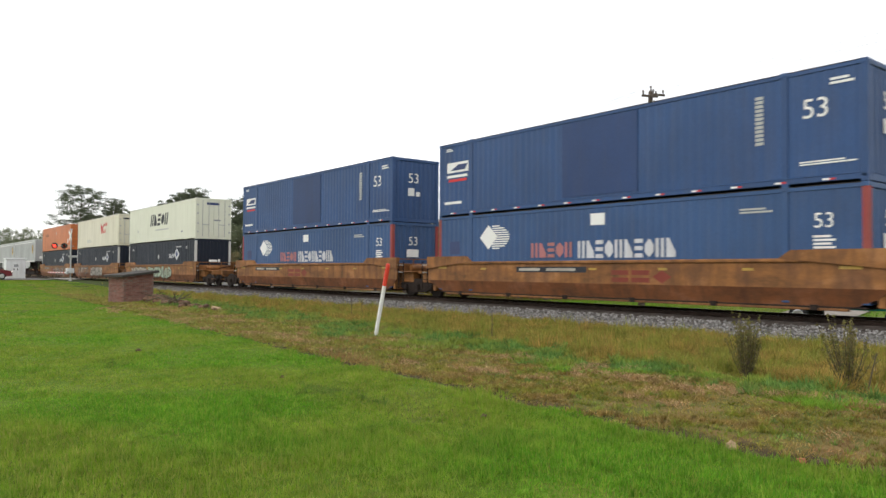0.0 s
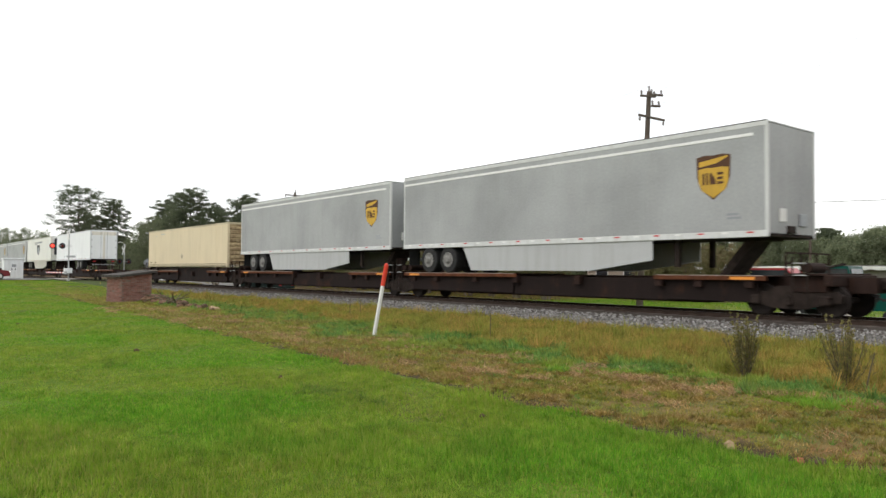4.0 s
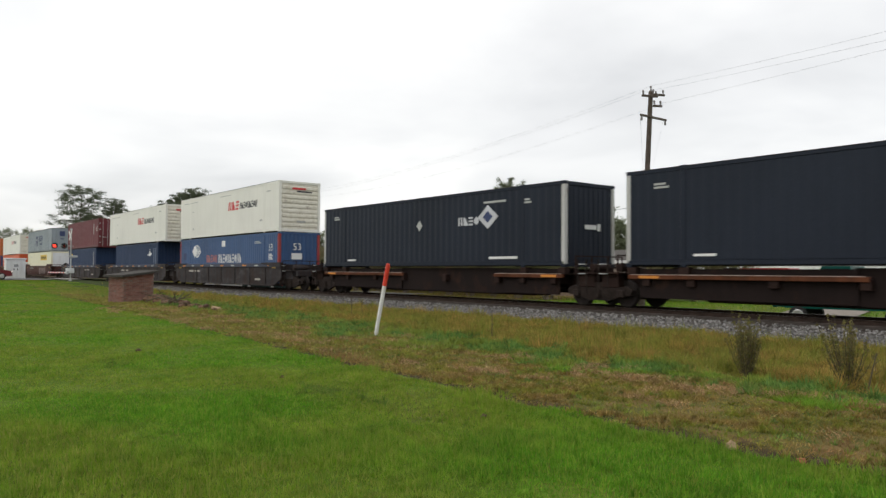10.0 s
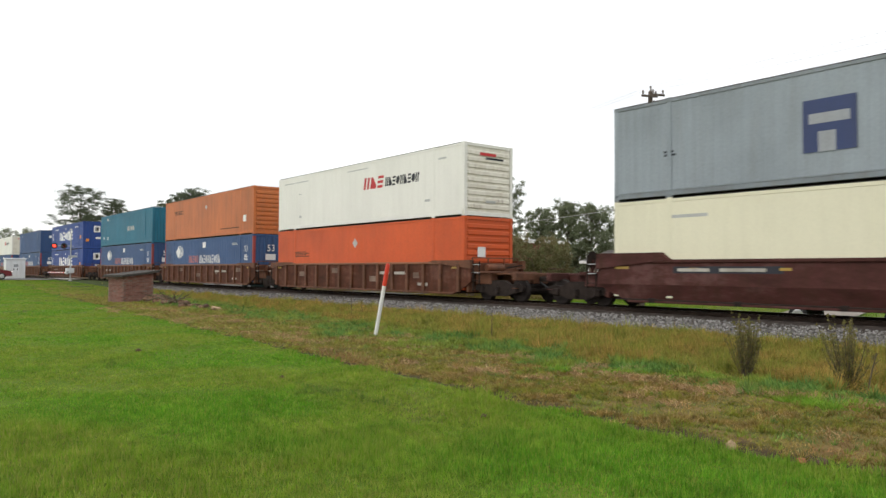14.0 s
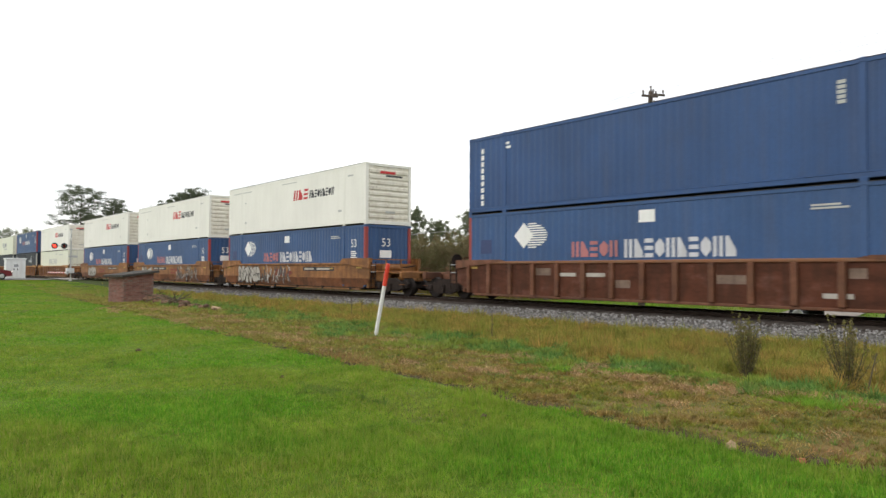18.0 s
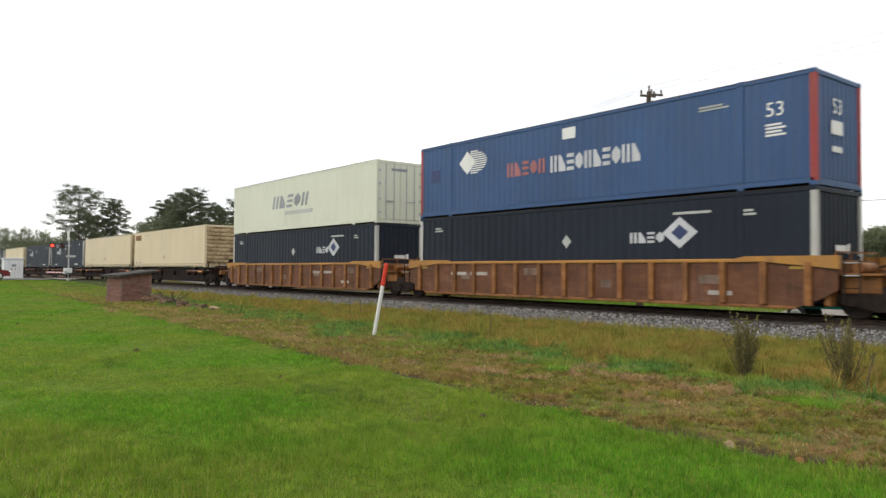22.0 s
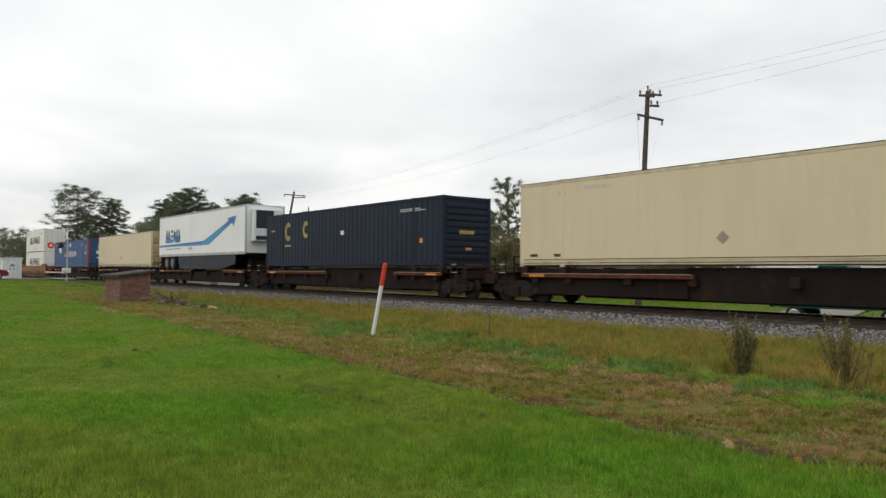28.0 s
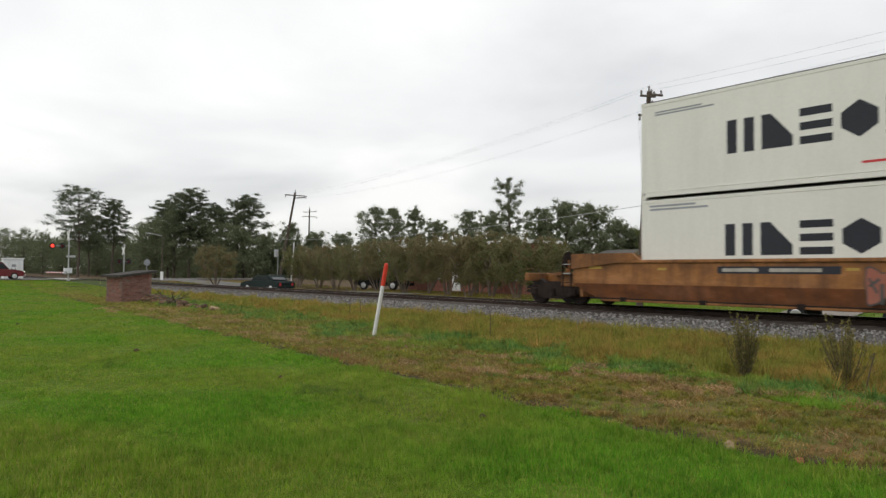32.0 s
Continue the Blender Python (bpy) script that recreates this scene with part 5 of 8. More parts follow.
def building(name, label, x, y, length, deep, wall, material, openings, rz=0, pitch=0.0):
    t = thing(name, label, "building", at=pose(x, y, 0, 0, 0, rz))
    part("wall", Mesh().box(-length / 2, length / 2, 0, deep, -0.1, wall, 0.01), material, t)
    part("fascia", Mesh().box(-length / 2 - 0.5, length / 2 + 0.5, -0.6, -0.52, wall - 0.02, wall + 0.2, 0.01), FASCIA, t, "white roof edge board")
    part("fascia", Mesh().box(length / 2 + 0.5, length / 2 + 0.58, -0.6, deep + 0.5, wall - 0.02, wall + 0.2, 0.01), FASCIA, t, "white roof edge board")
    r = Mesh()
    e, h = 0.5, wall + 0.16
    r.add([(-length / 2 - e, -0.55, h), (length / 2 + e, -0.55, h), (length / 2 + e, deep + e, h), (-length / 2 - e, deep + e, h),
           (-length / 2 - e, deep / 2, h + pitch + 0.06), (length / 2 + e, deep / 2, h + pitch + 0.06)],
          [(0, 1, 5, 4), (2, 3, 4, 5), (0, 4, 3), (1, 2, 5), (0, 3, 2, 1)])
    part("roof", r, ROOF, t)
    for kind, u, w, z0, z1 in openings:
        o = part(kind, Mesh().box(u - w / 2, u + w / 2, -0.03, 0.05, z0, z1, 0.01), FASCIA, t, "white framed")
        part("pane", Mesh().box(u - w / 2 + 0.08, u + w / 2 - 0.08, -0.045, -0.031, z0 + 0.08, z1 - 0.08), GLASS if kind == "window" else WHITE, o)


building("brick_building", "long low red brick building with a white roof edge", -42.2, 35.2, 14.4, 2.2, 3.45, BRICK,
         [("window", -6, 1.4, 0.9, 2.3), ("window", -3, 1.4, 0.9, 2.3), ("door", -0.5, 1.0, 0.05, 2.1), ("window", 2.5, 1.4, 0.9, 2.3), ("window", 6, 1.4, 0.9, 2.3)], 0)
building("house", "low house with a grey shingle roof and white trim", -35.2, 44.5, 5.5, 6, 2.2, plain("tan_siding", (0.3, 0.25, 0.2), 0.9, var=0.2), [("window", -1.3, 1.2, 0.8, 1.8), ("window", 1.3, 1.2, 0.8, 1.8)], 0, 0.9)
building("carport", "long weathered flat-roofed shed behind trees", -24.0, 46.0, 12, 5, 1.75, plain("weathered_siding", (0.2, 0.19, 0.17), 0.8, var=0.1), [("window", -3, 1.0, 0.7, 1.4)], -18, 0.05)


# ---- the train: containers ----
def marks(t, y, rows, x_off, base_name="marking"):
    """Painted shapes on the side that lies at y (negative) of a thing, x from its rear end, z from its base."""
    y_face = y
    for row in rows:
        kind, x0, x1, z0, z1, m = row[:6]
        y = y_face
        if isinstance(m, tuple):         # laid over another mark
            m, y = m[0], y_face - 0.005 * m[1]
        x0, x1 = x0 + x_off, x1 + x_off
        if kind == "bar":
            part("painted_panel", Mesh().box(x0, x1, y - 0.004, y, z0, z1), m, t)
        elif kind == "word":           # a row of plain shapes in place of a brand's letters
            n, slant = row[6], (row[7] if len(row) > 7 else 0.0)
            me = Mesh()
            p = (x1 - x0) / n
            h = z1 - z0
            for k in range(n):
                a, w = x0 + p * k, p * 0.84
                if h < 0.3:
                    bits = [[(0, 0), (1, 0), (1, 1), (0, 1)]]
                elif k % 4 == 0:          # two uprights
                    bits = [[(0.02, 0), (0.36, 0), (0.36, 1), (0.02, 1)], [(0.6, 0), (0.94, 0), (0.94, 1), (0.6, 1)]]
                elif k % 4 == 1:          # a wedge
                    bits = [[(0.0, 0), (0.98, 0), (0.98, 0.3), (0.3, 1), (0.0, 1)]]
                elif k % 4 == 2:          # three bars
                    bits = [[(0, z), (0.95, z), (0.95, z + 0.22), (0, z + 0.22)] for z in (0, 0.39, 0.78)]
                else:                     # a lozenge
                    bits = [[(0.5, 0), (1, 0.3), (1, 0.7), (0.5, 1), (0, 0.7), (0, 0.3)]]
                for o in bits:
                    me.slab([(a + u * w + slant * v, z0 + v * h) for u, v in o], y - 0.004, y)
            tagged(part("painted_wordmark", me, m, t), kind="stuff")
        elif kind == "line":           # small print as thin bars
            me = Mesh()
            n = row[6]
            p = (z1 - z0) / n
            for k in range(n):
                me.box(x0, x1 - (0.2 * (x1 - x0) if k % 2 else 0), y - 0.004, y, z0 + p * k, z0 + p * (k + 0.6))
            part("small_print", me, m, t)
        elif kind == "column":
            me = Mesh()
            n = row[6]
            p = (z1 - z0) / n
            for k in range(n):
                me.box(x0, x1, y - 0.004, y, z0 + p * k, z0 + p * (k + 0.72))
            part("upright_print", me, m, t)
        elif kind == "diamond":
            cx, cz, w, h = (x0 + x1) / 2, (z0 + z1) / 2, (x1 - x0) / 2, (z1 - z0) / 2
            part("painted_diamond", Mesh().slab([(cx - w, cz), (cx, cz - h), (cx + w, cz), (cx, cz + h)], y - 0.004, y), m, t)
        elif kind == "disc":
            cx, cz, w, h = (x0 + x1) / 2, (z0 + z1) / 2, (x1 - x0) / 2, (z1 - z0) / 2
            part("painted_disc", Mesh().slab([(cx + w * math.cos(a), cz + h * math.sin(a)) for a in [k * math.pi / 12 for k in range(24)]], y - 0.004, y), m, t)
        elif kind == "shield":
            cx, w = (x0 + x1) / 2, (x1 - x0) / 2
            h = z1 - z0
            o = row[6] if len(row) > 6 else 0.0
            pts = [(cx - w, z1 - 0.04 * h), (cx - w * 0.5, z1), (cx, z1 - 0.02 * h), (cx + w * 0.5, z1), (cx + w, z1 - 0.04 * h), (cx + w * 0.97, z0 + h * 0.5), (cx + w * 0.75, z0 + h * 0.25), (cx, z0), (cx - w * 0.75, z0 + h * 0.25), (cx - w * 0.97, z0 + h * 0.5)]
            part("painted_shield", Mesh().slab(pts, y - 0.004 - o, y - o), m, t)
        elif kind == "arc":            # a worn open ring
            cx, cz, w, h = (x0 + x1) / 2, (z0 + z1) / 2, (x1 - x0) / 2, (z1 - z0) / 2
            turn = [radians(50 + k * 26) for k in range(11)]
            rim = [(cx + w * math.cos(a), cz + h * math.sin(a)) for a in turn] + [(cx + 0.52 * w * math.cos(a), cz + 0.52 * h * math.sin(a)) for a in reversed(turn)]
            me = Mesh().slab(rim, y - 0.004, y)
            part("painted_arc", me, m, t)
        elif kind == "poly":
            part("painted_stripe", Mesh().slab([(a + x_off, b) for a, b in row[6]], y - 0.004, y), m, t)
        elif kind == "text":
            letters(row[6], z1 - z0, m, t, pose((x0 + x1) / 2, y - 0.005, (z0 + z1) / 2, 90, 0, 0), "size_number")


def end_marks(t, x, rows):
    for kind, y0, y1, z0, z1, m, *more in rows:
        if kind == "text":
            letters(more[0], z1 - z0, m, t, pose(x + 0.005, (y0 + y1) / 2, (z0 + z1) / 2, 90, 0, 90), "size_number")
        else:
            part("painted_panel", Mesh().box(x, x + 0.004, y0, y1, z0, z1), m, t)


def corrugated(L, H, y, out, wave, depth):
    """A pressed steel side; out is -1 or 1, the way it faces."""
    n = int(L / wave)
    p = L / n
    xs, ys = [], []
    for k in range(n):
        a = -L / 2 + k * p
        for f, d in ((0, 0), (0.32, 0), (0.5, 1), (0.82, 1)):
            xs.append(a + f * p)
            ys.append(y - out * depth * d)
    xs.append(L / 2)
    ys.append(y)
    v = [(a, b, z) for z in (0.14, H - 0.1) for a, b in zip(xs, ys)]
    m = len(xs)
    return Mesh().add(v, [(k, k + 1, m + k + 1, m + k) for k in range(m - 1)])


def seamed(L, z0, z1, y, out, pitch):
    """A flat sheet side with narrow sunken joints between its panels."""
    n = int(L / pitch)
    p = L / n
    xs, ys = [-L / 2], [y]
    for k in range(1, n):
        x = -L / 2 + k * p
        xs += [x - 0.008, x - 0.004, x + 0.004, x + 0.008]
        ys += [y, y - out * 0.004, y - out * 0.004, y]
    xs.append(L / 2)
    ys.append(y)
    m = len(xs)
    return Mesh().add([(a, b, z) for z in (z0, z1) for a, b in zip(xs, ys)], [(k, k + 1, m + k + 1, m + k) for k in range(m - 1)])


def container(key, label, colour, L=16.154, W=2.591, H=2.896, side="smooth", end="ribs", post=None, rows=(), ends=(), rust=0.0, dirt=0.12, tape=False, rail=None, end_paint=None, groove=False, rear=None):
    P = paint(*colour, 0.45, dirt, rust)
    R = rail or P
    E = post or P
    N = end_paint or P
    t = thing("shipping_container", label, "shipping container", "containers on the train")
    hx, hy = L / 2, W / 2
    part("roof", Mesh().box(-hx + 0.03, hx - 0.03, -hy + 0.03, hy - 0.03, H - 0.07, H - 0.03, 0.01), P, t)
    part("floor", Mesh().box(-hx + 0.03, hx - 0.03, -hy + 0.04, hy - 0.04, 0.07, 0.16, 0.01), BOGIE, t, "dark underside")
    for s in (-1, 1):
        if side == "smooth":
            sh = seamed(L - 0.06, 0.12, H - 0.08, s * (hy - 0.01), s, 1.22)
        else:
            sh = corrugated(L - 0.2, H, s * (hy - 0.012), s, 0.36 if side == "wide" else 0.28, 0.013 if side == "wide" else 0.016)
        part("side_wall", sh, P, t)
        part("top_rail", Mesh().box(-hx + 0.05, hx - 0.05, min(s * (hy - 0.07), s * hy), max(s * (hy - 0.07), s * hy), H - 0.13, H - 0.025, 0.012), R, t)
        part("bottom_rail", Mesh().box(-hx + 0.05, hx - 0.05, min(s * (hy - 0.07), s * hy), max(s * (hy - 0.07), s * hy), 0.06, 0.2, 0.012), R, t)
        if s < 0:
            part("bottom_rail_ledge", Mesh().box(-hx + 0.2, hx - 0.2, min(s * (hy - 0.02), s * (hy + 0.004)), max(s * (hy - 0.02), s * (hy + 0.004)), 0.2, 0.235, 0.004), R, t)
        for e in (-1, 1):
            part("corner_post", Mesh().box(min(e * hx, e * (hx - 0.16)), max(e * hx, e * (hx - 0.16)), min(s * hy, s * (hy - 0.16)), max(s * hy, s * (hy - 0.16)), 0.1, H - 0.1, 0.015), E, t, "painted end post" if post else "")
            for z in (0.0, H - 0.12):
                part("corner_casting", Mesh().box(min(e * (hx + 0.004), e * (hx - 0.178)), max(e * (hx + 0.004), e * (hx - 0.178)), min(s * (hy + 0.004), s * (hy - 0.16)), max(s * (hy + 0.004), s * (hy - 0.16)), z, z + 0.12, 0.012), R, t)
            if L > 15 and s < 0:
                x = e * 6.1
                part("lifting_post", Mesh().box(x - 0.08, x + 0.08, min(s * (hy - 0.04), s * (hy + 0.003)), max(s * (hy - 0.04), s * (hy + 0.003)), 0.2, H - 0.1, 0.01), P, t)
                part("lifting_casting", Mesh().box(x - 0.1, x + 0.1, min(s * (hy - 0.06), s * (hy + 0.008)), max(s * (hy - 0.06), s * (hy + 0.008)), H - 0.1, H + 0.012, 0.01), R, t)
                part("lifting_casting", Mesh().box(x - 0.1, x + 0.1, min(s * (hy - 0.06), s * (hy + 0.008)), max(s * (hy - 0.06), s * (hy + 0.008)), -0.004, 0.1, 0.01), R, t)
    if rear:
        part("rear_edge", Mesh().box(-hx - 0.006, -hx + 0.09, -hy - 0.007, -hy + 0.05, 0.13, H - 0.13, 0.004), rear, t, "black painted rear edge")
    part("roof_seam", Mesh().box(-hx + 0.06, hx - 0.06, -hy - 0.003, -hy + 0.06, H - 0.024, H - 0.006, 0.003), SEAM, t, "dark grimy roof seam")
    # dark strips stand in for shaded grooves in the bottom rail
    if groove:
        for z in (0.115, 0.237):
            part("rail_groove", Mesh().box(-hx + 0.2, hx - 0.2, -hy - 0.006, -hy, z, z + 0.022), BROWNM, t, "dark strip for the shade in a groove along the rail")
    for e in (-1, 1):
        x0, x1 = sorted((e * (hx - 0.12), e * (hx - 0.045)))
        part("end_wall", Mesh().box(x0, x1, -hy + 0.1, hy - 0.1, 0.08, H - 0.06, 0.005), N, t)
        part("end_sill", Mesh().box(*sorted((e * hx, e * (hx - 0.1))), -hy + 0.16, hy - 0.16, 0.02, 0.18, 0.01), R, t)
        part("end_header", Mesh().box(*sorted((e * hx, e * (hx - 0.1))), -hy + 0.16, hy - 0.16, H - 0.14, H - 0.01, 0.01), R, t)
    if end == "ribs":
        m = Mesh().box(hx - 0.1, hx + 0.002, -hy + 0.17, hy - 0.17, 0, 0.19, 0.03).make("end_rib")
        for k in range(9):
            part("end_rib", m, N, t, at=pose(0, 0, 0.3 + k * 0.265))
    elif end == "cor":
        m = Mesh().box(hx - 0.1, hx - 0.02, -0.08, 0.08, 0.18, H - 0.14, 0.03).make("end_rib")
        for k in range(9):
            part("end_rib", m, P, t, at=pose(0, -1.0 + 0.25 * k, 0))
    elif end == "doors":
        for s in (-1, 1):
            d = part("door", Mesh().box(hx - 0.1, hx + 0.002, min(s * 0.01, s * (hy - 0.17)), max(s * 0.01, s * (hy - 0.17)), 0.2, H - 0.16, 0.01), P, t)
            for y in (0.35, 0.8):
                part("lock_rod", Mesh().tube((hx + 0.03, s * y, 0.16), (hx + 0.03, s * y, H - 0.12), 0.018, n=8), GALV, d)
            part("handle", Mesh().box(hx + 0.03, hx + 0.06, s * 0.6 - 0.25, s * 0.6 + 0.25, 1.0, 1.05, 0.008), GALV, d)
            for z in (0.5, 1.1, 1.8, 2.4):
                part("hinge", Mesh().box(hx, hx + 0.03, min(s * (hy - 0.22), s * (hy - 0.1)), max(s * (hy - 0.22), s * (hy - 0.1)), z - 0.05, z + 0.05, 0.006), GALV, d)
    elif end == "reefer":
        f = part("cooling_unit", Mesh().box(hx - 0.1, hx + 0.0, -hy + 0.2, hy - 0.2, 0.25, H - 0.2, 0.02), CABW, t, "white cooling unit")
        part("grille", Mesh().box(hx, hx + 0.01, -0.75, 0.75, 0.3, 0.85, 0.005), BLACKM, f, "dark grille")
        part("hatch", Mesh().box(hx, hx + 0.012, -0.9, -0.1, 1.3, 2.3, 0.01), CABW, f)
        part("hatch", Mesh().box(hx, hx + 0.012, 0.1, 0.9, 1.3, 2.3, 0.01), CABW, f)
    if tape:
        for k in range(13):
            x = -hx + 0.9 + k * (L - 1.8) / 12
            part("reflective_strip", Mesh().box(x - 0.15, x + 0.02, -hy - 0.004, -hy, 0.09, 0.14), WHITE, t)
            part("reflective_strip", Mesh().box(x + 0.02, x + 0.15, -hy - 0.004, -hy, 0.09, 0.14), REDM, t)
    marks(t, -hy + (0.0105 if side == "smooth" else 0.008), rows, -hx)
    end_marks(t, hx + 0.006, ends)
    return t


def striped_ball(x0, x1, z0, z1, m):
    rows = [("diamond", x0, x0 + (x1 - x0) * 0.6, z0, z1, m)]
    n = 11
    for k in range(n):
        zz = z0 + (z1 - z0) * (k + 0.15) / n
        w = math.sqrt(max(0.03, 1 - ((k + 0.5) / n * 2 - 1) ** 2))
        rows.append(("bar", x0 + (x1 - x0) * 0.42, x0 + (x1 - x0) * (0.45 + 0.55 * w), zz, zz + (z1 - z0) / n * 0.55, m))
    return rows


SEAM = plain("roof_seam_grime", (0.05, 0.045, 0.04), 0.8, var=0.5, scale=3)
PALE_MARK = paint("faded_grey_marking", (0.45, 0.46, 0.44), 0.5, 0.2)
FADED = paint("faded_blue_patch", (0.015, 0.044, 0.138), 0.5, 0.1)
OLD_RED, OLD_WHITE = paint("bleached_red_marking", (0.42, 0.16, 0.16), 0.6, 0.35), paint("bleached_white_marking", (0.56, 0.57, 0.6), 0.6, 0.3)
FAINT_BLUE = paint("faint_blue_print", (0.12, 0.16, 0.24), 0.5, 0.3)
PALE_POST = paint("pale_grey_post", (0.5, 0.5, 0.48), 0.5, 0.4, 0.15)
RED_POST = paint("red_end_post", (0.32, 0.04, 0.04), 0.5, 0.45)
WHITE_END = paint("grubby_white_end", (0.74, 0.71, 0.62), 0.6, 0.35, 0.12, (0.4, 0.33, 0.22))
CREAM_END = paint("rusty_cream", (0.5, 0.385, 0.22), 0.7, 0.6, 0.5, (0.14, 0.075, 0.035))
BLUE_C, NAVY_C = ("royal_blue_paint", (0.022, 0.068, 0.19)), ("dark_navy_paint", (0.017, 0.022, 0.034))
NAVY_B = ("blue_navy_paint", (0.015, 0.021, 0.036))
PACER_C = ("mid_blue_paint", (0.03, 0.08, 0.2))
WHITE_C, TAN_C = ("off_white_paint", (0.77, 0.76, 0.70)), ("tan_cream_paint", (0.655, 0.55, 0.365))
PACER_ROWS = striped_ball(2.5, 4.1, 1.55, 2.45, WHITE) + [
    ("word", 5.2, 7.15, 1.22, 1.72, OLD_RED, 5), ("word", 7.32, 11.05, 1.18, 1.74, OLD_WHITE, 10), ("bar", 7.86, 8.43, 2.23, 2.6, WHITE), ("line", 12.95, 13.85, 2.3, 2.46, PALE_MARK, 2),
    ("text", 14.85, 15.4, 1.82, 2.2, WHITE, "53"), ("line", 14.87, 15.4, 1.34, 1.7, WHITE, 4), ("bar", 0.7, 1.3, 1.4, 1.9, NAVYM)]
PACER_ENDS = [("text", -0.45, 0.15, 1.85, 2.25, WHITE, "53"), ("bar", -0.5, 0.15, 1.35, 1.7, WHITE), ("bar", -0.45, 0.1, 0.9, 1.05, WHITE)]
BLUE_ROWS = [("line", 0.45, 0.85, 2.58, 2.72, WHITE, 2), ("bar", 0.5, 1.8, 1.72, 2.12, WHITE), ("poly", 0, 0, 0, 0, (NAVYM, 1), [(0.7, 1.8), (1.6, 1.8), (1.75, 2.02), (1.2, 2.02)]),
             ("bar", 0.6, 1.7, 1.36, 1.46, REDM), ("bar", 0.5, 1.75, 1.52, 1.62, WHITE), ("bar", 6.64, 9.67, 0.3, 2.74, FADED), ("text", 14.6, 15.3, 1.62, 2.12, WHITE, "53"),
             ("column", 13.4, 13.62, 1.15, 2.45, PALE_MARK, 12), ("line", 14.55, 15.9, 0.5, 0.62, WHITE, 2), ("line", 15.3, 15.85, 2.4, 2.6, WHITE, 2), ("bar", 0.35, 1.4, 0.48, 0.58, WHITE)]
BLUE_ENDS = [("text", -0.5, 0.2, 1.75, 2.2, WHITE, "53"), ("bar", -0.45, -0.1, 1.2, 1.55, WHITE), ("bar", 0.0, 0.2, 1.2, 1.4, WHITE)]
UMAX_ROWS = [("word", 10.6, 11.85, 1.6, 1.92, OLD_WHITE, 4), ("diamond", 11.75, 12.9, 1.42, 2.32, OLD_WHITE), ("diamond", 12.05, 12.6, 1.65, 2.1, (NAVYM, 1)), ("line", 12.1, 13.3, 2.38, 2.5, PALE_MARK, 1),
             ("diamond", 7.85, 8.25, 1.5, 1.95, PALE_MARK), ("line", 2.3, 3.0, 0.3, 0.42, WHITE, 1), ("line", 12.4, 13.9, 0.3, 0.45, WHITE, 1), ("line", 14.2, 14.6, 2.25, 2.45, PALE_MARK, 2), ("line", 1.0, 1.5, 2.3, 2.5, PALE_MARK, 2)]
UMAX_BACK = [("word", 3.2, 4.5, 1.55, 1.88, OLD_WHITE, 4), ("diamond", 4.4, 5.5, 1.38, 2.25, OLD_WHITE), ("diamond", 4.7, 5.2, 1.6, 2.05, (NAVYM, 1)), ("line", 3.0, 4.2, 2.32, 2.44, PALE_MARK, 1),
             ("diamond", 7.7, 8.1, 1.85, 2.3, PALE_MARK), ("line", 2.3, 3.4, 0.3, 0.42, WHITE, 1), ("line", 12.2, 13.8, 0.3, 0.45, WHITE, 1), ("line", 14.2, 14.7, 2.35, 2.6, PALE_MARK, 2), ("line", 1.6, 1.9, 2.35, 2.55, PALE_MARK, 2)]
XPO_ROWS = [("word", 8.83, 10.55, 1.58, 2.12, REDM, 3, 0.1), ("word", 10.62, 13.2, 1.6, 2.0, BLACKM, 9, 0.05), ("line", 0.7, 3.4, 2.5, 2.58, PALE_MARK, 1), ("line", 7.4, 9.2, 2.55, 2.62, PALE_MARK, 1),
            ("bar", 2.4, 2.65, 1.85, 1.9, PALE_MARK), ("bar", 2.45, 2.7, 0.62, 0.74, PALE_MARK), ("bar", 13.6, 13.95, 0.7, 0.8, PALE_MARK), ("bar", 14.5, 15.0, 2.35, 2.42, PALE_MARK)]
XPO_ENDS = [("bar", -0.5, 0.35, 2.42, 2.54, REDM), ("bar", -0.2, 0.75, 2.28, 2.36, BLACKM), ("bar", -0.2, 0.35, 0.55, 0.65, PALE_MARK)]
FADED_TAN = paint("faded_tan_marking", (0.36, 0.31, 0.22), 0.6, 0.3)
TAN_ROWS = [("line", 2.9, 4.0, 2.5, 2.62, PALE_MARK, 2), ("diamond", 7.55, 7.95, 0.6, 0.98, FADED_TAN), ("line", 1.8, 2.1, 2.4, 2.55, PALE_MARK, 1), ("bar", 0.5, 0.85, 0.34, 0.44, BROWNM), ("bar", 1.6, 1.95, 0.34, 0.44, BROWNM)]

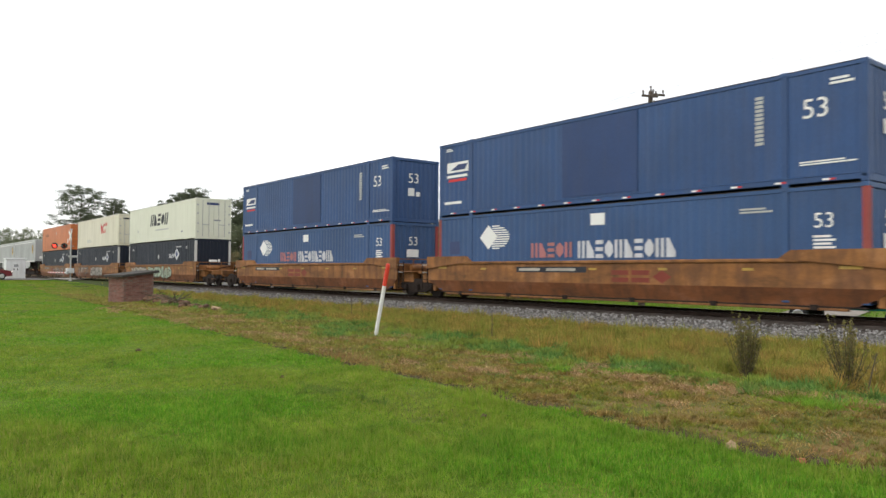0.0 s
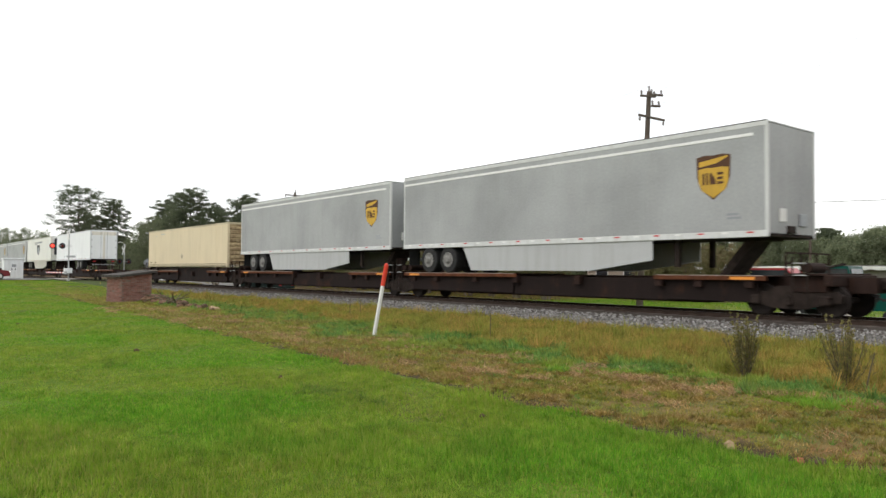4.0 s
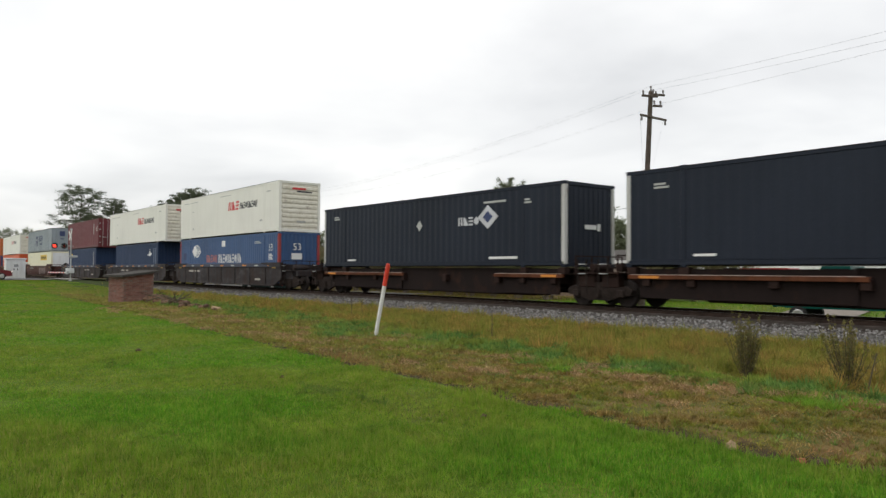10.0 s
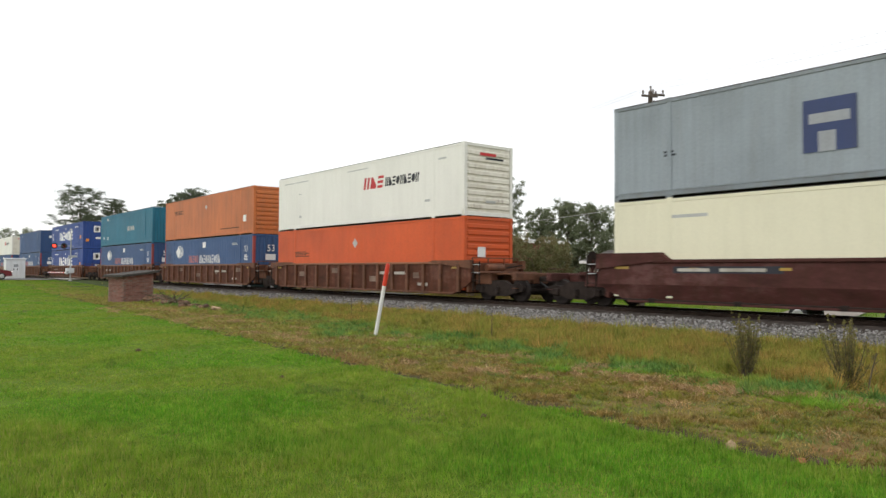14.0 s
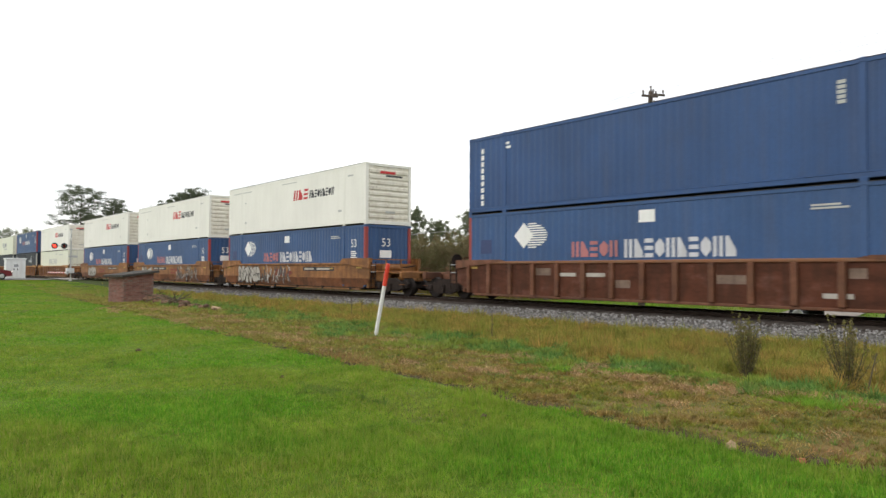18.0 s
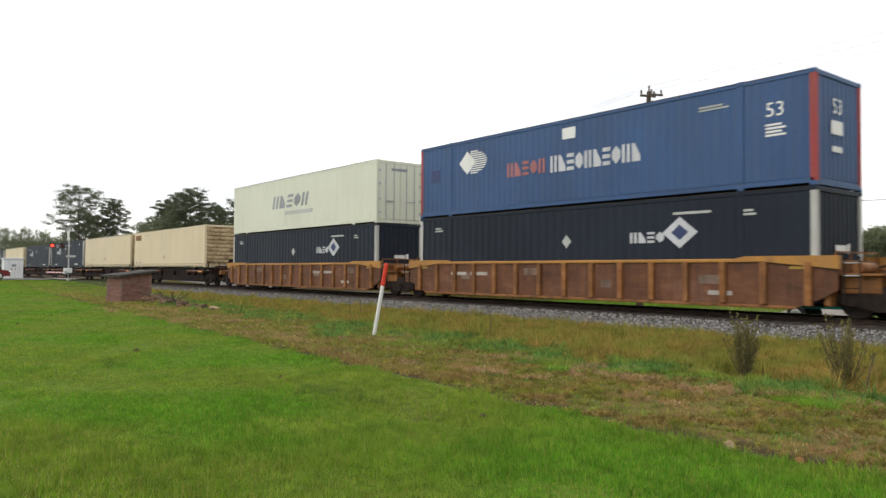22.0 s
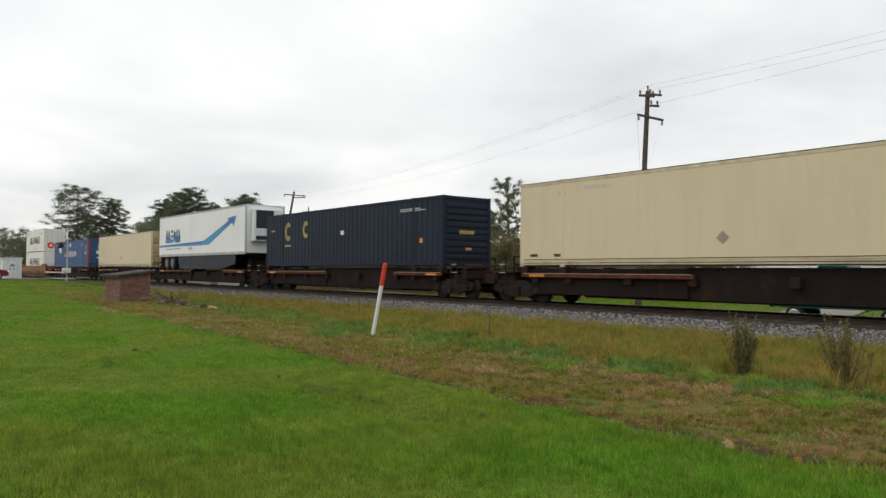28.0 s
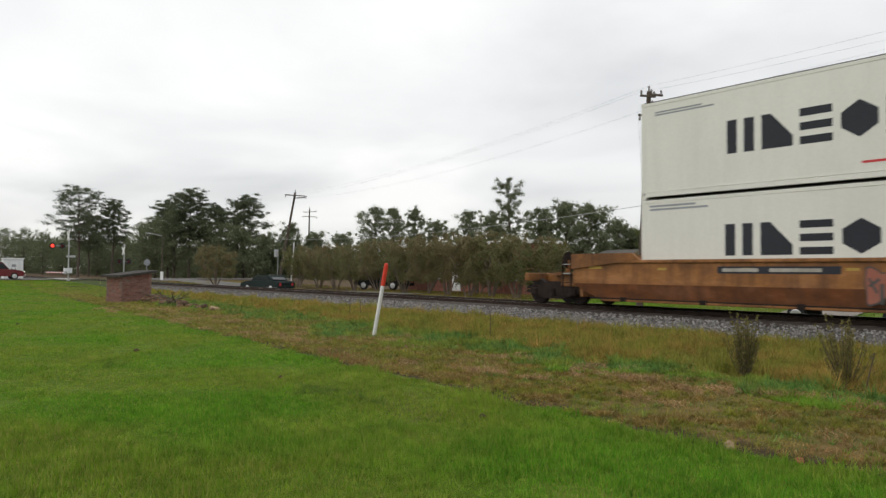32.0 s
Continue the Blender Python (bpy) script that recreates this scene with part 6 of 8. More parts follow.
KINDS = {
    "blue": lambda: container("blue", "dark blue corrugated container with white size numbers", BLUE_C, side="cor", end="cor", rows=BLUE_ROWS, ends=BLUE_ENDS, tape=True),
    "blue24": lambda: container("blue24", "plain blue corrugated container with faint white print", BLUE_C, side="cor", end="cor", rows=[("column", 0.7, 0.85, 0.3, 2.5, WHITE, 9), ("line", 1.9, 2.3, 2.3, 2.6, WHITE, 2), ("column", 13.6, 13.8, 1.9, 2.5, PALE_MARK, 5)],
                                ends=[("bar", -0.3, 0.2, 1.9, 2.2, WHITE), ("bar", 0.8, 0.9, 0.6, 2.2, PALE_MARK)]),
    "pacer": lambda: container("pacer", "mid-blue container with red end posts and white lettering blocks", PACER_C, side="cor", end="cor", post=RED_POST, rows=PACER_ROWS, ends=PACER_ENDS),
    "swift": lambda: container("swift", "off-white container with slanted charcoal lettering blocks", ("greenish_white_paint", (0.66, 0.67, 0.55)), end="doors", dirt=0.06, rows=[("word", 5.8, 10.2, 1.3, 2.2, BLACKM, 5, 0.25), ("line", 7.2, 10.4, 0.9, 1.06, PALE_MARK, 1), ("bar", 2.4, 2.6, 0.9, 1.1, GREYM), ("bar", 13.2, 13.5, 0.55, 0.68, GREYM)],
                               ends=[("bar", -0.5, 0.4, 2.42, 2.6, NAVYM), ("bar", 0.0, 0.5, 1.3, 1.4, GREYM)]),
    "swift_b": lambda: container("swift_b", "pale container with faded grey lettering blocks", ("greenish_white_paint", (0.66, 0.67, 0.55)), end="doors", rows=[("word", 5.4, 9.7, 1.25, 1.95, GREYM, 5, 0.2), ("word", 7.0, 10.2, 0.85, 1.05, PALE_MARK, 12)], rust=0.12, dirt=0.4,
                                 ends=[("bar", -0.5, 0.4, 2.42, 2.55, GREYM)]),
    "swift_low": lambda: container("swift_low", "pale cream container with faint grey lettering blocks", ("greenish_white_paint", (0.66, 0.67, 0.55)), end="doors", rows=[("word", 5.5, 10.2, 1.28, 1.95, PALE_MARK, 5, 0.2), ("line", 11.5, 13.4, 2.35, 2.5, PALE_MARK, 1), ("bar", 9.6, 10.0, 2.4, 2.6, PALE_MARK)]),
    "umax": lambda: container("umax", "dark navy container with pale end posts and a white diamond", NAVY_C, side="wide", end="cor", post=PALE_POST, rows=UMAX_ROWS, ends=[("bar", -0.3, 0.3, 1.3, 1.45, WHITE), ("bar", 0.35, 0.5, 1.25, 1.5, WHITE)]),
    "umax_b": lambda: container("umax_b", "dark navy container with pale end posts and ribbed end", NAVY_B, side="wide", end="ribs", post=PALE_POST, rows=UMAX_BACK),
    "road": lambda: container("road", "stained off-white container with a red emblem", ("stained_white_paint", (0.64, 0.61, 0.48)), end="doors", dirt=0.16, rear=BLACKM, end_paint=CREAM_END, rows=[("poly", 0, 0, 0, 0, REDM, [(9.6, 2.3), (10.5, 1.9), (10.9, 2.35), (10.4, 1.3), (10.0, 1.3)]), ("word", 10.7, 12.1, 1.95, 2.3, REDM, 4, 0.08), ("word", 10.6, 11.6, 1.3, 1.65, REDM, 4, 0.08), ("line", 4.2, 6.2, 0.55, 0.85, PALE_MARK, 2)],
                              ends=[("bar", -0.9, 0.3, 2.4, 2.55, BLACKM)]),
    "orange": lambda: container("orange", "orange container with dark brown lettering bars", ("orange_paint", (0.52, 0.145, 0.035)), end="ribs", rows=[("line", 2.0, 3.9, 1.85, 2.15, BROWNM, 3), ("bar", 14.62, 15.05, 0.8, 1.2, WHITE), ("diamond", 8.2, 8.6, 1.9, 2.25, PALE_MARK), ("line", 11, 14, 0.45, 0.55, BROWNM, 1)], dirt=0.3),
    "orange_low": lambda: container("orange_low", "bright orange-red container with dark bars", ("red_orange_paint", (0.58, 0.085, 0.012)), end="ribs", rows=[("line", 2.0, 3.6, 1.45, 1.75, BROWNM, 4), ("diamond", 7.9, 8.35, 1.8, 2.25, PALE_MARK)], ends=[("bar", -0.6, -0.2, 1.3, 1.7, WHITE)]),
    "xpo": lambda: container("xpo", "clean white container with red and charcoal lettering blocks", WHITE_C, end="ribs", end_paint=WHITE_END, dirt=0.05, rows=XPO_ROWS, ends=XPO_ENDS),
    "tan": lambda: container("tan", "tan cream container with a rusty ribbed end", TAN_C, end="ribs", groove=True, dirt=0.08, rows=TAN_ROWS, end_paint=CREAM_END, rail=paint("cream_rail", (0.58, 0.50, 0.33), 0.5, 0.4, 0.1), post=None),
    "tan_rust": lambda: container("tan_rust", "tan cream container with a large rusty patch", TAN_C, end="ribs", groove=True, dirt=0.08, end_paint=CREAM_END, rows=TAN_ROWS + [("bar", 0.35, 1.85, 2.2, 2.62, paint("rusty_patch", (0.3, 0.15, 0.06), 0.8, 0.6, 0.5))]),
    "tote": lambda: container("tote", "grey container with a navy square emblem", ("silver_grey_paint", (0.27, 0.31, 0.34)), side="cor", end="cor", rows=[("bar", 5.83, 7.1, 0.8, 2.1, NAVYM), ("bar", 6.2, 6.62, 0.8, 1.3, (GREYM, 1)), ("bar", 5.98, 6.95, 1.5, 1.75, (GREYM, 1)), ("word", 7.8, 10.4, 1.4, 2.15, NAVYM, 4), ("word", 8.4, 10.3, 0.95, 1.18, NAVYM, 8), ("line", 1.8, 2.2, 1.2, 1.4, BLACKM, 2)],
                              ends=[("bar", -0.4, 0.2, 1.9, 2.5, NAVYM), ("bar", -0.3, 0.1, 1.5, 1.6, NAVYM)], rail=paint("grey_rail", (0.2, 0.23, 0.25), 0.5, 0.3)),
    "jb": lambda: container("jb", "pale cream container with a yellow name panel", ("pale_cream_paint", (0.72, 0.69, 0.52)), end="reefer", dirt=0.05, rows=[("bar", 9.3, 13.35, 1.82, 2.5, YELLOWM), ("line", 1.9, 3.2, 2.3, 2.45, PALE_MARK, 1)]),
    "teal": lambda: container("teal", "teal green corrugated container with white print", ("teal_paint", (0.008, 0.14, 0.22)), side="cor", end="cor", rows=[("line", 2.2, 2.9, 2.4, 2.65, PALE_MARK, 2), ("line", 0.9, 1.5, 0.7, 0.9, WHITE, 2), ("line", 2.4, 2.8, 0.6, 0.9, WHITE, 3), ("word", 9, 11.2, 1.2, 1.6, PALE_MARK, 6)]),
    "crow": lambda: container("crow", "royal blue container with large white lettering blocks", ("crowned_blue_paint", (0.014, 0.055, 0.245)), side="cor", end="cor", rows=[("word", 4.46, 11.5, 1.1, 2.05, WHITE, 7), ("line", 1.9, 4.0, 2.4, 2.55, WHITE, 1), ("column", 0.65, 0.95, 1.3, 2.1, WHITE, 4), ("bar", 14.72, 15.2, 1.1, 1.45, ORANGEM), ("line", 12.5, 14, 2.35, 2.5, WHITE, 2), ("bar", 7.7, 7.95, 2.3, 2.5, WHITE)],
                              ends=[("bar", -0.25, 0.4, 1.75, 2.45, WHITE), ("bar", -0.1, 0.25, 1.9, 2.3, NAVYM), ("bar", -0.05, 0.45, 1.05, 1.25, WHITE), ("bar", -1.0, -0.7, 0.75, 1.05, ORANGEM), ("column", 0.8, 0.9, 0.3, 2.3, PALE_MARK)]),
    "maroon": lambda: container("maroon", "maroon forty-five foot container with white upright print", ("maroon_paint", (0.125, 0.012, 0.02)), L=13.72, W=2.44, side="cor", end="doors", rows=[("column", 1.3, 1.65, 0.35, 2.5, WHITE, 10), ("text", 12.75, 13.4, 1.6, 2.1, WHITE, "45"), ("column", 11.7, 12.0, 1.4, 2.4, PALE_MARK, 8)], ends=[("text", -0.25, 0.45, 1.45, 1.95, WHITE, "45")]),
    "blue40": lambda: container("blue40", "dark blue forty foot container with small white print", ("deep_blue_paint", (0.022, 0.041, 0.092)), L=12.19, W=2.44, side="cor", end="cor", rows=[("poly", 0, 0, 0, 0, WHITE, [(9.3, 1.9), (9.9, 2.0), (10.1, 2.35), (10.3, 2.05), (10.7, 2.0), (10.2, 1.8)]), ("column", 11.0, 11.2, 0.9, 2.5, FAINT_BLUE, 9), ("column", 11.4, 11.7, 1.2, 2.5, FAINT_BLUE, 8)]),
    "blue40y": lambda: container("blue40y", "dark blue forty foot container with a yellow name bar", ("deep_blue_paint", (0.022, 0.041, 0.092)), L=12.19, W=2.44, side="cor", end="cor", rows=[("bar", 0.5, 1.95, 2.2, 2.38, YELLOWM), ("column", 11.0, 11.3, 0.9, 2.5, PALE_MARK, 9)]),
    "crowr": lambda: container("crowr", "white refrigerated container with black lettering blocks", ("reefer_white_paint", (0.74, 0.73, 0.67)), L=12.19, W=2.44, end="doors", dirt=0.05, rows=[("word", 2.77, 9.7, 1.05, 1.95, BLACKM, 7), ("line", 0.5, 2.4, 2.45, 2.6, GREYM, 2), ("bar", 10.4, 10.7, 1.5, 1.65, ORANGEM), ("bar", 10.4, 10.7, 1.1, 1.2, YELLOWM), ("line", 10.2, 11.3, 2.2, 2.45, GREYM, 2), ("bar", 6.2, 7.2, 0.42, 0.48, REDM)]),
    "crowr_low": lambda: container("crowr_low", "white refrigerated container with its cooling unit showing", ("reefer_white_paint", (0.74, 0.73, 0.67)), L=12.19, W=2.44, end="reefer", dirt=0.05, rows=[("word", 2.7, 9.8, 1.2, 2.05, BLACKM, 7), ("line", 0.3, 2.2, 2.55, 2.75, GREYM, 2), ("line", 10.4, 11.2, 1.9, 2.1, PALE_MARK, 2)]),
    "csx": lambda: container("csx", "dark slate blue container with worn yellow emblem shapes", ("slate_blue_paint", (0.015, 0.022, 0.038)), side="wide", end="ribs", rows=[("arc", 2.3, 3.05, 1.4, 2.42, WORN_YELLOW), ("arc", 4.35, 5.0, 1.5, 2.4, WORN_YELLOW), ("line", 2.3, 3.0, 1.1, 1.25, WORN_YELLOW, 1), ("bar", 8.2, 8.5, 1.55, 1.75, WHITE), ("line", 13.2, 15.0, 2.35, 2.5, PALE_MARK, 2), ("bar", 14.6, 14.8, 1.0, 1.2, ORANGEM), ("bar", 0.65, 1.0, 1.95, 2.05, WORN_YELLOW)],
                             ends=[("bar", -0.45, 0.35, 1.35, 1.5, WORN_YELLOW), ("bar", -0.1, 0.2, 0.7, 0.8, ORANGEM)]),
}


# ---- the train: road trailers ----
def trailer(key, label, colour, front="plain", rows=(), skirt=None, slats=False, slide=0.0, rail=None, roof_band=None):
    P = paint(*colour, 0.45, 0.05)
    t = thing("semi_trailer", label, "semi-trailer", "trailers on the train")
    L, W, z0, z1 = 16.15, 2.59, 1.02, 4.02
    hx, hy = L / 2, W / 2
    T = rail or GALV
    part("roof", Mesh().box(-hx + 0.02, hx - 0.02, -hy + 0.02, hy - 0.02, z1 - 0.03, z1 + 0.01, 0.01), CABW, t)
    part("floor", Mesh().box(-hx + 0.02, hx - 0.02, -hy + 0.03, hy - 0.03, z0, z0 + 0.1, 0.01), BOGIE, t)
    for s in (-1, 1):
        if slats:
            sh = Mesh()
            zs, ys = [], []
            for k in range(24):
                z = z0 + 0.18 + k * 0.113
                for f, d in ((0, 0.014), (0.012, 0.0), (0.1, 0.0), (0.112, 0.014)):
                    zs.append(z + f)
                    ys.append(s * (hy - 0.008 - d))
            m = len(zs)
            sh.add([(x, b, a) for x in (-hx + 0.05, hx - 0.05) for a, b in zip(zs, ys)], [(k, k + 1, m + k + 1, m + k) for k in range(m - 1)])
        else:
            sh = seamed(L - 0.08, z0 + 0.12, z1 - 0.05, s * (hy - 0.006), s, 1.22)
        part("side_wall", sh, P, t)
        part("top_rail", Mesh().box(-hx, hx, min(s * (hy - 0.06), s * hy), max(s * (hy - 0.06), s * hy), z1 - 0.13, z1, 0.012), T, t)
        part("bottom_rail", Mesh().box(-hx, hx, min(s * (hy - 0.06), s * hy), max(s * (hy - 0.06), s * hy), z0 - 0.02, z0 + 0.16, 0.012), T, t)
        if roof_band:
            part("roof_band", Mesh().box(-hx + 0.05, hx - 0.4, min(s * (hy - 0.02), s * (hy + 0.004)), max(s * (hy - 0.02), s * (hy + 0.004)), z1 - 0.36, z1 - 0.28, 0.004), roof_band, t)
        for e in (-1, 1):
            part("corner_post", Mesh().box(*sorted((e * hx, e * (hx - 0.1))), *sorted((s * hy, s * (hy - 0.1))), z0, z1, 0.02), T, t)
    for e in (-1, 1):
        part("end_wall", Mesh().box(*sorted((e * (hx - 0.02), e * (hx - 0.06))), -hy + 0.08, hy - 0.08, z0 + 0.05, z1 - 0.05, 0.01), P, t)
    part("roof_seam", Mesh().box(-hx + 0.02, hx - 0.02, -hy - 0.003, -hy + 0.05, z1 + 0.001, z1 + 0.022, 0.004), SEAM, t, "dark grimy roof edge")
    for k in range(22):
        x = -hx + 0.5 + k * (L - 1.0) / 21
        part("marker_strip", Mesh().box(x - 0.09, x + 0.09, -hy - 0.004, -hy, z0 + 0.09, z0 + 0.13), REDM if k % 2 else WHITE, t)
    flip = -1 if front == "doors" else 1        # doors towards the engine: the trailer rides backwards
    for ax in (-hx + 1.75 + slide, -hx + 3.0 + slide):
        for s in (-1, 1):
            wh = part("wheel", Mesh().lathe((flip * ax, s * 0.72, 0.52), (0, s, 0), [(0, 0.3), (0.02, 0.5), (0.06, 0.52), (0.48, 0.52), (0.52, 0.5), (0.54, 0.32)], 24), RUBBER, t)
            part("rim", Mesh().lathe((flip * ax, s * 1.262, 0.52), (0, s, 0), [(0.0, 0.3), (0.012, 0.29), (0.008, 0.25), (0.003, 0.2), (0.03, 0.12), (0.06, 0.1), (0.065, 0.02)], 20), RIM, wh, "pale steel wheel rim")
        part("axle", Mesh().tube((flip * ax, -0.9, 0.52), (flip * ax, 0.9, 0.52), 0.07, n=10), BOGIE, t)
    part("suspension", Mesh().box(*sorted((flip * (-hx + 0.9 + slide), flip * (-hx + 3.9 + slide))), -0.55, 0.55, 0.62, 1.0, 0.03), BOGIE, t)
    for s in (-1, 1):
        part("landing_leg", Mesh().box(*sorted((flip * (hx - 3.0), flip * (hx - 2.85))), s * 0.9 - 0.07, s * 0.9 + 0.07, 0.22, 1.02, 0.01), BOGIE, t)
        if flip > 0:
            for x in (-hx + 0.35,):
                part("mud_flap", Mesh().box(x - 0.01, x + 0.01, s * 0.95 - 0.28, s * 0.95 + 0.28, 0.3, 1.0), RUBBER, t)
    part("underride_bar", Mesh().box(*sorted((flip * (-hx + 0.05), flip * (-hx + 0.15))), -1.1, 1.1, 0.5, 0.62, 0.015), GALV, t)
    part("hitch_stand", Mesh().slab([(flip * (hx - 1.9), 0.0), (flip * (hx - 1.6), 0.0), (flip * (hx - 0.8), 0.98), (flip * (hx - 1.1), 0.98)], -0.45, 0.45), BOGIE, t, "dark hitch under the trailer's nose")
    part("hitch_plate", Mesh().box(*sorted((flip * (hx - 1.5), flip * (hx - 0.5))), -0.5, 0.5, 0.94, 1.02, 0.02), BOGIE, t)
    if skirt:
        for s in (-1, 1):
            part("side_skirt", Mesh().slab([(-hx + skirt[0], z0), (-hx + skirt[0] + skirt[2], 0.1), (-hx + skirt[1] - 2.4, 0.1), (-hx + skirt[1], 0.42), (-hx + skirt[1], z0)], s * 1.24 - 0.01, s * 1.24 + 0.01), skirt[3], t)
    if front == "reefer":
        u = part("cooling_unit", Mesh().box(hx, hx + 0.42, -0.95, 0.95, z0 + 0.75, z1 - 0.25, 0.06), skirt[4] if skirt and len(skirt) > 4 else CABW, t, "nose-mounted cooling unit")
        part("grille", Mesh().box(hx + 0.42, hx + 0.435, -0.8, 0.35, z0 + 1.55, z1 - 0.35, 0.01), BLACKM, u, "black grille")
        part("grille", Mesh().box(hx + 0.42, hx + 0.435, -0.8, 0.8, z0 + 0.85, z0 + 1.1, 0.01), BLACKM, u, "black lower grille")
        part("fuel_tank", Mesh().tube((hx - 4.5, -0.8, 0.75), (hx - 3.6, -0.8, 0.75), 0.25, n=16), BLACKM, t)
    elif front == "doors":
        for s in (-1, 1):
            d = part("door", Mesh().box(hx - 0.02, hx + 0.015, *sorted((s * 0.01, s * (hy - 0.1))), z0 + 0.1, z1 - 0.12, 0.01), P, t)
            part("door_edge", Mesh().box(hx + 0.012, hx + 0.022, *sorted((s * 0.015, s * 0.1)), z0 + 0.1, z1 - 0.12), WHITE_END, d, "grimy cream door edge")
            part("kick_plate", Mesh().box(hx + 0.012, hx + 0.02, *sorted((s * 0.12, s * (hy - 0.12))), z1 - 0.5, z1 - 0.14), WHITE_END, d, "stained upper door band")
            for y in (0.3,):
                part("lock_rod", Mesh().tube((hx + 0.04, s * y, z0 + 0.05), (hx + 0.04, s * y, z1 - 0.1), 0.018, n=8), GALV, d)
            for z in (1.6, 2.3, 3.0, 3.6):
                part("hinge", Mesh().box(hx + 0.01, hx + 0.04, *sorted((s * (hy - 0.2), s * (hy - 0.06))), z - 0.05, z + 0.05, 0.008), GALV, d)
        for s in (-0.9, 0.9):
            part("tail_light", Mesh().box(hx, hx + 0.03, s - 0.15, s + 0.15, 0.8, 0.9, 0.01), REDM, t)
    else:
        part("vent_box", Mesh().box(hx - 0.02, hx + 0.03, 0.35, 0.75, z0 + 0.3, z0 + 0.65, 0.02), GREYM, t)
        part("number_panel", Mesh().box(hx - 0.02, hx + 0.008, -0.7, -0.35, z0 + 0.4, z0 + 0.75), WHITE, t)
        part("air_line_box", Mesh().box(hx - 0.02, hx + 0.04, -0.3, 0.1, z0 + 0.1, z0 + 0.3, 0.01), BOGIE, t)
    marks(t, -hy + 0.0065, rows, -hx)
    return t


GREY_SKIRT, WHITE_SKIRT, DARK_SKIRT = paint("grey_skirt", (0.42, 0.43, 0.43), 0.5, 0.15), paint("white_skirt", (0.52, 0.5, 0.43), 0.5, 0.2), paint("dark_skirt", (0.04, 0.045, 0.055), 0.5, 0.2)
GOLDM = paint("gold_marking", (0.6, 0.36, 0.03), 0.5, 0.15)
AQUAM = paint("aqua_marking", (0.04, 0.3, 0.5), 0.4, 0.08)
RIM = plain("grimy_wheel_rim", (0.17, 0.165, 0.155), 0.6, 0.2, var=0.4, scale=9)
TRAILERS = {
    "ups": lambda: trailer("ups", "light grey road trailer with a brown and gold shield", ("trailer_grey", (0.34, 0.35, 0.35)), rows=[("shield", 14.084, 15.116, 2.05, 3.3, BROWNM), ("shield", 14.144, 15.056, 2.11, 2.95, (GOLDM, 1)), ("poly", 0, 0, 0, 0, (GOLDM, 1), [(14.170, 2.98), (14.686, 3.05), (15.030, 3.2), (15.030, 3.24), (14.170, 3.12)]), ("word", 14.273, 14.944, 2.48, 2.8, (BROWNM, 2), 3), ("line", 15.0, 15.4, 1.5, 1.7, GREYM, 2)],
                           skirt=(3.9, 12.6, 0.5, GREY_SKIRT), roof_band=WHITE, rail=paint("trailer_rail_light", (0.6, 0.61, 0.6), 0.45, 0.2)),
    "white_trailer": lambda: trailer("white_trailer", "plain white road trailer riding with its doors forward", ("trailer_white", (0.78, 0.8, 0.8)), front="doors", slide=2.35, rows=[("bar", 4.3, 4.6, 1.35, 1.6, GREYM), ("bar", 9.9, 10.1, 1.5, 1.6, GREYM), ("line", 0.4, 1.0, 1.25, 1.35, PALE_MARK, 1)], rail=paint("trailer_rail_white", (0.6, 0.62, 0.63), 0.4, 0.25)),
    "shield_reefer": lambda: trailer("shield_reefer", "white slatted refrigerated trailer with a dark shield", ("trailer_cream", (0.76, 0.76, 0.71)), front="reefer", slats=True, rows=[("shield", 7.0, 8.95, 1.8, 3.15, BLACKM), ("shield", 7.35, 8.6, 2.0, 2.85, (GREYM, 1)), ("line", 5.5, 6.8, 3.2, 3.55, BLACKM, 3), ("word", 7.0, 10.6, 3.35, 3.55, GREYM, 10)],
                                     skirt=(4.9, 13.2, 0.9, WHITE_SKIRT, BLACKM), rail=paint("cream_trailer_rail", (0.58, 0.57, 0.5), 0.5, 0.3)),
    "stripe_reefer": lambda: trailer("stripe_reefer", "white refrigerated trailer with a rising blue stripe", ("trailer_clean_white", (0.8, 0.81, 0.8)), front="reefer", rows=[("word", 1.5, 4.8, 2.05, 2.95, NAVYM, 6, 0.15), ("word", 1.6, 4.6, 2.0, 2.5, (SKYM, 1), 6, 0.1), ("poly", 0, 0, 0, 0, SKYM, [(0.1, 1.72), (0.1, 1.86), (9.3, 1.98), (13.6, 3.15), (13.3, 3.3), (14.75, 3.42), (14.4, 2.75), (14.1, 3.0), (10.3, 1.72), (9.0, 1.7)]), ("poly", 0, 0, 0, 0, (AQUAM, 1), [(0.1, 1.73), (0.1, 1.78), (9.1, 1.82), (12.6, 2.78), (13.3, 2.86), (10.2, 1.76), (9.0, 1.71)]), ("line", 1.6, 4.8, 1.52, 1.64, GREYM, 1), ("disc", 6.4, 6.7, 1.4, 1.65, GREYM), ("disc", 6.85, 7.15, 1.4, 1.65, GREYM)],
                                     skirt=(4.2, 14.6, 0.4, DARK_SKIRT)),
}


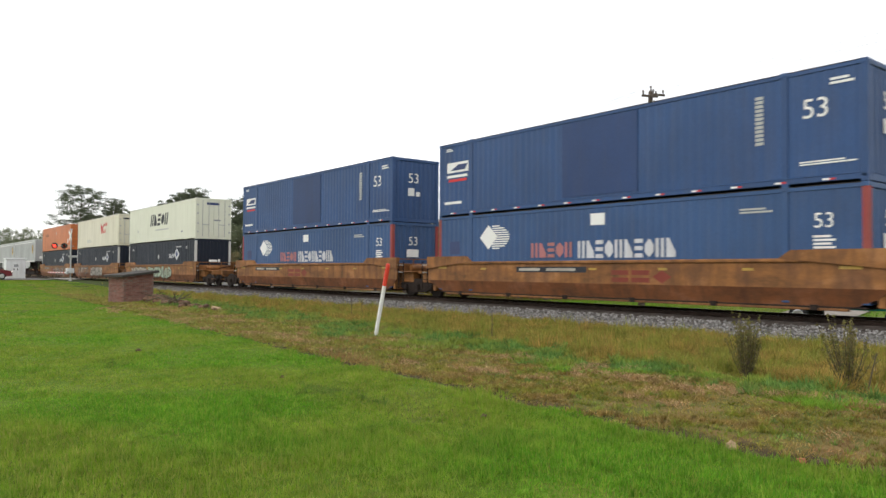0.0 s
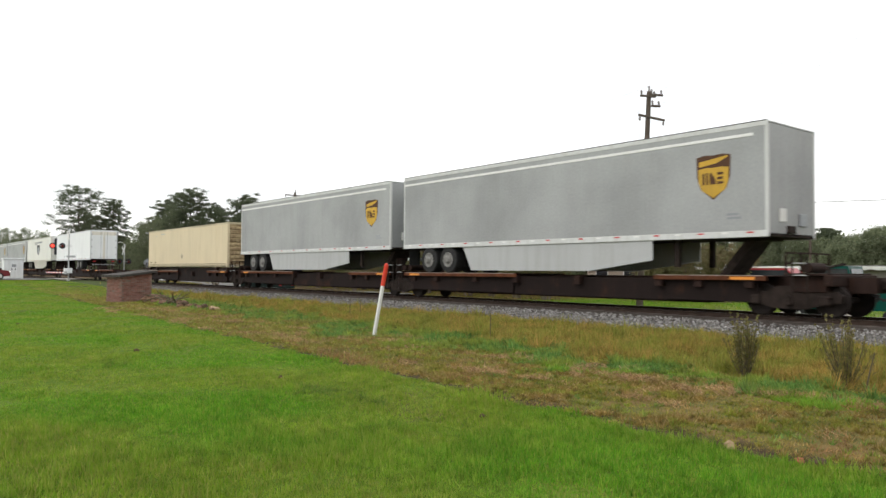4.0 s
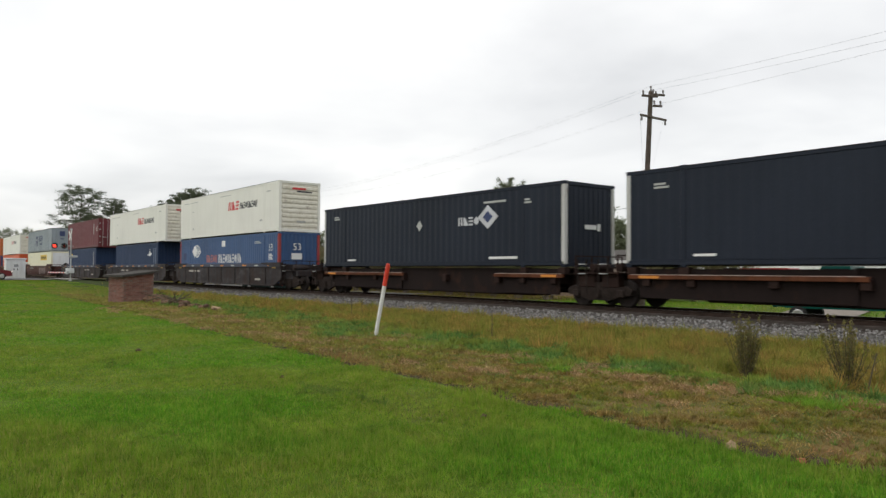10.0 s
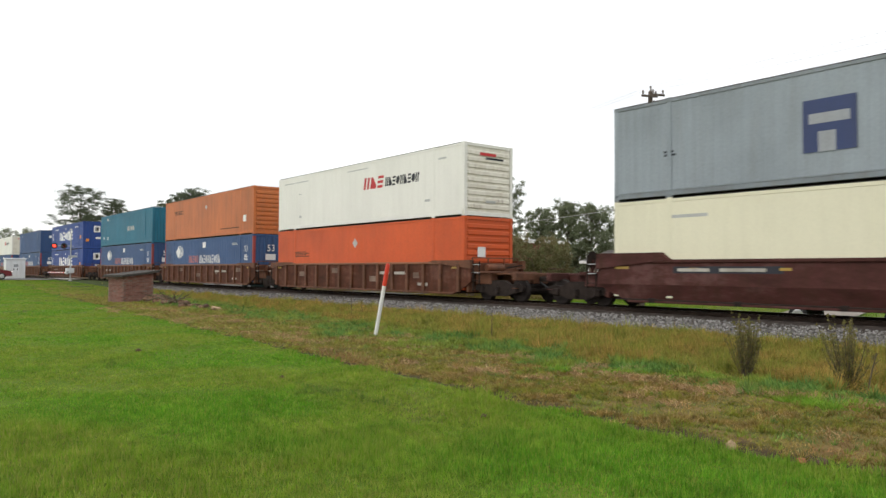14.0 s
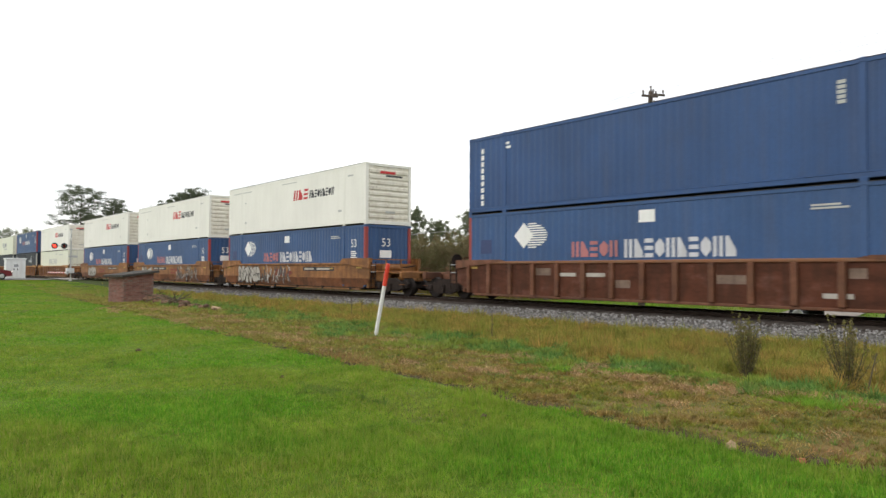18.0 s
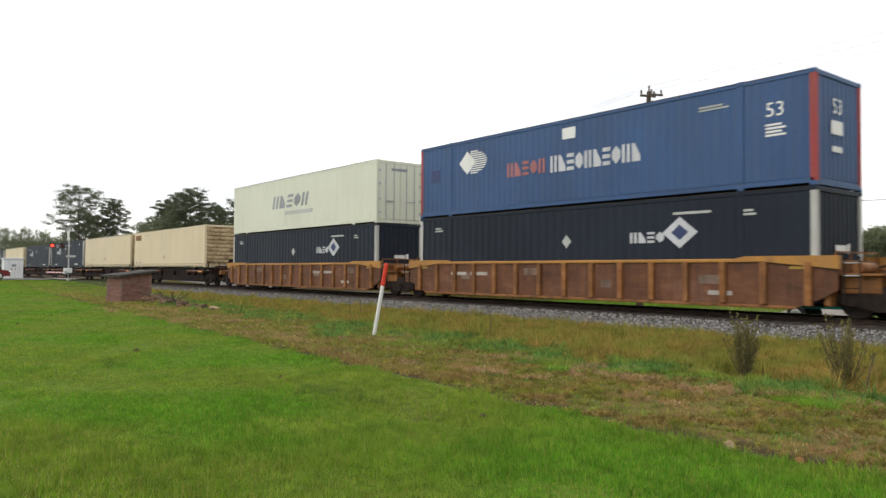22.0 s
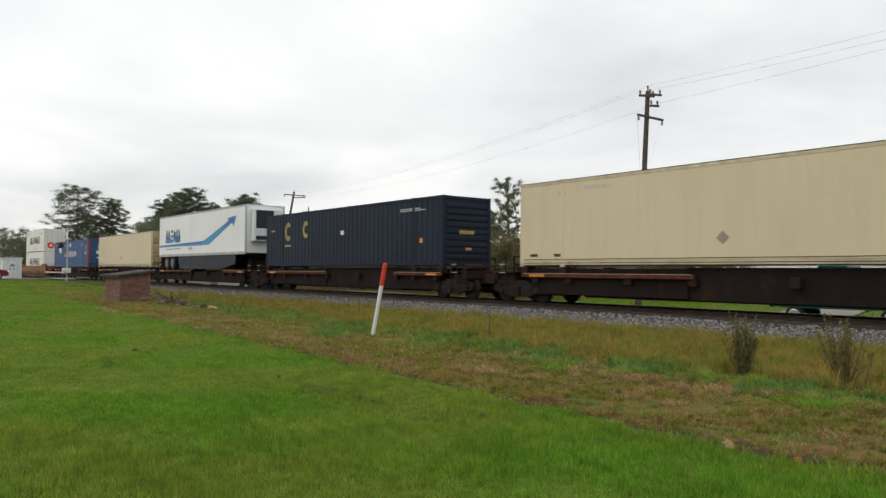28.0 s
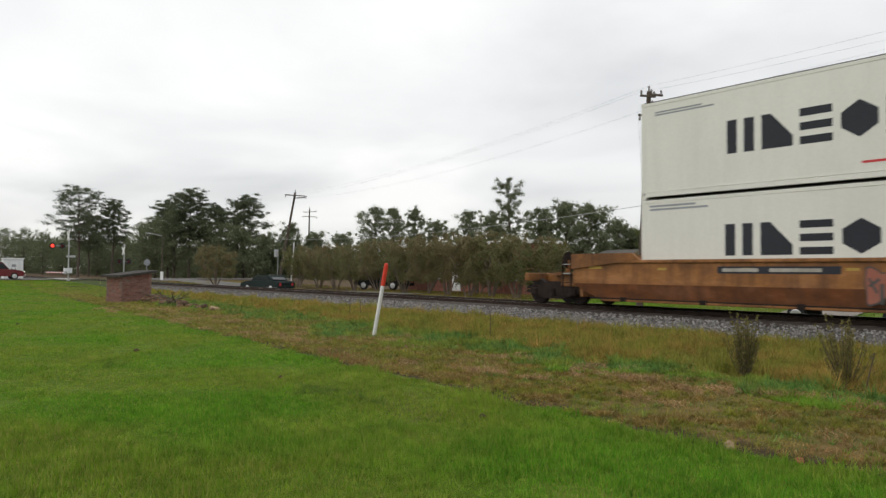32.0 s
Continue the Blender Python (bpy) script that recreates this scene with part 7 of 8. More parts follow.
# ---- the train: cars ----
def bogie(parent, x):
    b = part("bogie", Mesh().box(-0.22, 0.22, -1.0, 1.0, 0.35, 0.62, 0.04), BOGIE, parent, at=pose(x, 0, 0))
    fr = MESHES.setdefault("side_frame", Mesh().slab([(-1.25, 0.38), (-1.3, 0.55), (-1.1, 0.66), (-0.65, 0.62), (-0.3, 0.78), (0.3, 0.78), (0.65, 0.62), (1.1, 0.66), (1.3, 0.55), (1.25, 0.38), (0.95, 0.36), (0.4, 0.2), (-0.4, 0.2), (-0.95, 0.36)], -0.07, 0.07).make("side_frame"))
    wl = MESHES.setdefault("wheel", Mesh().lathe((0, -0.07, 0), (0, 1, 0), [(0, 0.39), (0.02, 0.42), (0.1, 0.42), (0.11, 0.445), (0.14, 0.445)], 24).make("wheel"))
    ax = MESHES.setdefault("axle", Mesh().tube((0, -1.05, 0), (0, 1.05, 0), 0.085, n=10).make("axle"))
    sp = MESHES.setdefault("spring", Mesh().lathe((0, 0, 0), (0, 0, 1), [(0, 0.09), (0.04, 0.1), (0.08, 0.09), (0.12, 0.1), (0.16, 0.09), (0.2, 0.1), (0.24, 0.09)], 10).make("spring"))
    bx = MESHES.setdefault("bearing_box", Mesh().box(-0.13, 0.13, -0.07, 0.07, -0.13, 0.13, 0.04).make("bearing_box"))
    for s in (-1, 1):
        part("side_frame", fr, BOGIE, b, at=pose(0, s * 1.0, 0))
        part("spring", sp, BOGIE, b, at=pose(0, s * 1.09, 0.3))
        for e in (-1, 1):
            part("wheel", wl, WHEEL, b, at=pose(e * 0.89, s * 0.755, 0.42, 0, 0, 0 if s < 0 else 180))
            part("bearing_box", bx, BOGIE, b, at=pose(e * 0.89, s * 1.09, 0.42))
    for e in (-1, 1):
        part("axle", ax, BOGIE, b, at=pose(e * 0.89, 0, 0.42))


MESHES = {}


def graffiti(t, y, x0, x1, z0, z1, n, fill, edge, seed, scrawl=False):
    """Unreadable sprayed shapes: fat overlapping blobs with a rim and loose strokes."""
    rnd = random.Random(seed)
    back, front, loose = Mesh(), Mesh(), Mesh()
    n = int(n * 1.5)
    p = (x1 - x0) / n
    for k in range(n):
        cx, cz = x0 + p * (k + 0.5), (z0 + z1) / 2 + rnd.uniform(-0.08, 0.08)
        w, h = p * rnd.uniform(0.45, 0.6), (z1 - z0) / 2 * rnd.uniform(0.85, 1.1)
        pts = []
        a0, a1 = rnd.random() * 6, rnd.random() * 6
        for j in range(20):
            a = j * math.pi / 10
            q = 1 + 0.16 * math.sin(3 * a + a0) + 0.08 * math.sin(5 * a + a1)
            pts.append((cx + w * math.copysign(abs(math.cos(a)) ** 0.6, math.cos(a)) * q, min(z1 + 0.06, max(z0 - 0.06, cz + h * math.copysign(abs(math.sin(a)) ** 0.6, math.sin(a)) * q))))
        back.slab(pts, y - 0.003 - 0.0004 * k, y - 0.0004 * k)
        front.slab([(cx + (a - cx) * 0.86, cz + (b - cz) * 0.9) for a, b in pts], y - 0.012 - 0.0004 * k, y - 0.009 - 0.0004 * k)
        for j in range(3):
            a, r = rnd.uniform(0, 6.28), rnd.uniform(0.1, 0.3) * (z1 - z0)
            mx, mz, th = cx + rnd.uniform(-0.4, 0.4) * w, cz + rnd.uniform(-0.5, 0.5) * h, rnd.uniform(0.02, 0.045)
            dx, dz = math.cos(a) * r, math.sin(a) * r
            loose.slab([(mx - dx - dz * th / r, mz - dz + dx * th / r), (mx - dx + dz * th / r, mz - dz - dx * th / r), (mx + dx + dz * th / r, mz + dz - dx * th / r), (mx + dx - dz * th / r, mz + dz + dx * th / r)], y - 0.024 - 0.0004 * k, y - 0.021 - 0.0004 * k)
    if scrawl:                        # dense thin strokes, dark and pale, over a smoky ground
        back, front, loose = Mesh(), Mesh(), Mesh()
        for k in range(int((x1 - x0) * 20)):
            bx, bz = rnd.uniform(x0, x1), rnd.uniform(z0 + 0.08, z1 - 0.08)
            a, bend, r, th = rnd.uniform(0.6, 2.5), rnd.uniform(-1.4, 1.4), rnd.uniform(0.1, 0.34) * (z1 - z0), rnd.uniform(0.018, 0.05)
            pts = [(bx + r * (u * math.cos(a) - bend * (u * u - 0.4) * math.sin(a)), bz + r * (u * math.sin(a) + bend * (u * u - 0.4) * math.cos(a))) for u in (-1, -0.5, 0, 0.5, 1)]
            pts = [(p, min(z1 + 0.04, max(z0 - 0.04, q))) for p, q in pts]
            me, d = ((back, 0.003), (front, 0.006), (loose, 0.009))[k % 3]
            for (p0, q0), (p1, q1) in zip(pts, pts[1:]):
                me.slab([(p0 - th, q0), (p0 + th, q0 + th * 0.3), (p1 + th, q1 + th * 0.3), (p1 - th, q1)], y - d - 0.00001 * k, y - d + 0.002 - 0.00001 * k)
        edge, fill = fill, edge
    for name, me, m, lb in (("sprayed_outline", back, edge, "sprayed graffiti rim"), ("sprayed_fill", front, fill, "sprayed graffiti fill"), ("sprayed_stroke", loose, edge, "loose sprayed strokes")):
        tagged(part(name, me, m, t, lb), kind="stuff")


CHALK, ASH, MINT = paint("chalk_spray", (0.43, 0.4, 0.35), 0.6, 0.45), paint("ash_spray", (0.09, 0.085, 0.08), 0.6, 0.3), paint("mint_spray", (0.36, 0.44, 0.33), 0.6, 0.4)
WELLS = {"tan": ("tan-brown smooth-sided well car", ("well_tan_paint", (0.27, 0.112, 0.028)), 0.45), "rib": ("rust-brown well car with ribbed sides", ("well_brown_paint", (0.14, 0.05, 0.021)), 0.55),
         "gold": ("golden-brown well car with ribbed sides", ("well_gold_paint", (0.26, 0.105, 0.026)), 0.2), "dark": ("sooty dark well car with a navy top chord", ("well_dark_paint", (0.038, 0.034, 0.036)), 0.2),
         "maroon": ("dark maroon smooth-sided well car", ("well_maroon_paint", (0.075, 0.026, 0.022)), 0.2)}
CHORD = {"gold": paint("chord_ochre", (0.42, 0.2, 0.04), 0.5, 0.3, 0.15), "dark": paint("chord_navy", (0.058, 0.066, 0.095), 0.5, 0.4, 0.1), "rib": paint("chord_brown", (0.2, 0.08, 0.032), 0.5, 0.4, 0.3)}
SLOT = 8.08
STENCIL = paint("faded_stencil", (0.19, 0.13, 0.095), 0.6, 0.7, 0.3, (0.07, 0.035, 0.02), True)
# redder, darker lower plate: the shade of its inward lean is in the tint
LOWER = {"tan": paint("well_tan_low_shaded", (0.19, 0.066, 0.02), 0.6, 0.6, 0.4, (0.05, 0.026, 0.016), True)}
# panels between the ribs take a darker tone than the ribs
PANEL = {"gold": paint("well_gold_panel_dark", (0.14, 0.052, 0.02), 0.6, 0.6, 0.4, (0.05, 0.026, 0.016), True), "rib": paint("well_brown_panel_dark", (0.1, 0.034, 0.018), 0.6, 0.6, 0.5, (0.04, 0.022, 0.016), True)}
RUSTRED = paint("dark_red_stencil", (0.2, 0.035, 0.02), 0.6, 0.3, 0.0, (0.15, 0.07, 0.03))


def car_end(t, P, e, ext, shared, give):
    """What hangs out at one end of a car: e is the way it points."""
    s = sorted
    for sd in (-1,):
        lad = part("ladder", Mesh().box(*s((e * (SLOT + 0.62), e * (SLOT + 0.66))), sd * 1.38 - 0.02, sd * 1.38 + 0.02, 0.35, 1.5, 0.006), BOGIE, t)
        part("stile", Mesh().box(*s((e * (SLOT + 0.98), e * (SLOT + 1.02))), sd * 1.38 - 0.02, sd * 1.38 + 0.02, 0.35, 1.5, 0.006), BOGIE, lad)
        for z in (0.45, 0.75, 1.05, 1.35):
            part("rung", Mesh().box(*s((e * (SLOT + 0.62), e * (SLOT + 1.02))), sd * 1.38 - 0.012, sd * 1.38 + 0.012, z - 0.012, z + 0.012), GALV if z > 1 else BOGIE, lad)
    x0, x1 = SLOT + 0.35, SLOT + min(ext, 1.5) - 0.05
    way = Mesh().box(*s((e * x0, e * x1)), -1.25, 1.25, 1.04, 1.1, 0.01)
    for y in (-1.2, -0.4, 0.45, 1.2):             # posts and hand rail over the walkway
        way.box(*s((e * (x0 + 0.02), e * (x0 + 0.06))), y - 0.02, y + 0.02, 1.1, 1.62)
    way.box(*s((e * (x0 + 0.02), e * (x0 + 0.06))), -1.22, 1.22, 1.6, 1.64).box(*s((e * (x0 + 0.02), e * (x0 + 0.06))), -1.22, 1.22, 1.34, 1.37)
    way.box(*s((e * (x0 + 0.1), e * (x1 - 0.1))), -1.1, -0.75, 0.62, 1.04, 0.02).box(*s((e * (x0 + 0.1), e * (x1 - 0.05))), 0.6, 1.1, 0.5, 1.04, 0.02)
    part("end_walkway", way, P, t)
    part("brake_cylinder", Mesh().tube((e * (SLOT + 0.7), -0.75, 1.24), (e * (SLOT + 0.7), 0.1, 1.24), 0.13, n=14), P, t)
    part("brake_rod", Mesh().tube((e * (SLOT + 0.55), 0.2, 1.2), (e * (SLOT + 0.95), 0.9, 1.35), 0.03, n=8), BOGIE, t)
    if shared:
        part("articulation_beam", Mesh().box(*s((e * (SLOT - 0.3), e * (SLOT + ext - 0.06))), -0.32, 0.32, 0.62, 0.98, 0.03), P, t)
        if give:
            bogie(t, e * (SLOT + ext))
            part("connector", Mesh().lathe((e * (SLOT + ext), 0, 0.62), (0, 0, 1), [(0, 0.32), (0.35, 0.32), (0.4, 0.2)], 14), BOGIE, t)
    else:
        bogie(t, e * (SLOT + max(ext - 1.9, -0.6)))
        part("draft_beam", Mesh().box(*s((e * (SLOT - 0.6), e * (SLOT + ext - 0.75))), -0.38, 0.38, 0.66, 1.0, 0.03), P, t)
        part("end_sill", Mesh().box(*s((e * (SLOT + ext - 0.95), e * (SLOT + ext - 0.75))), -1.3, 1.3, 0.78, 1.06, 0.02), P, t)
        cp = part("coupler", Mesh().box(*s((e * (SLOT + ext - 0.8), e * (SLOT + ext - 0.15))), -0.1, 0.1, 0.74, 0.92, 0.03), BOGIE, t)
        part("knuckle", Mesh().box(*s((e * (SLOT + ext - 0.2), e * (SLOT + ext + 0.03))), -0.17, 0.17, 0.68, 0.98, 0.06), BOGIE, cp)
        part("air_hose", Mesh().tube((e * (SLOT + ext - 0.5), -0.3, 0.72), (e * (SLOT + ext), -0.28, 0.45), 0.03, n=8), RUBBER, t)
        for sd in (-1, 1):
            for z in (0.5, 0.85, 1.2):
                part("grab_iron", Mesh().tube((e * (SLOT + ext - 0.86), sd * 0.95, z), (e * (SLOT + ext - 0.86), sd * 1.36, z), 0.014, n=6), P, t)


def well_car(kind, fext, fshared, rext, rshared, seed, spray=None):
    word, colour, rust = WELLS[kind]
    P = paint(*colour, 0.6, 0.6, rust, (0.05, 0.026, 0.016), True)
    C = CHORD.get(kind, P)
    t = thing("well_car", word, "railway wagon", "cars of the train")
    hs = 8.6
    for s in (-1, 1):
        a, b = sorted((s * 1.335, s * 1.40))
        if kind == "dark":
            out = [(-hs, 0.6), (-hs, 1.27), (hs, 1.27), (hs, 0.6), (hs - 0.8, 0.26), (-hs + 0.8, 0.26)]
        else:
            out = [(-hs, 0.7), (-hs, 1.43), (hs, 1.43), (hs, 0.7), (hs - 0.35, 0.5), (hs - 1.0, 0.24), (-hs + 1.0, 0.24), (-hs + 0.35, 0.5)]
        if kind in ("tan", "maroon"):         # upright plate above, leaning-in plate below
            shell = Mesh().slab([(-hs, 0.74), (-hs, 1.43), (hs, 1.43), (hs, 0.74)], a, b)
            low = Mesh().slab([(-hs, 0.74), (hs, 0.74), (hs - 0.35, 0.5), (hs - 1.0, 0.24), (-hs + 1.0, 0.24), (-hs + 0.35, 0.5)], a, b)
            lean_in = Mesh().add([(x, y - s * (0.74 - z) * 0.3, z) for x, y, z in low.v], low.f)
            part("lower_panel", lean_in, LOWER.get(kind, P), t, "red-brown lower plate that leans in, with shade in its colour" if kind == "tan" else "")
        else:
            shell = Mesh().slab(out, a, b)
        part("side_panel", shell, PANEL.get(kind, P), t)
        part("top_chord", Mesh().box(-hs, hs, *sorted((s * 1.3, s * 1.45)), 1.37 if kind != "dark" else 1.27, 1.47 if kind != "dark" else 1.49, 0.02), C, t, "ochre top chord" if kind == "gold" else "")
        lean = 0.13 if kind in ("tan", "maroon") else 0.0
        part("bottom_chord", Mesh().box(-hs + 1.0, hs - 1.0, *sorted((s * (1.3 - lean), s * (1.43 - lean))), 0.2, 0.28, 0.015), P, t)
        for e in (-1, 1):
            hgt = 1.68 if kind in ("tan", "maroon") else 1.53
            part("raised_end", Mesh().slab([(e * (hs - 2.6), 1.47), (e * (hs - 2.3), hgt), (e * (hs + 0.05), hgt), (e * (hs + 0.05), 1.2)], *sorted((s * 1.3, s * 1.46))), P if kind in ("dark", "rib") else C, t)
            if s < 0:
                part("reflector", Mesh().box(e * (hs - 0.9) - 0.25, e * (hs - 0.9) + 0.25, *sorted((s * 1.401, s * 1.407)), 1.2, 1.28), DULL_GOLD, t, "yellow reflector")
        if kind in ("rib", "gold"):
            m = MESHES.setdefault("well_rib", Mesh().box(-0.085, 0.085, -0.06, 0.06, 0.3, 1.38, 0.012).make("rib"))
            m2 = m if kind == "rib" else MESHES.setdefault("well_rib_gold", Mesh().box(-0.085, 0.085, -0.06, 0.06, 0.3, 1.38, 0.012).make("rib"))
            for k in range(15):
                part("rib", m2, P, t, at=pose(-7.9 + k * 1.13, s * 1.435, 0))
            for k in range(4 if s < 0 else 0):
                xs = -6.2 + 3.4 * k + 0.9 * ((seed * 7 + k * 3) % 3)
                part("faded_stencil", Mesh().box(xs, xs + (0.55, 0.85, 0.4, 0.7)[(seed + k) % 4], -1.405, -1.401, 0.62 + 0.18 * ((seed + k) % 3), 0.86 + 0.18 * ((seed + k) % 3)), STENCIL, t, "faded stencilled panel")
        elif kind == "dark":
            for k in range(9 if s < 0 else 0):
                part("reflector", Mesh().box(-7 + 1.75 * k, -6.5 + 1.75 * k, *sorted((s * 1.451, s * 1.456)), 1.33, 1.4), (ORANGEM, PALE_MARK)[k % 2], t)
            for k in range(7):
                part("web_stiffener", Mesh().box(-6.6 + 2.2 * k, -6.5 + 2.2 * k, *sorted((s * 1.38, s * 1.44)), 0.3, 1.27, 0.01), P, t)
        else:
            for k in range(5 if s < 0 else 0):
                part("reflector", Mesh().box(-5.4 + 2.6 * k, -5.1 + 2.6 * k, *sorted((s * 1.401, s * 1.407)), 1.16, 1.23), DULL_GOLD, t, "yellow reflector")
    part("floor", Mesh().box(-8.0, 8.0, -1.3, 1.3, 0.26, 0.31, 0.01), BOGIE, t)
    for k in range(6):
        part("cross_member", Mesh().box(-6.8 + 2.7 * k, -6.6 + 2.7 * k, -1.33, 1.33, 0.2, 0.34, 0.01), BOGIE, t)
    for e in (-1, 1):
        part("bulkhead", Mesh().box(*sorted((e * 8.25, e * 8.4)), -1.33, 1.33, 0.3, 1.43, 0.02), P, t)
        part("end_deck", Mesh().box(*sorted((e * 8.4, e * (SLOT + min(fext if e > 0 else rext, 2.2)))), -0.9, 0.9, 0.98, 1.04, 0.01), P, t)
    # number panel and small print
    Y = -1.4
    rnd = random.Random(seed)
    xa = rnd.choice((-5.9, -3.5, 2.2))
    if kind in ("tan", "maroon"):
        part("number_panel", Mesh().box(xa, xa + 3.2, Y - 0.004, Y, 1.08, 1.27), BLACKM, t, "black number panel")
        for k in range(2):
            part("number_bar", Mesh().box(xa + 0.15 + 1.3 * k, xa + 1.15 + 1.6 * k, Y - 0.008, Y - 0.004, 1.13, 1.22), CHALK, t)
    else:
        yy = Y - (0.0 if kind == "dark" else 0.003)
        part("number_bar", Mesh().box(xa, xa + 0.9, yy - 0.003, yy, 0.95, 1.07), CHALK, t)
        part("number_bar", Mesh().box(xa + 1.15, xa + 2.1, yy - 0.003, yy, 0.95, 1.07), CHALK, t)
        part("small_print", Mesh().box(5.2, 5.9, yy - 0.003, yy, 0.5, 0.62), CHALK, t)
    if kind == "tan":                 # a maker's mark as plain dark red shapes
        xm = xa + 4.2 if xa < 0 else xa - 3.4
        mk = Mesh()
        for k in range(2):
            mk.box(xm + 0.75 * k, xm + 0.65 + 0.75 * k, Y - 0.004, Y, 1.02, 1.16).box(xm + 0.75 * k, xm + 0.65 + 0.75 * k, Y - 0.004, Y, 0.8, 0.94)
        mk.slab([(xm + 1.5, 0.97), (xm + 1.83, 0.78), (xm + 2.15, 0.97), (xm + 1.83, 1.16)], Y - 0.004, Y)
        tagged(part("painted_wordmark", mk, RUSTRED, t), kind="stuff")
    for row in spray or ():
        graffiti(t, Y - 0.009, row[0], row[1], row[2], row[3] + 0.27, *row[4:])
    car_end(t, P, 1, fext, fshared, False)
    car_end(t, P, -1, rext, rshared, True)
    if not rshared:
        part("brake_wheel", Mesh().lathe((-SLOT - 1.2, -0.9, 1.5), (1, 0, 0), [(0, 0.28), (0.03, 0.28)], 18), BOGIE, t)
        part("brake_stand", Mesh().box(-SLOT - 1.25, -SLOT - 1.15, -0.95, -0.85, 1.0, 1.5, 0.01), P, t)
    return t


SPINE = ("spine_brown_paint", (0.027, 0.015, 0.012))
# near-black webs: the shade under the deck is put into their colour
UNDER_SHADE = paint("shaded_web_paint", (0.015, 0.0095, 0.0085), 0.8, 0.4, 0.3)
SKY_GLINT = paint("sky_glint_edge", (0.42, 0.33, 0.28), 0.5, 0.6, 0.3, (0.12, 0.05, 0.03))
DECKEDGE = paint("rusty_orange_edge", (0.115, 0.04, 0.018), 0.75, 0.6, 0.35, (0.03, 0.016, 0.011))


def spine_car(fext, fshared, rext, rshared, load):
    P = paint(*SPINE, 0.75, 0.5, 0.3)
    lift = 0.3 if load == "box" else 0.0        # webs raised to close the bright gap below a container
    t = thing("spine_car", "dark rust-brown spine car" + (" running empty" if load == "empty" else ""), "railway wagon", "cars of the train")
    part("centre_sill", Mesh().slab([(-SLOT - rext + 0.1, 0.62), (-SLOT - rext + 0.1, 1.0), (SLOT + fext - 0.1, 1.0), (SLOT + fext - 0.1, 0.62), (6.6, 0.56), (5.8, 0.24), (-5.8, 0.24), (-6.6, 0.56)], -0.42, 0.42), P, t)
    for s in (-1, 1):
        for a, b in ((-8.0, -1.2), (4.6, 8.0)):
            part("deck_edge", Mesh().box(a, b, *sorted((s * 1.22, s * 1.31)), 0.9, 1.02, 0.01), DECKEDGE, t, "rusty orange deck edge")
            # pale strip paints the sky's reflection along the flat deck edge
            if s < 0:
                part("worn_edge", Mesh().box(a + 0.1, b - 0.1, -1.316, -1.25, 1.022, 1.04), SKY_GLINT, t, "pale strip for the sky's glint on the deck's top edge")
            part("side_web", Mesh().box(a + 0.3, b - 0.3, *sorted((s * 1.08, s * 1.13)), 0.33, 0.9 + lift, 0.01), UNDER_SHADE, t)
        part("side_sill", Mesh().box(-1.6, 5.0, *sorted((s * 1.0, s * 1.06)), 0.3, 0.94 + lift * 0.97, 0.01), UNDER_SHADE, t)
        for x in (-7.6, 7.0):
            part("reflector", Mesh().box(x, x + 0.7, *sorted((s * 1.311, s * 1.316)), 0.92, 1.0), ORANGEM, t, "orange reflector")
    part("deck_plate", Mesh().box(-8.0, -1.2, -1.25, 1.25, 1.0, 1.035, 0.008), P, t)
    part("deck_plate", Mesh().box(4.6, 8.0, -1.25, 1.25, 1.0, 1.035, 0.008), P, t)
    for x in (-7.4, -5.9, -3.5, -1.3, 1.6, 4.7, 6.0, 7.5):
        part("cross_bearer", Mesh().box(x - 0.12, x + 0.12, -1.26, 1.26, 0.7, 0.98, 0.015), P, t)
    if load == "box":
        for x in (-7.9, -6.1, 6.1, 7.9):
            for s in (-1, 1):
                part("container_pedestal", Mesh().box(x - 0.16, x + 0.16, s * 1.15 - 0.14, s * 1.15 + 0.14, 1.02, 1.25, 0.02), P, t)
    elif load == "empty":
        part("folded_hitch", Mesh().slab([(4.8, 1.03), (6.6, 1.03), (6.4, 1.2), (5.2, 1.22)], -0.45, 0.45), BOGIE, t)
    part("brake_reservoir", Mesh().tube((-0.6, -0.75, 0.62), (0.8, -0.75, 0.62), 0.17, n=14), BOGIE, t)
    part("brake_pipe", Mesh().tube((-7.5, -0.55, 0.5), (7.5, -0.55, 0.5), 0.03, n=6), BOGIE, t)
    car_end(t, P, 1, fext, fshared, False)
    car_end(t, P, -1, rext, rshared, True)
    return t


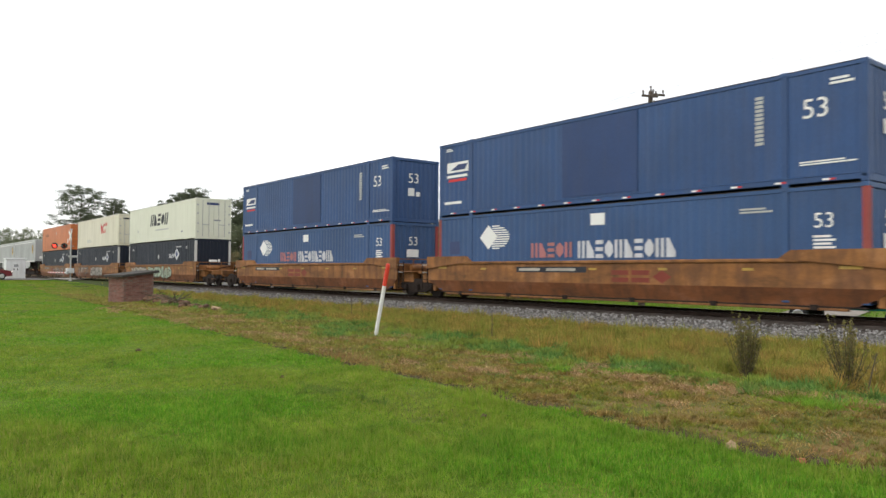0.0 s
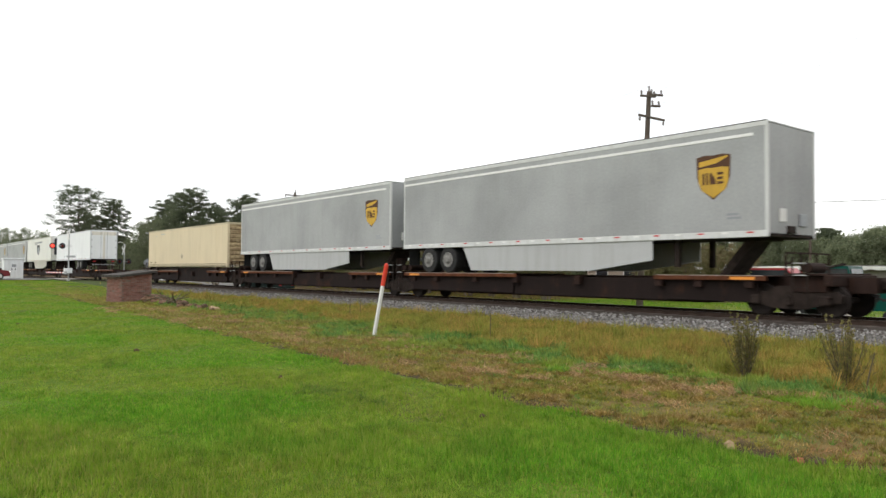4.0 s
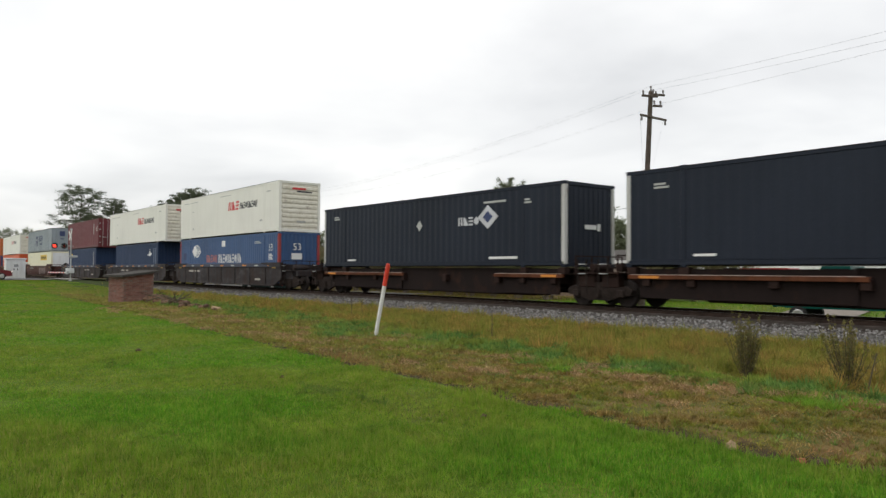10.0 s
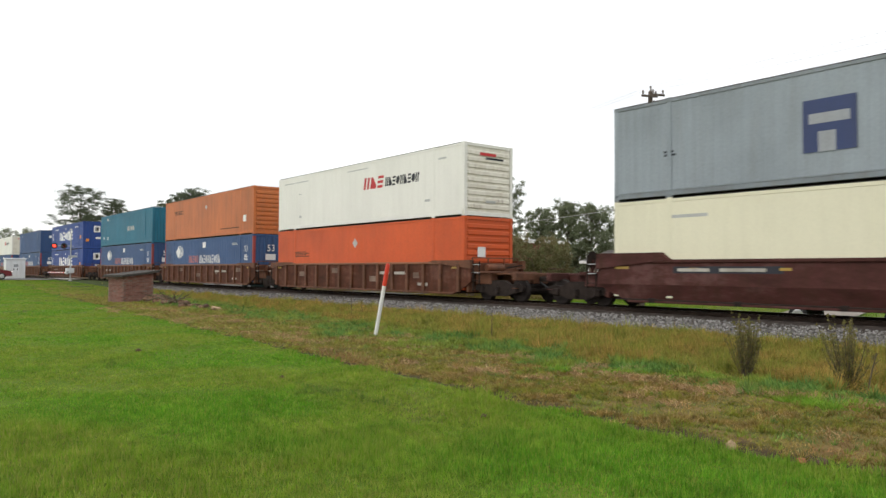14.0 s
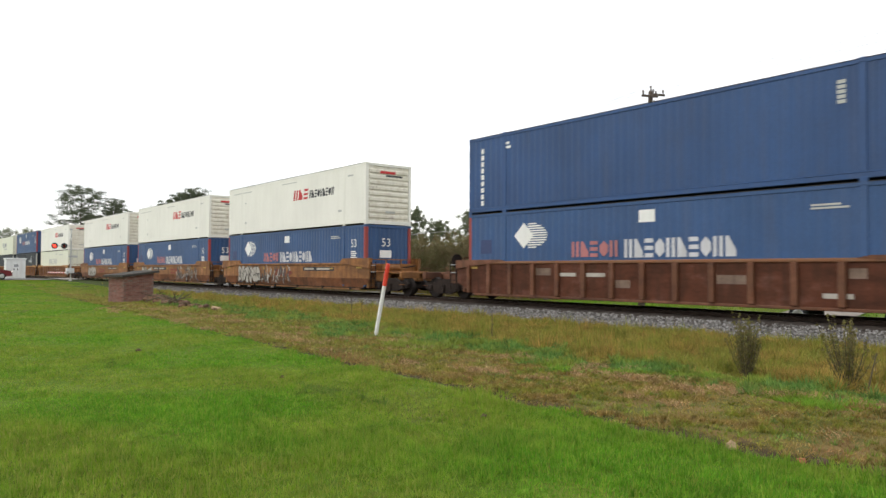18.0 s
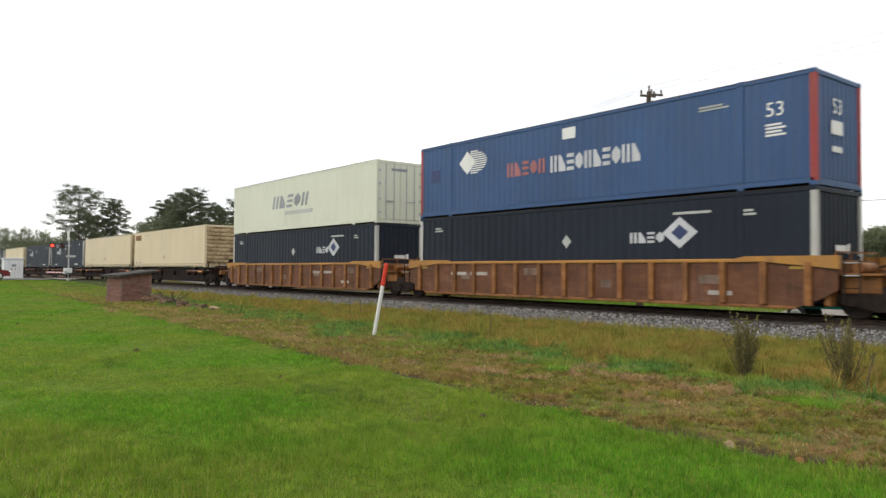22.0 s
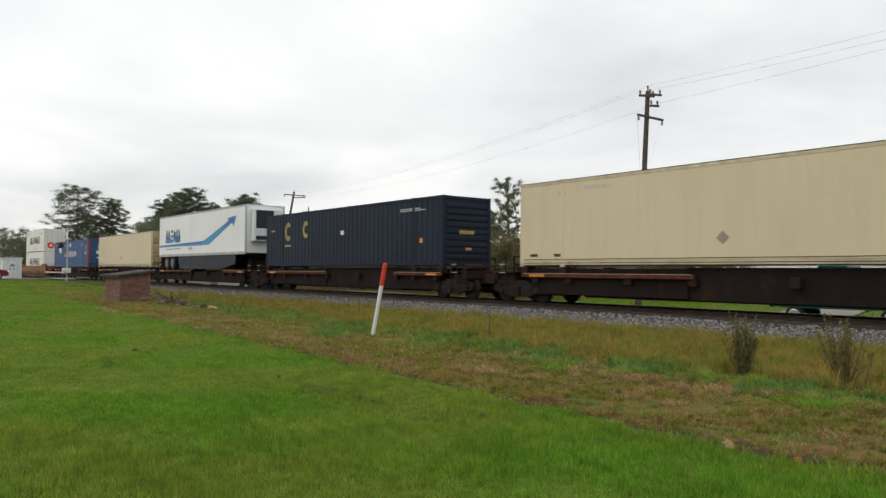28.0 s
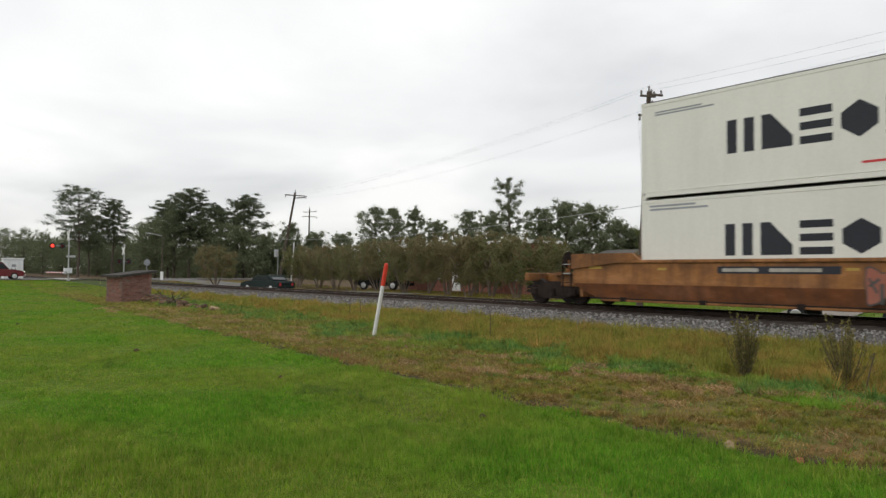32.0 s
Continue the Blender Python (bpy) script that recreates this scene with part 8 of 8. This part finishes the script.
# rear end of each slot at the start, the car, its load below and above
TRAIN = [(-23.36, "tan", "pacer", "blue"), (-42.87, "tan", "pacer", "blue"), (-67.2, "tan", "umax", "swift"), (-86.9, "tan", "umax", "road"), (-106.56, "tan", "umax", "orange"),
         (-128.24, "spine", "ups", None), (-145.38, "spine", "ups", None), (-163.65, "spine", "tan", None), (-181.1, "spine", None, None), (-199.06, "spine", "white_trailer", None),
         (-218.49, "spine", "shield_reefer", None), (-235.94, "spine", "ups", None), (-253.3, "spine", "ups", None), (-270.40, "spine", "umax", None), (-289.05, "spine", "umax", None),
         (-310.37, "dark", "pacer", "xpo"), (-329.99, "dark", "blue40", "xpo"), (-349.6, "dark", "blue40y", "maroon"), (-373.37, "maroon", "jb", "tote"), (-396.75, "rib", "orange_low", "xpo"),
         (-416.28, "rib", "pacer", "orange"), (-435.75, "rib", "pacer", "teal"), (-459.37, "rib", "crow", "crow"), (-482.84, "rib", "pacer", "blue24"), (-506.38, "tan", "pacer", "xpo"),
         (-525.99, "tan", "pacer", "xpo"), (-545.29, "tan", "pacer", "xpo"), (-568.97, "gold", "swift_low", "xpo"), (-588.36, "gold", "umax", "pacer"), (-607.85, "gold", "umax", "swift_b"),
         (-628.92, "spine", "tan_rust", None), (-646.29, "spine", "tan", None), (-663.40, "spine", "umax_b", None), (-680.81, "spine", "umax_b", None), (-699.30, "spine", "tan", None),
         (-717.41, "spine", "umax", None), (-736.20, "spine", "tan", None), (-756.73, "spine", "csx", None), (-775.85, "spine", "stripe_reefer", None), (-794.04, "spine", "tan", None),
         (-814.50, "spine", "pacer", None), (-835.68, "tan", "crowr_low", "crowr")]
SPRAY = {2: [(-6.8, -2.6, 0.42, 1.0, 5, CHALK, ASH, 1), (-2.2, 3.4, 0.42, 1.05, 5, MINT, ASH, 2)], 3: [(-1.5, 3.0, 0.4, 1.0, 6, CHALK, ASH, 3), (-6.8, -2.4, 0.45, 1.0, 3, ASH, CHALK, 9, True)],
         4: [(-0.6, 2.4, 0.35, 1.08, 4, ASH, CHALK, 4, True), (2.2, 6.2, 0.35, 1.05, 5, ASH, CHALK, 14, True)], 18: [(1.0, 5.2, 0.4, 1.0, 4, paint("dull_pink_spray", (0.2, 0.13, 0.12), 0.6, 0.3), ASH, 5)],
         24: [(-6.2, -3.1, 0.36, 1.05, 4, CHALK, ASH, 6), (-2.9, 0.7, 0.42, 1.08, 4, ASH, CHALK, 16, True)], 25: [(2.0, 6.2, 0.36, 1.05, 4, ASH, CHALK, 7, True), (-6.4, -3.8, 0.42, 1.0, 3, CHALK, ASH, 17)],
         26: [(-5.4, -2.4, 0.4, 1.08, 3, CHALK, ASH, 8)], 41: [(0.2, 2.4, 0.4, 0.95, 3, paint("rust_pink_spray", (0.35, 0.12, 0.08), 0.6, 0.3), ASH, 10)]}
BODY = 16.16
ROLLING = []           # thing, its place along the track at the start, its height above the rail


def assemble():
    made = {}
    n = len(TRAIN)
    kinds = {"ups", "white_trailer", "shield_reefer", "stripe_reefer"}

    def load(key, x, z):
        if key in made:
            ob = copy_thing(made[key], pose(0, 0, 0))
        else:
            ob = made[key] = (TRAILERS if key in kinds else KINDS)[key]()
            if key == "jb":
                marks(ob, -2.591 / 2 + 0.0065, [("word", 9.6, 11.2, 1.98, 2.32, (BLACKM, 1), 5), ("word", 11.4, 13.0, 1.98, 2.32, (BLACKM, 1), 5)], -16.154 / 2)
        ROLLING.append((ob, x, z))

    for k, (rear, car, low, high) in enumerate(TRAIN):
        mid = rear + SLOT
        front_gap = 7.2 if k == 0 else TRAIN[k - 1][0] - (rear + BODY)
        rear_gap = 7.2 if k == n - 1 else rear - (TRAIN[k + 1][0] + BODY)

        def half(gap, other):
            if gap < 3.6 and (car == "spine") == (other == "spine"):
                return gap / 2, True
            if car != "spine" and other == "spine":
                return min(3.2, gap * 0.6), False
            if car == "spine" and other not in ("spine", None):
                return gap - min(3.2, gap * 0.6), False
            return gap / 2, False
        fe, fs = half(front_gap, TRAIN[k - 1][1] if k else None)
        re_, rs = half(rear_gap, TRAIN[k + 1][1] if k < n - 1 else None)
        if k == 0:
            fs, fe = True, 1.65
        if car == "spine":
            ob = spine_car(fe, fs, re_, rs, "empty" if low is None else ("trailer" if low in kinds else "box"))
            if low:
                load(low, mid, 1.035 if low in kinds else 1.255)
        else:
            ob = well_car(car, fe, fs, re_, rs, k, SPRAY.get(k))
            load(low, mid, 0.364)
            if high:
                load(high, mid, 3.262)
        ROLLING.append((ob, mid, 0.0))


assemble()


# ---- what moves ----
def motions():
    for ob, x, z in ROLLING:
        walk(ob, [(t, pose(x + SPEED * t, TRACK, RAIL + z)) for t in (0, 8, 16, 24, 32)])
    z = float(rise(-86)) + 0.07
    walk(red_truck, [(0, pose(-86.0, 9.2, z, 0, 0, 90)), (30.5, pose(-86.0, 9.2, z, 0, 0, 90)), (31.2, pose(-86.0, 9.5, z, 0, 0, 90)), (32, pose(-86.0, 10.5, z, 0, 0, 90))])


motions()
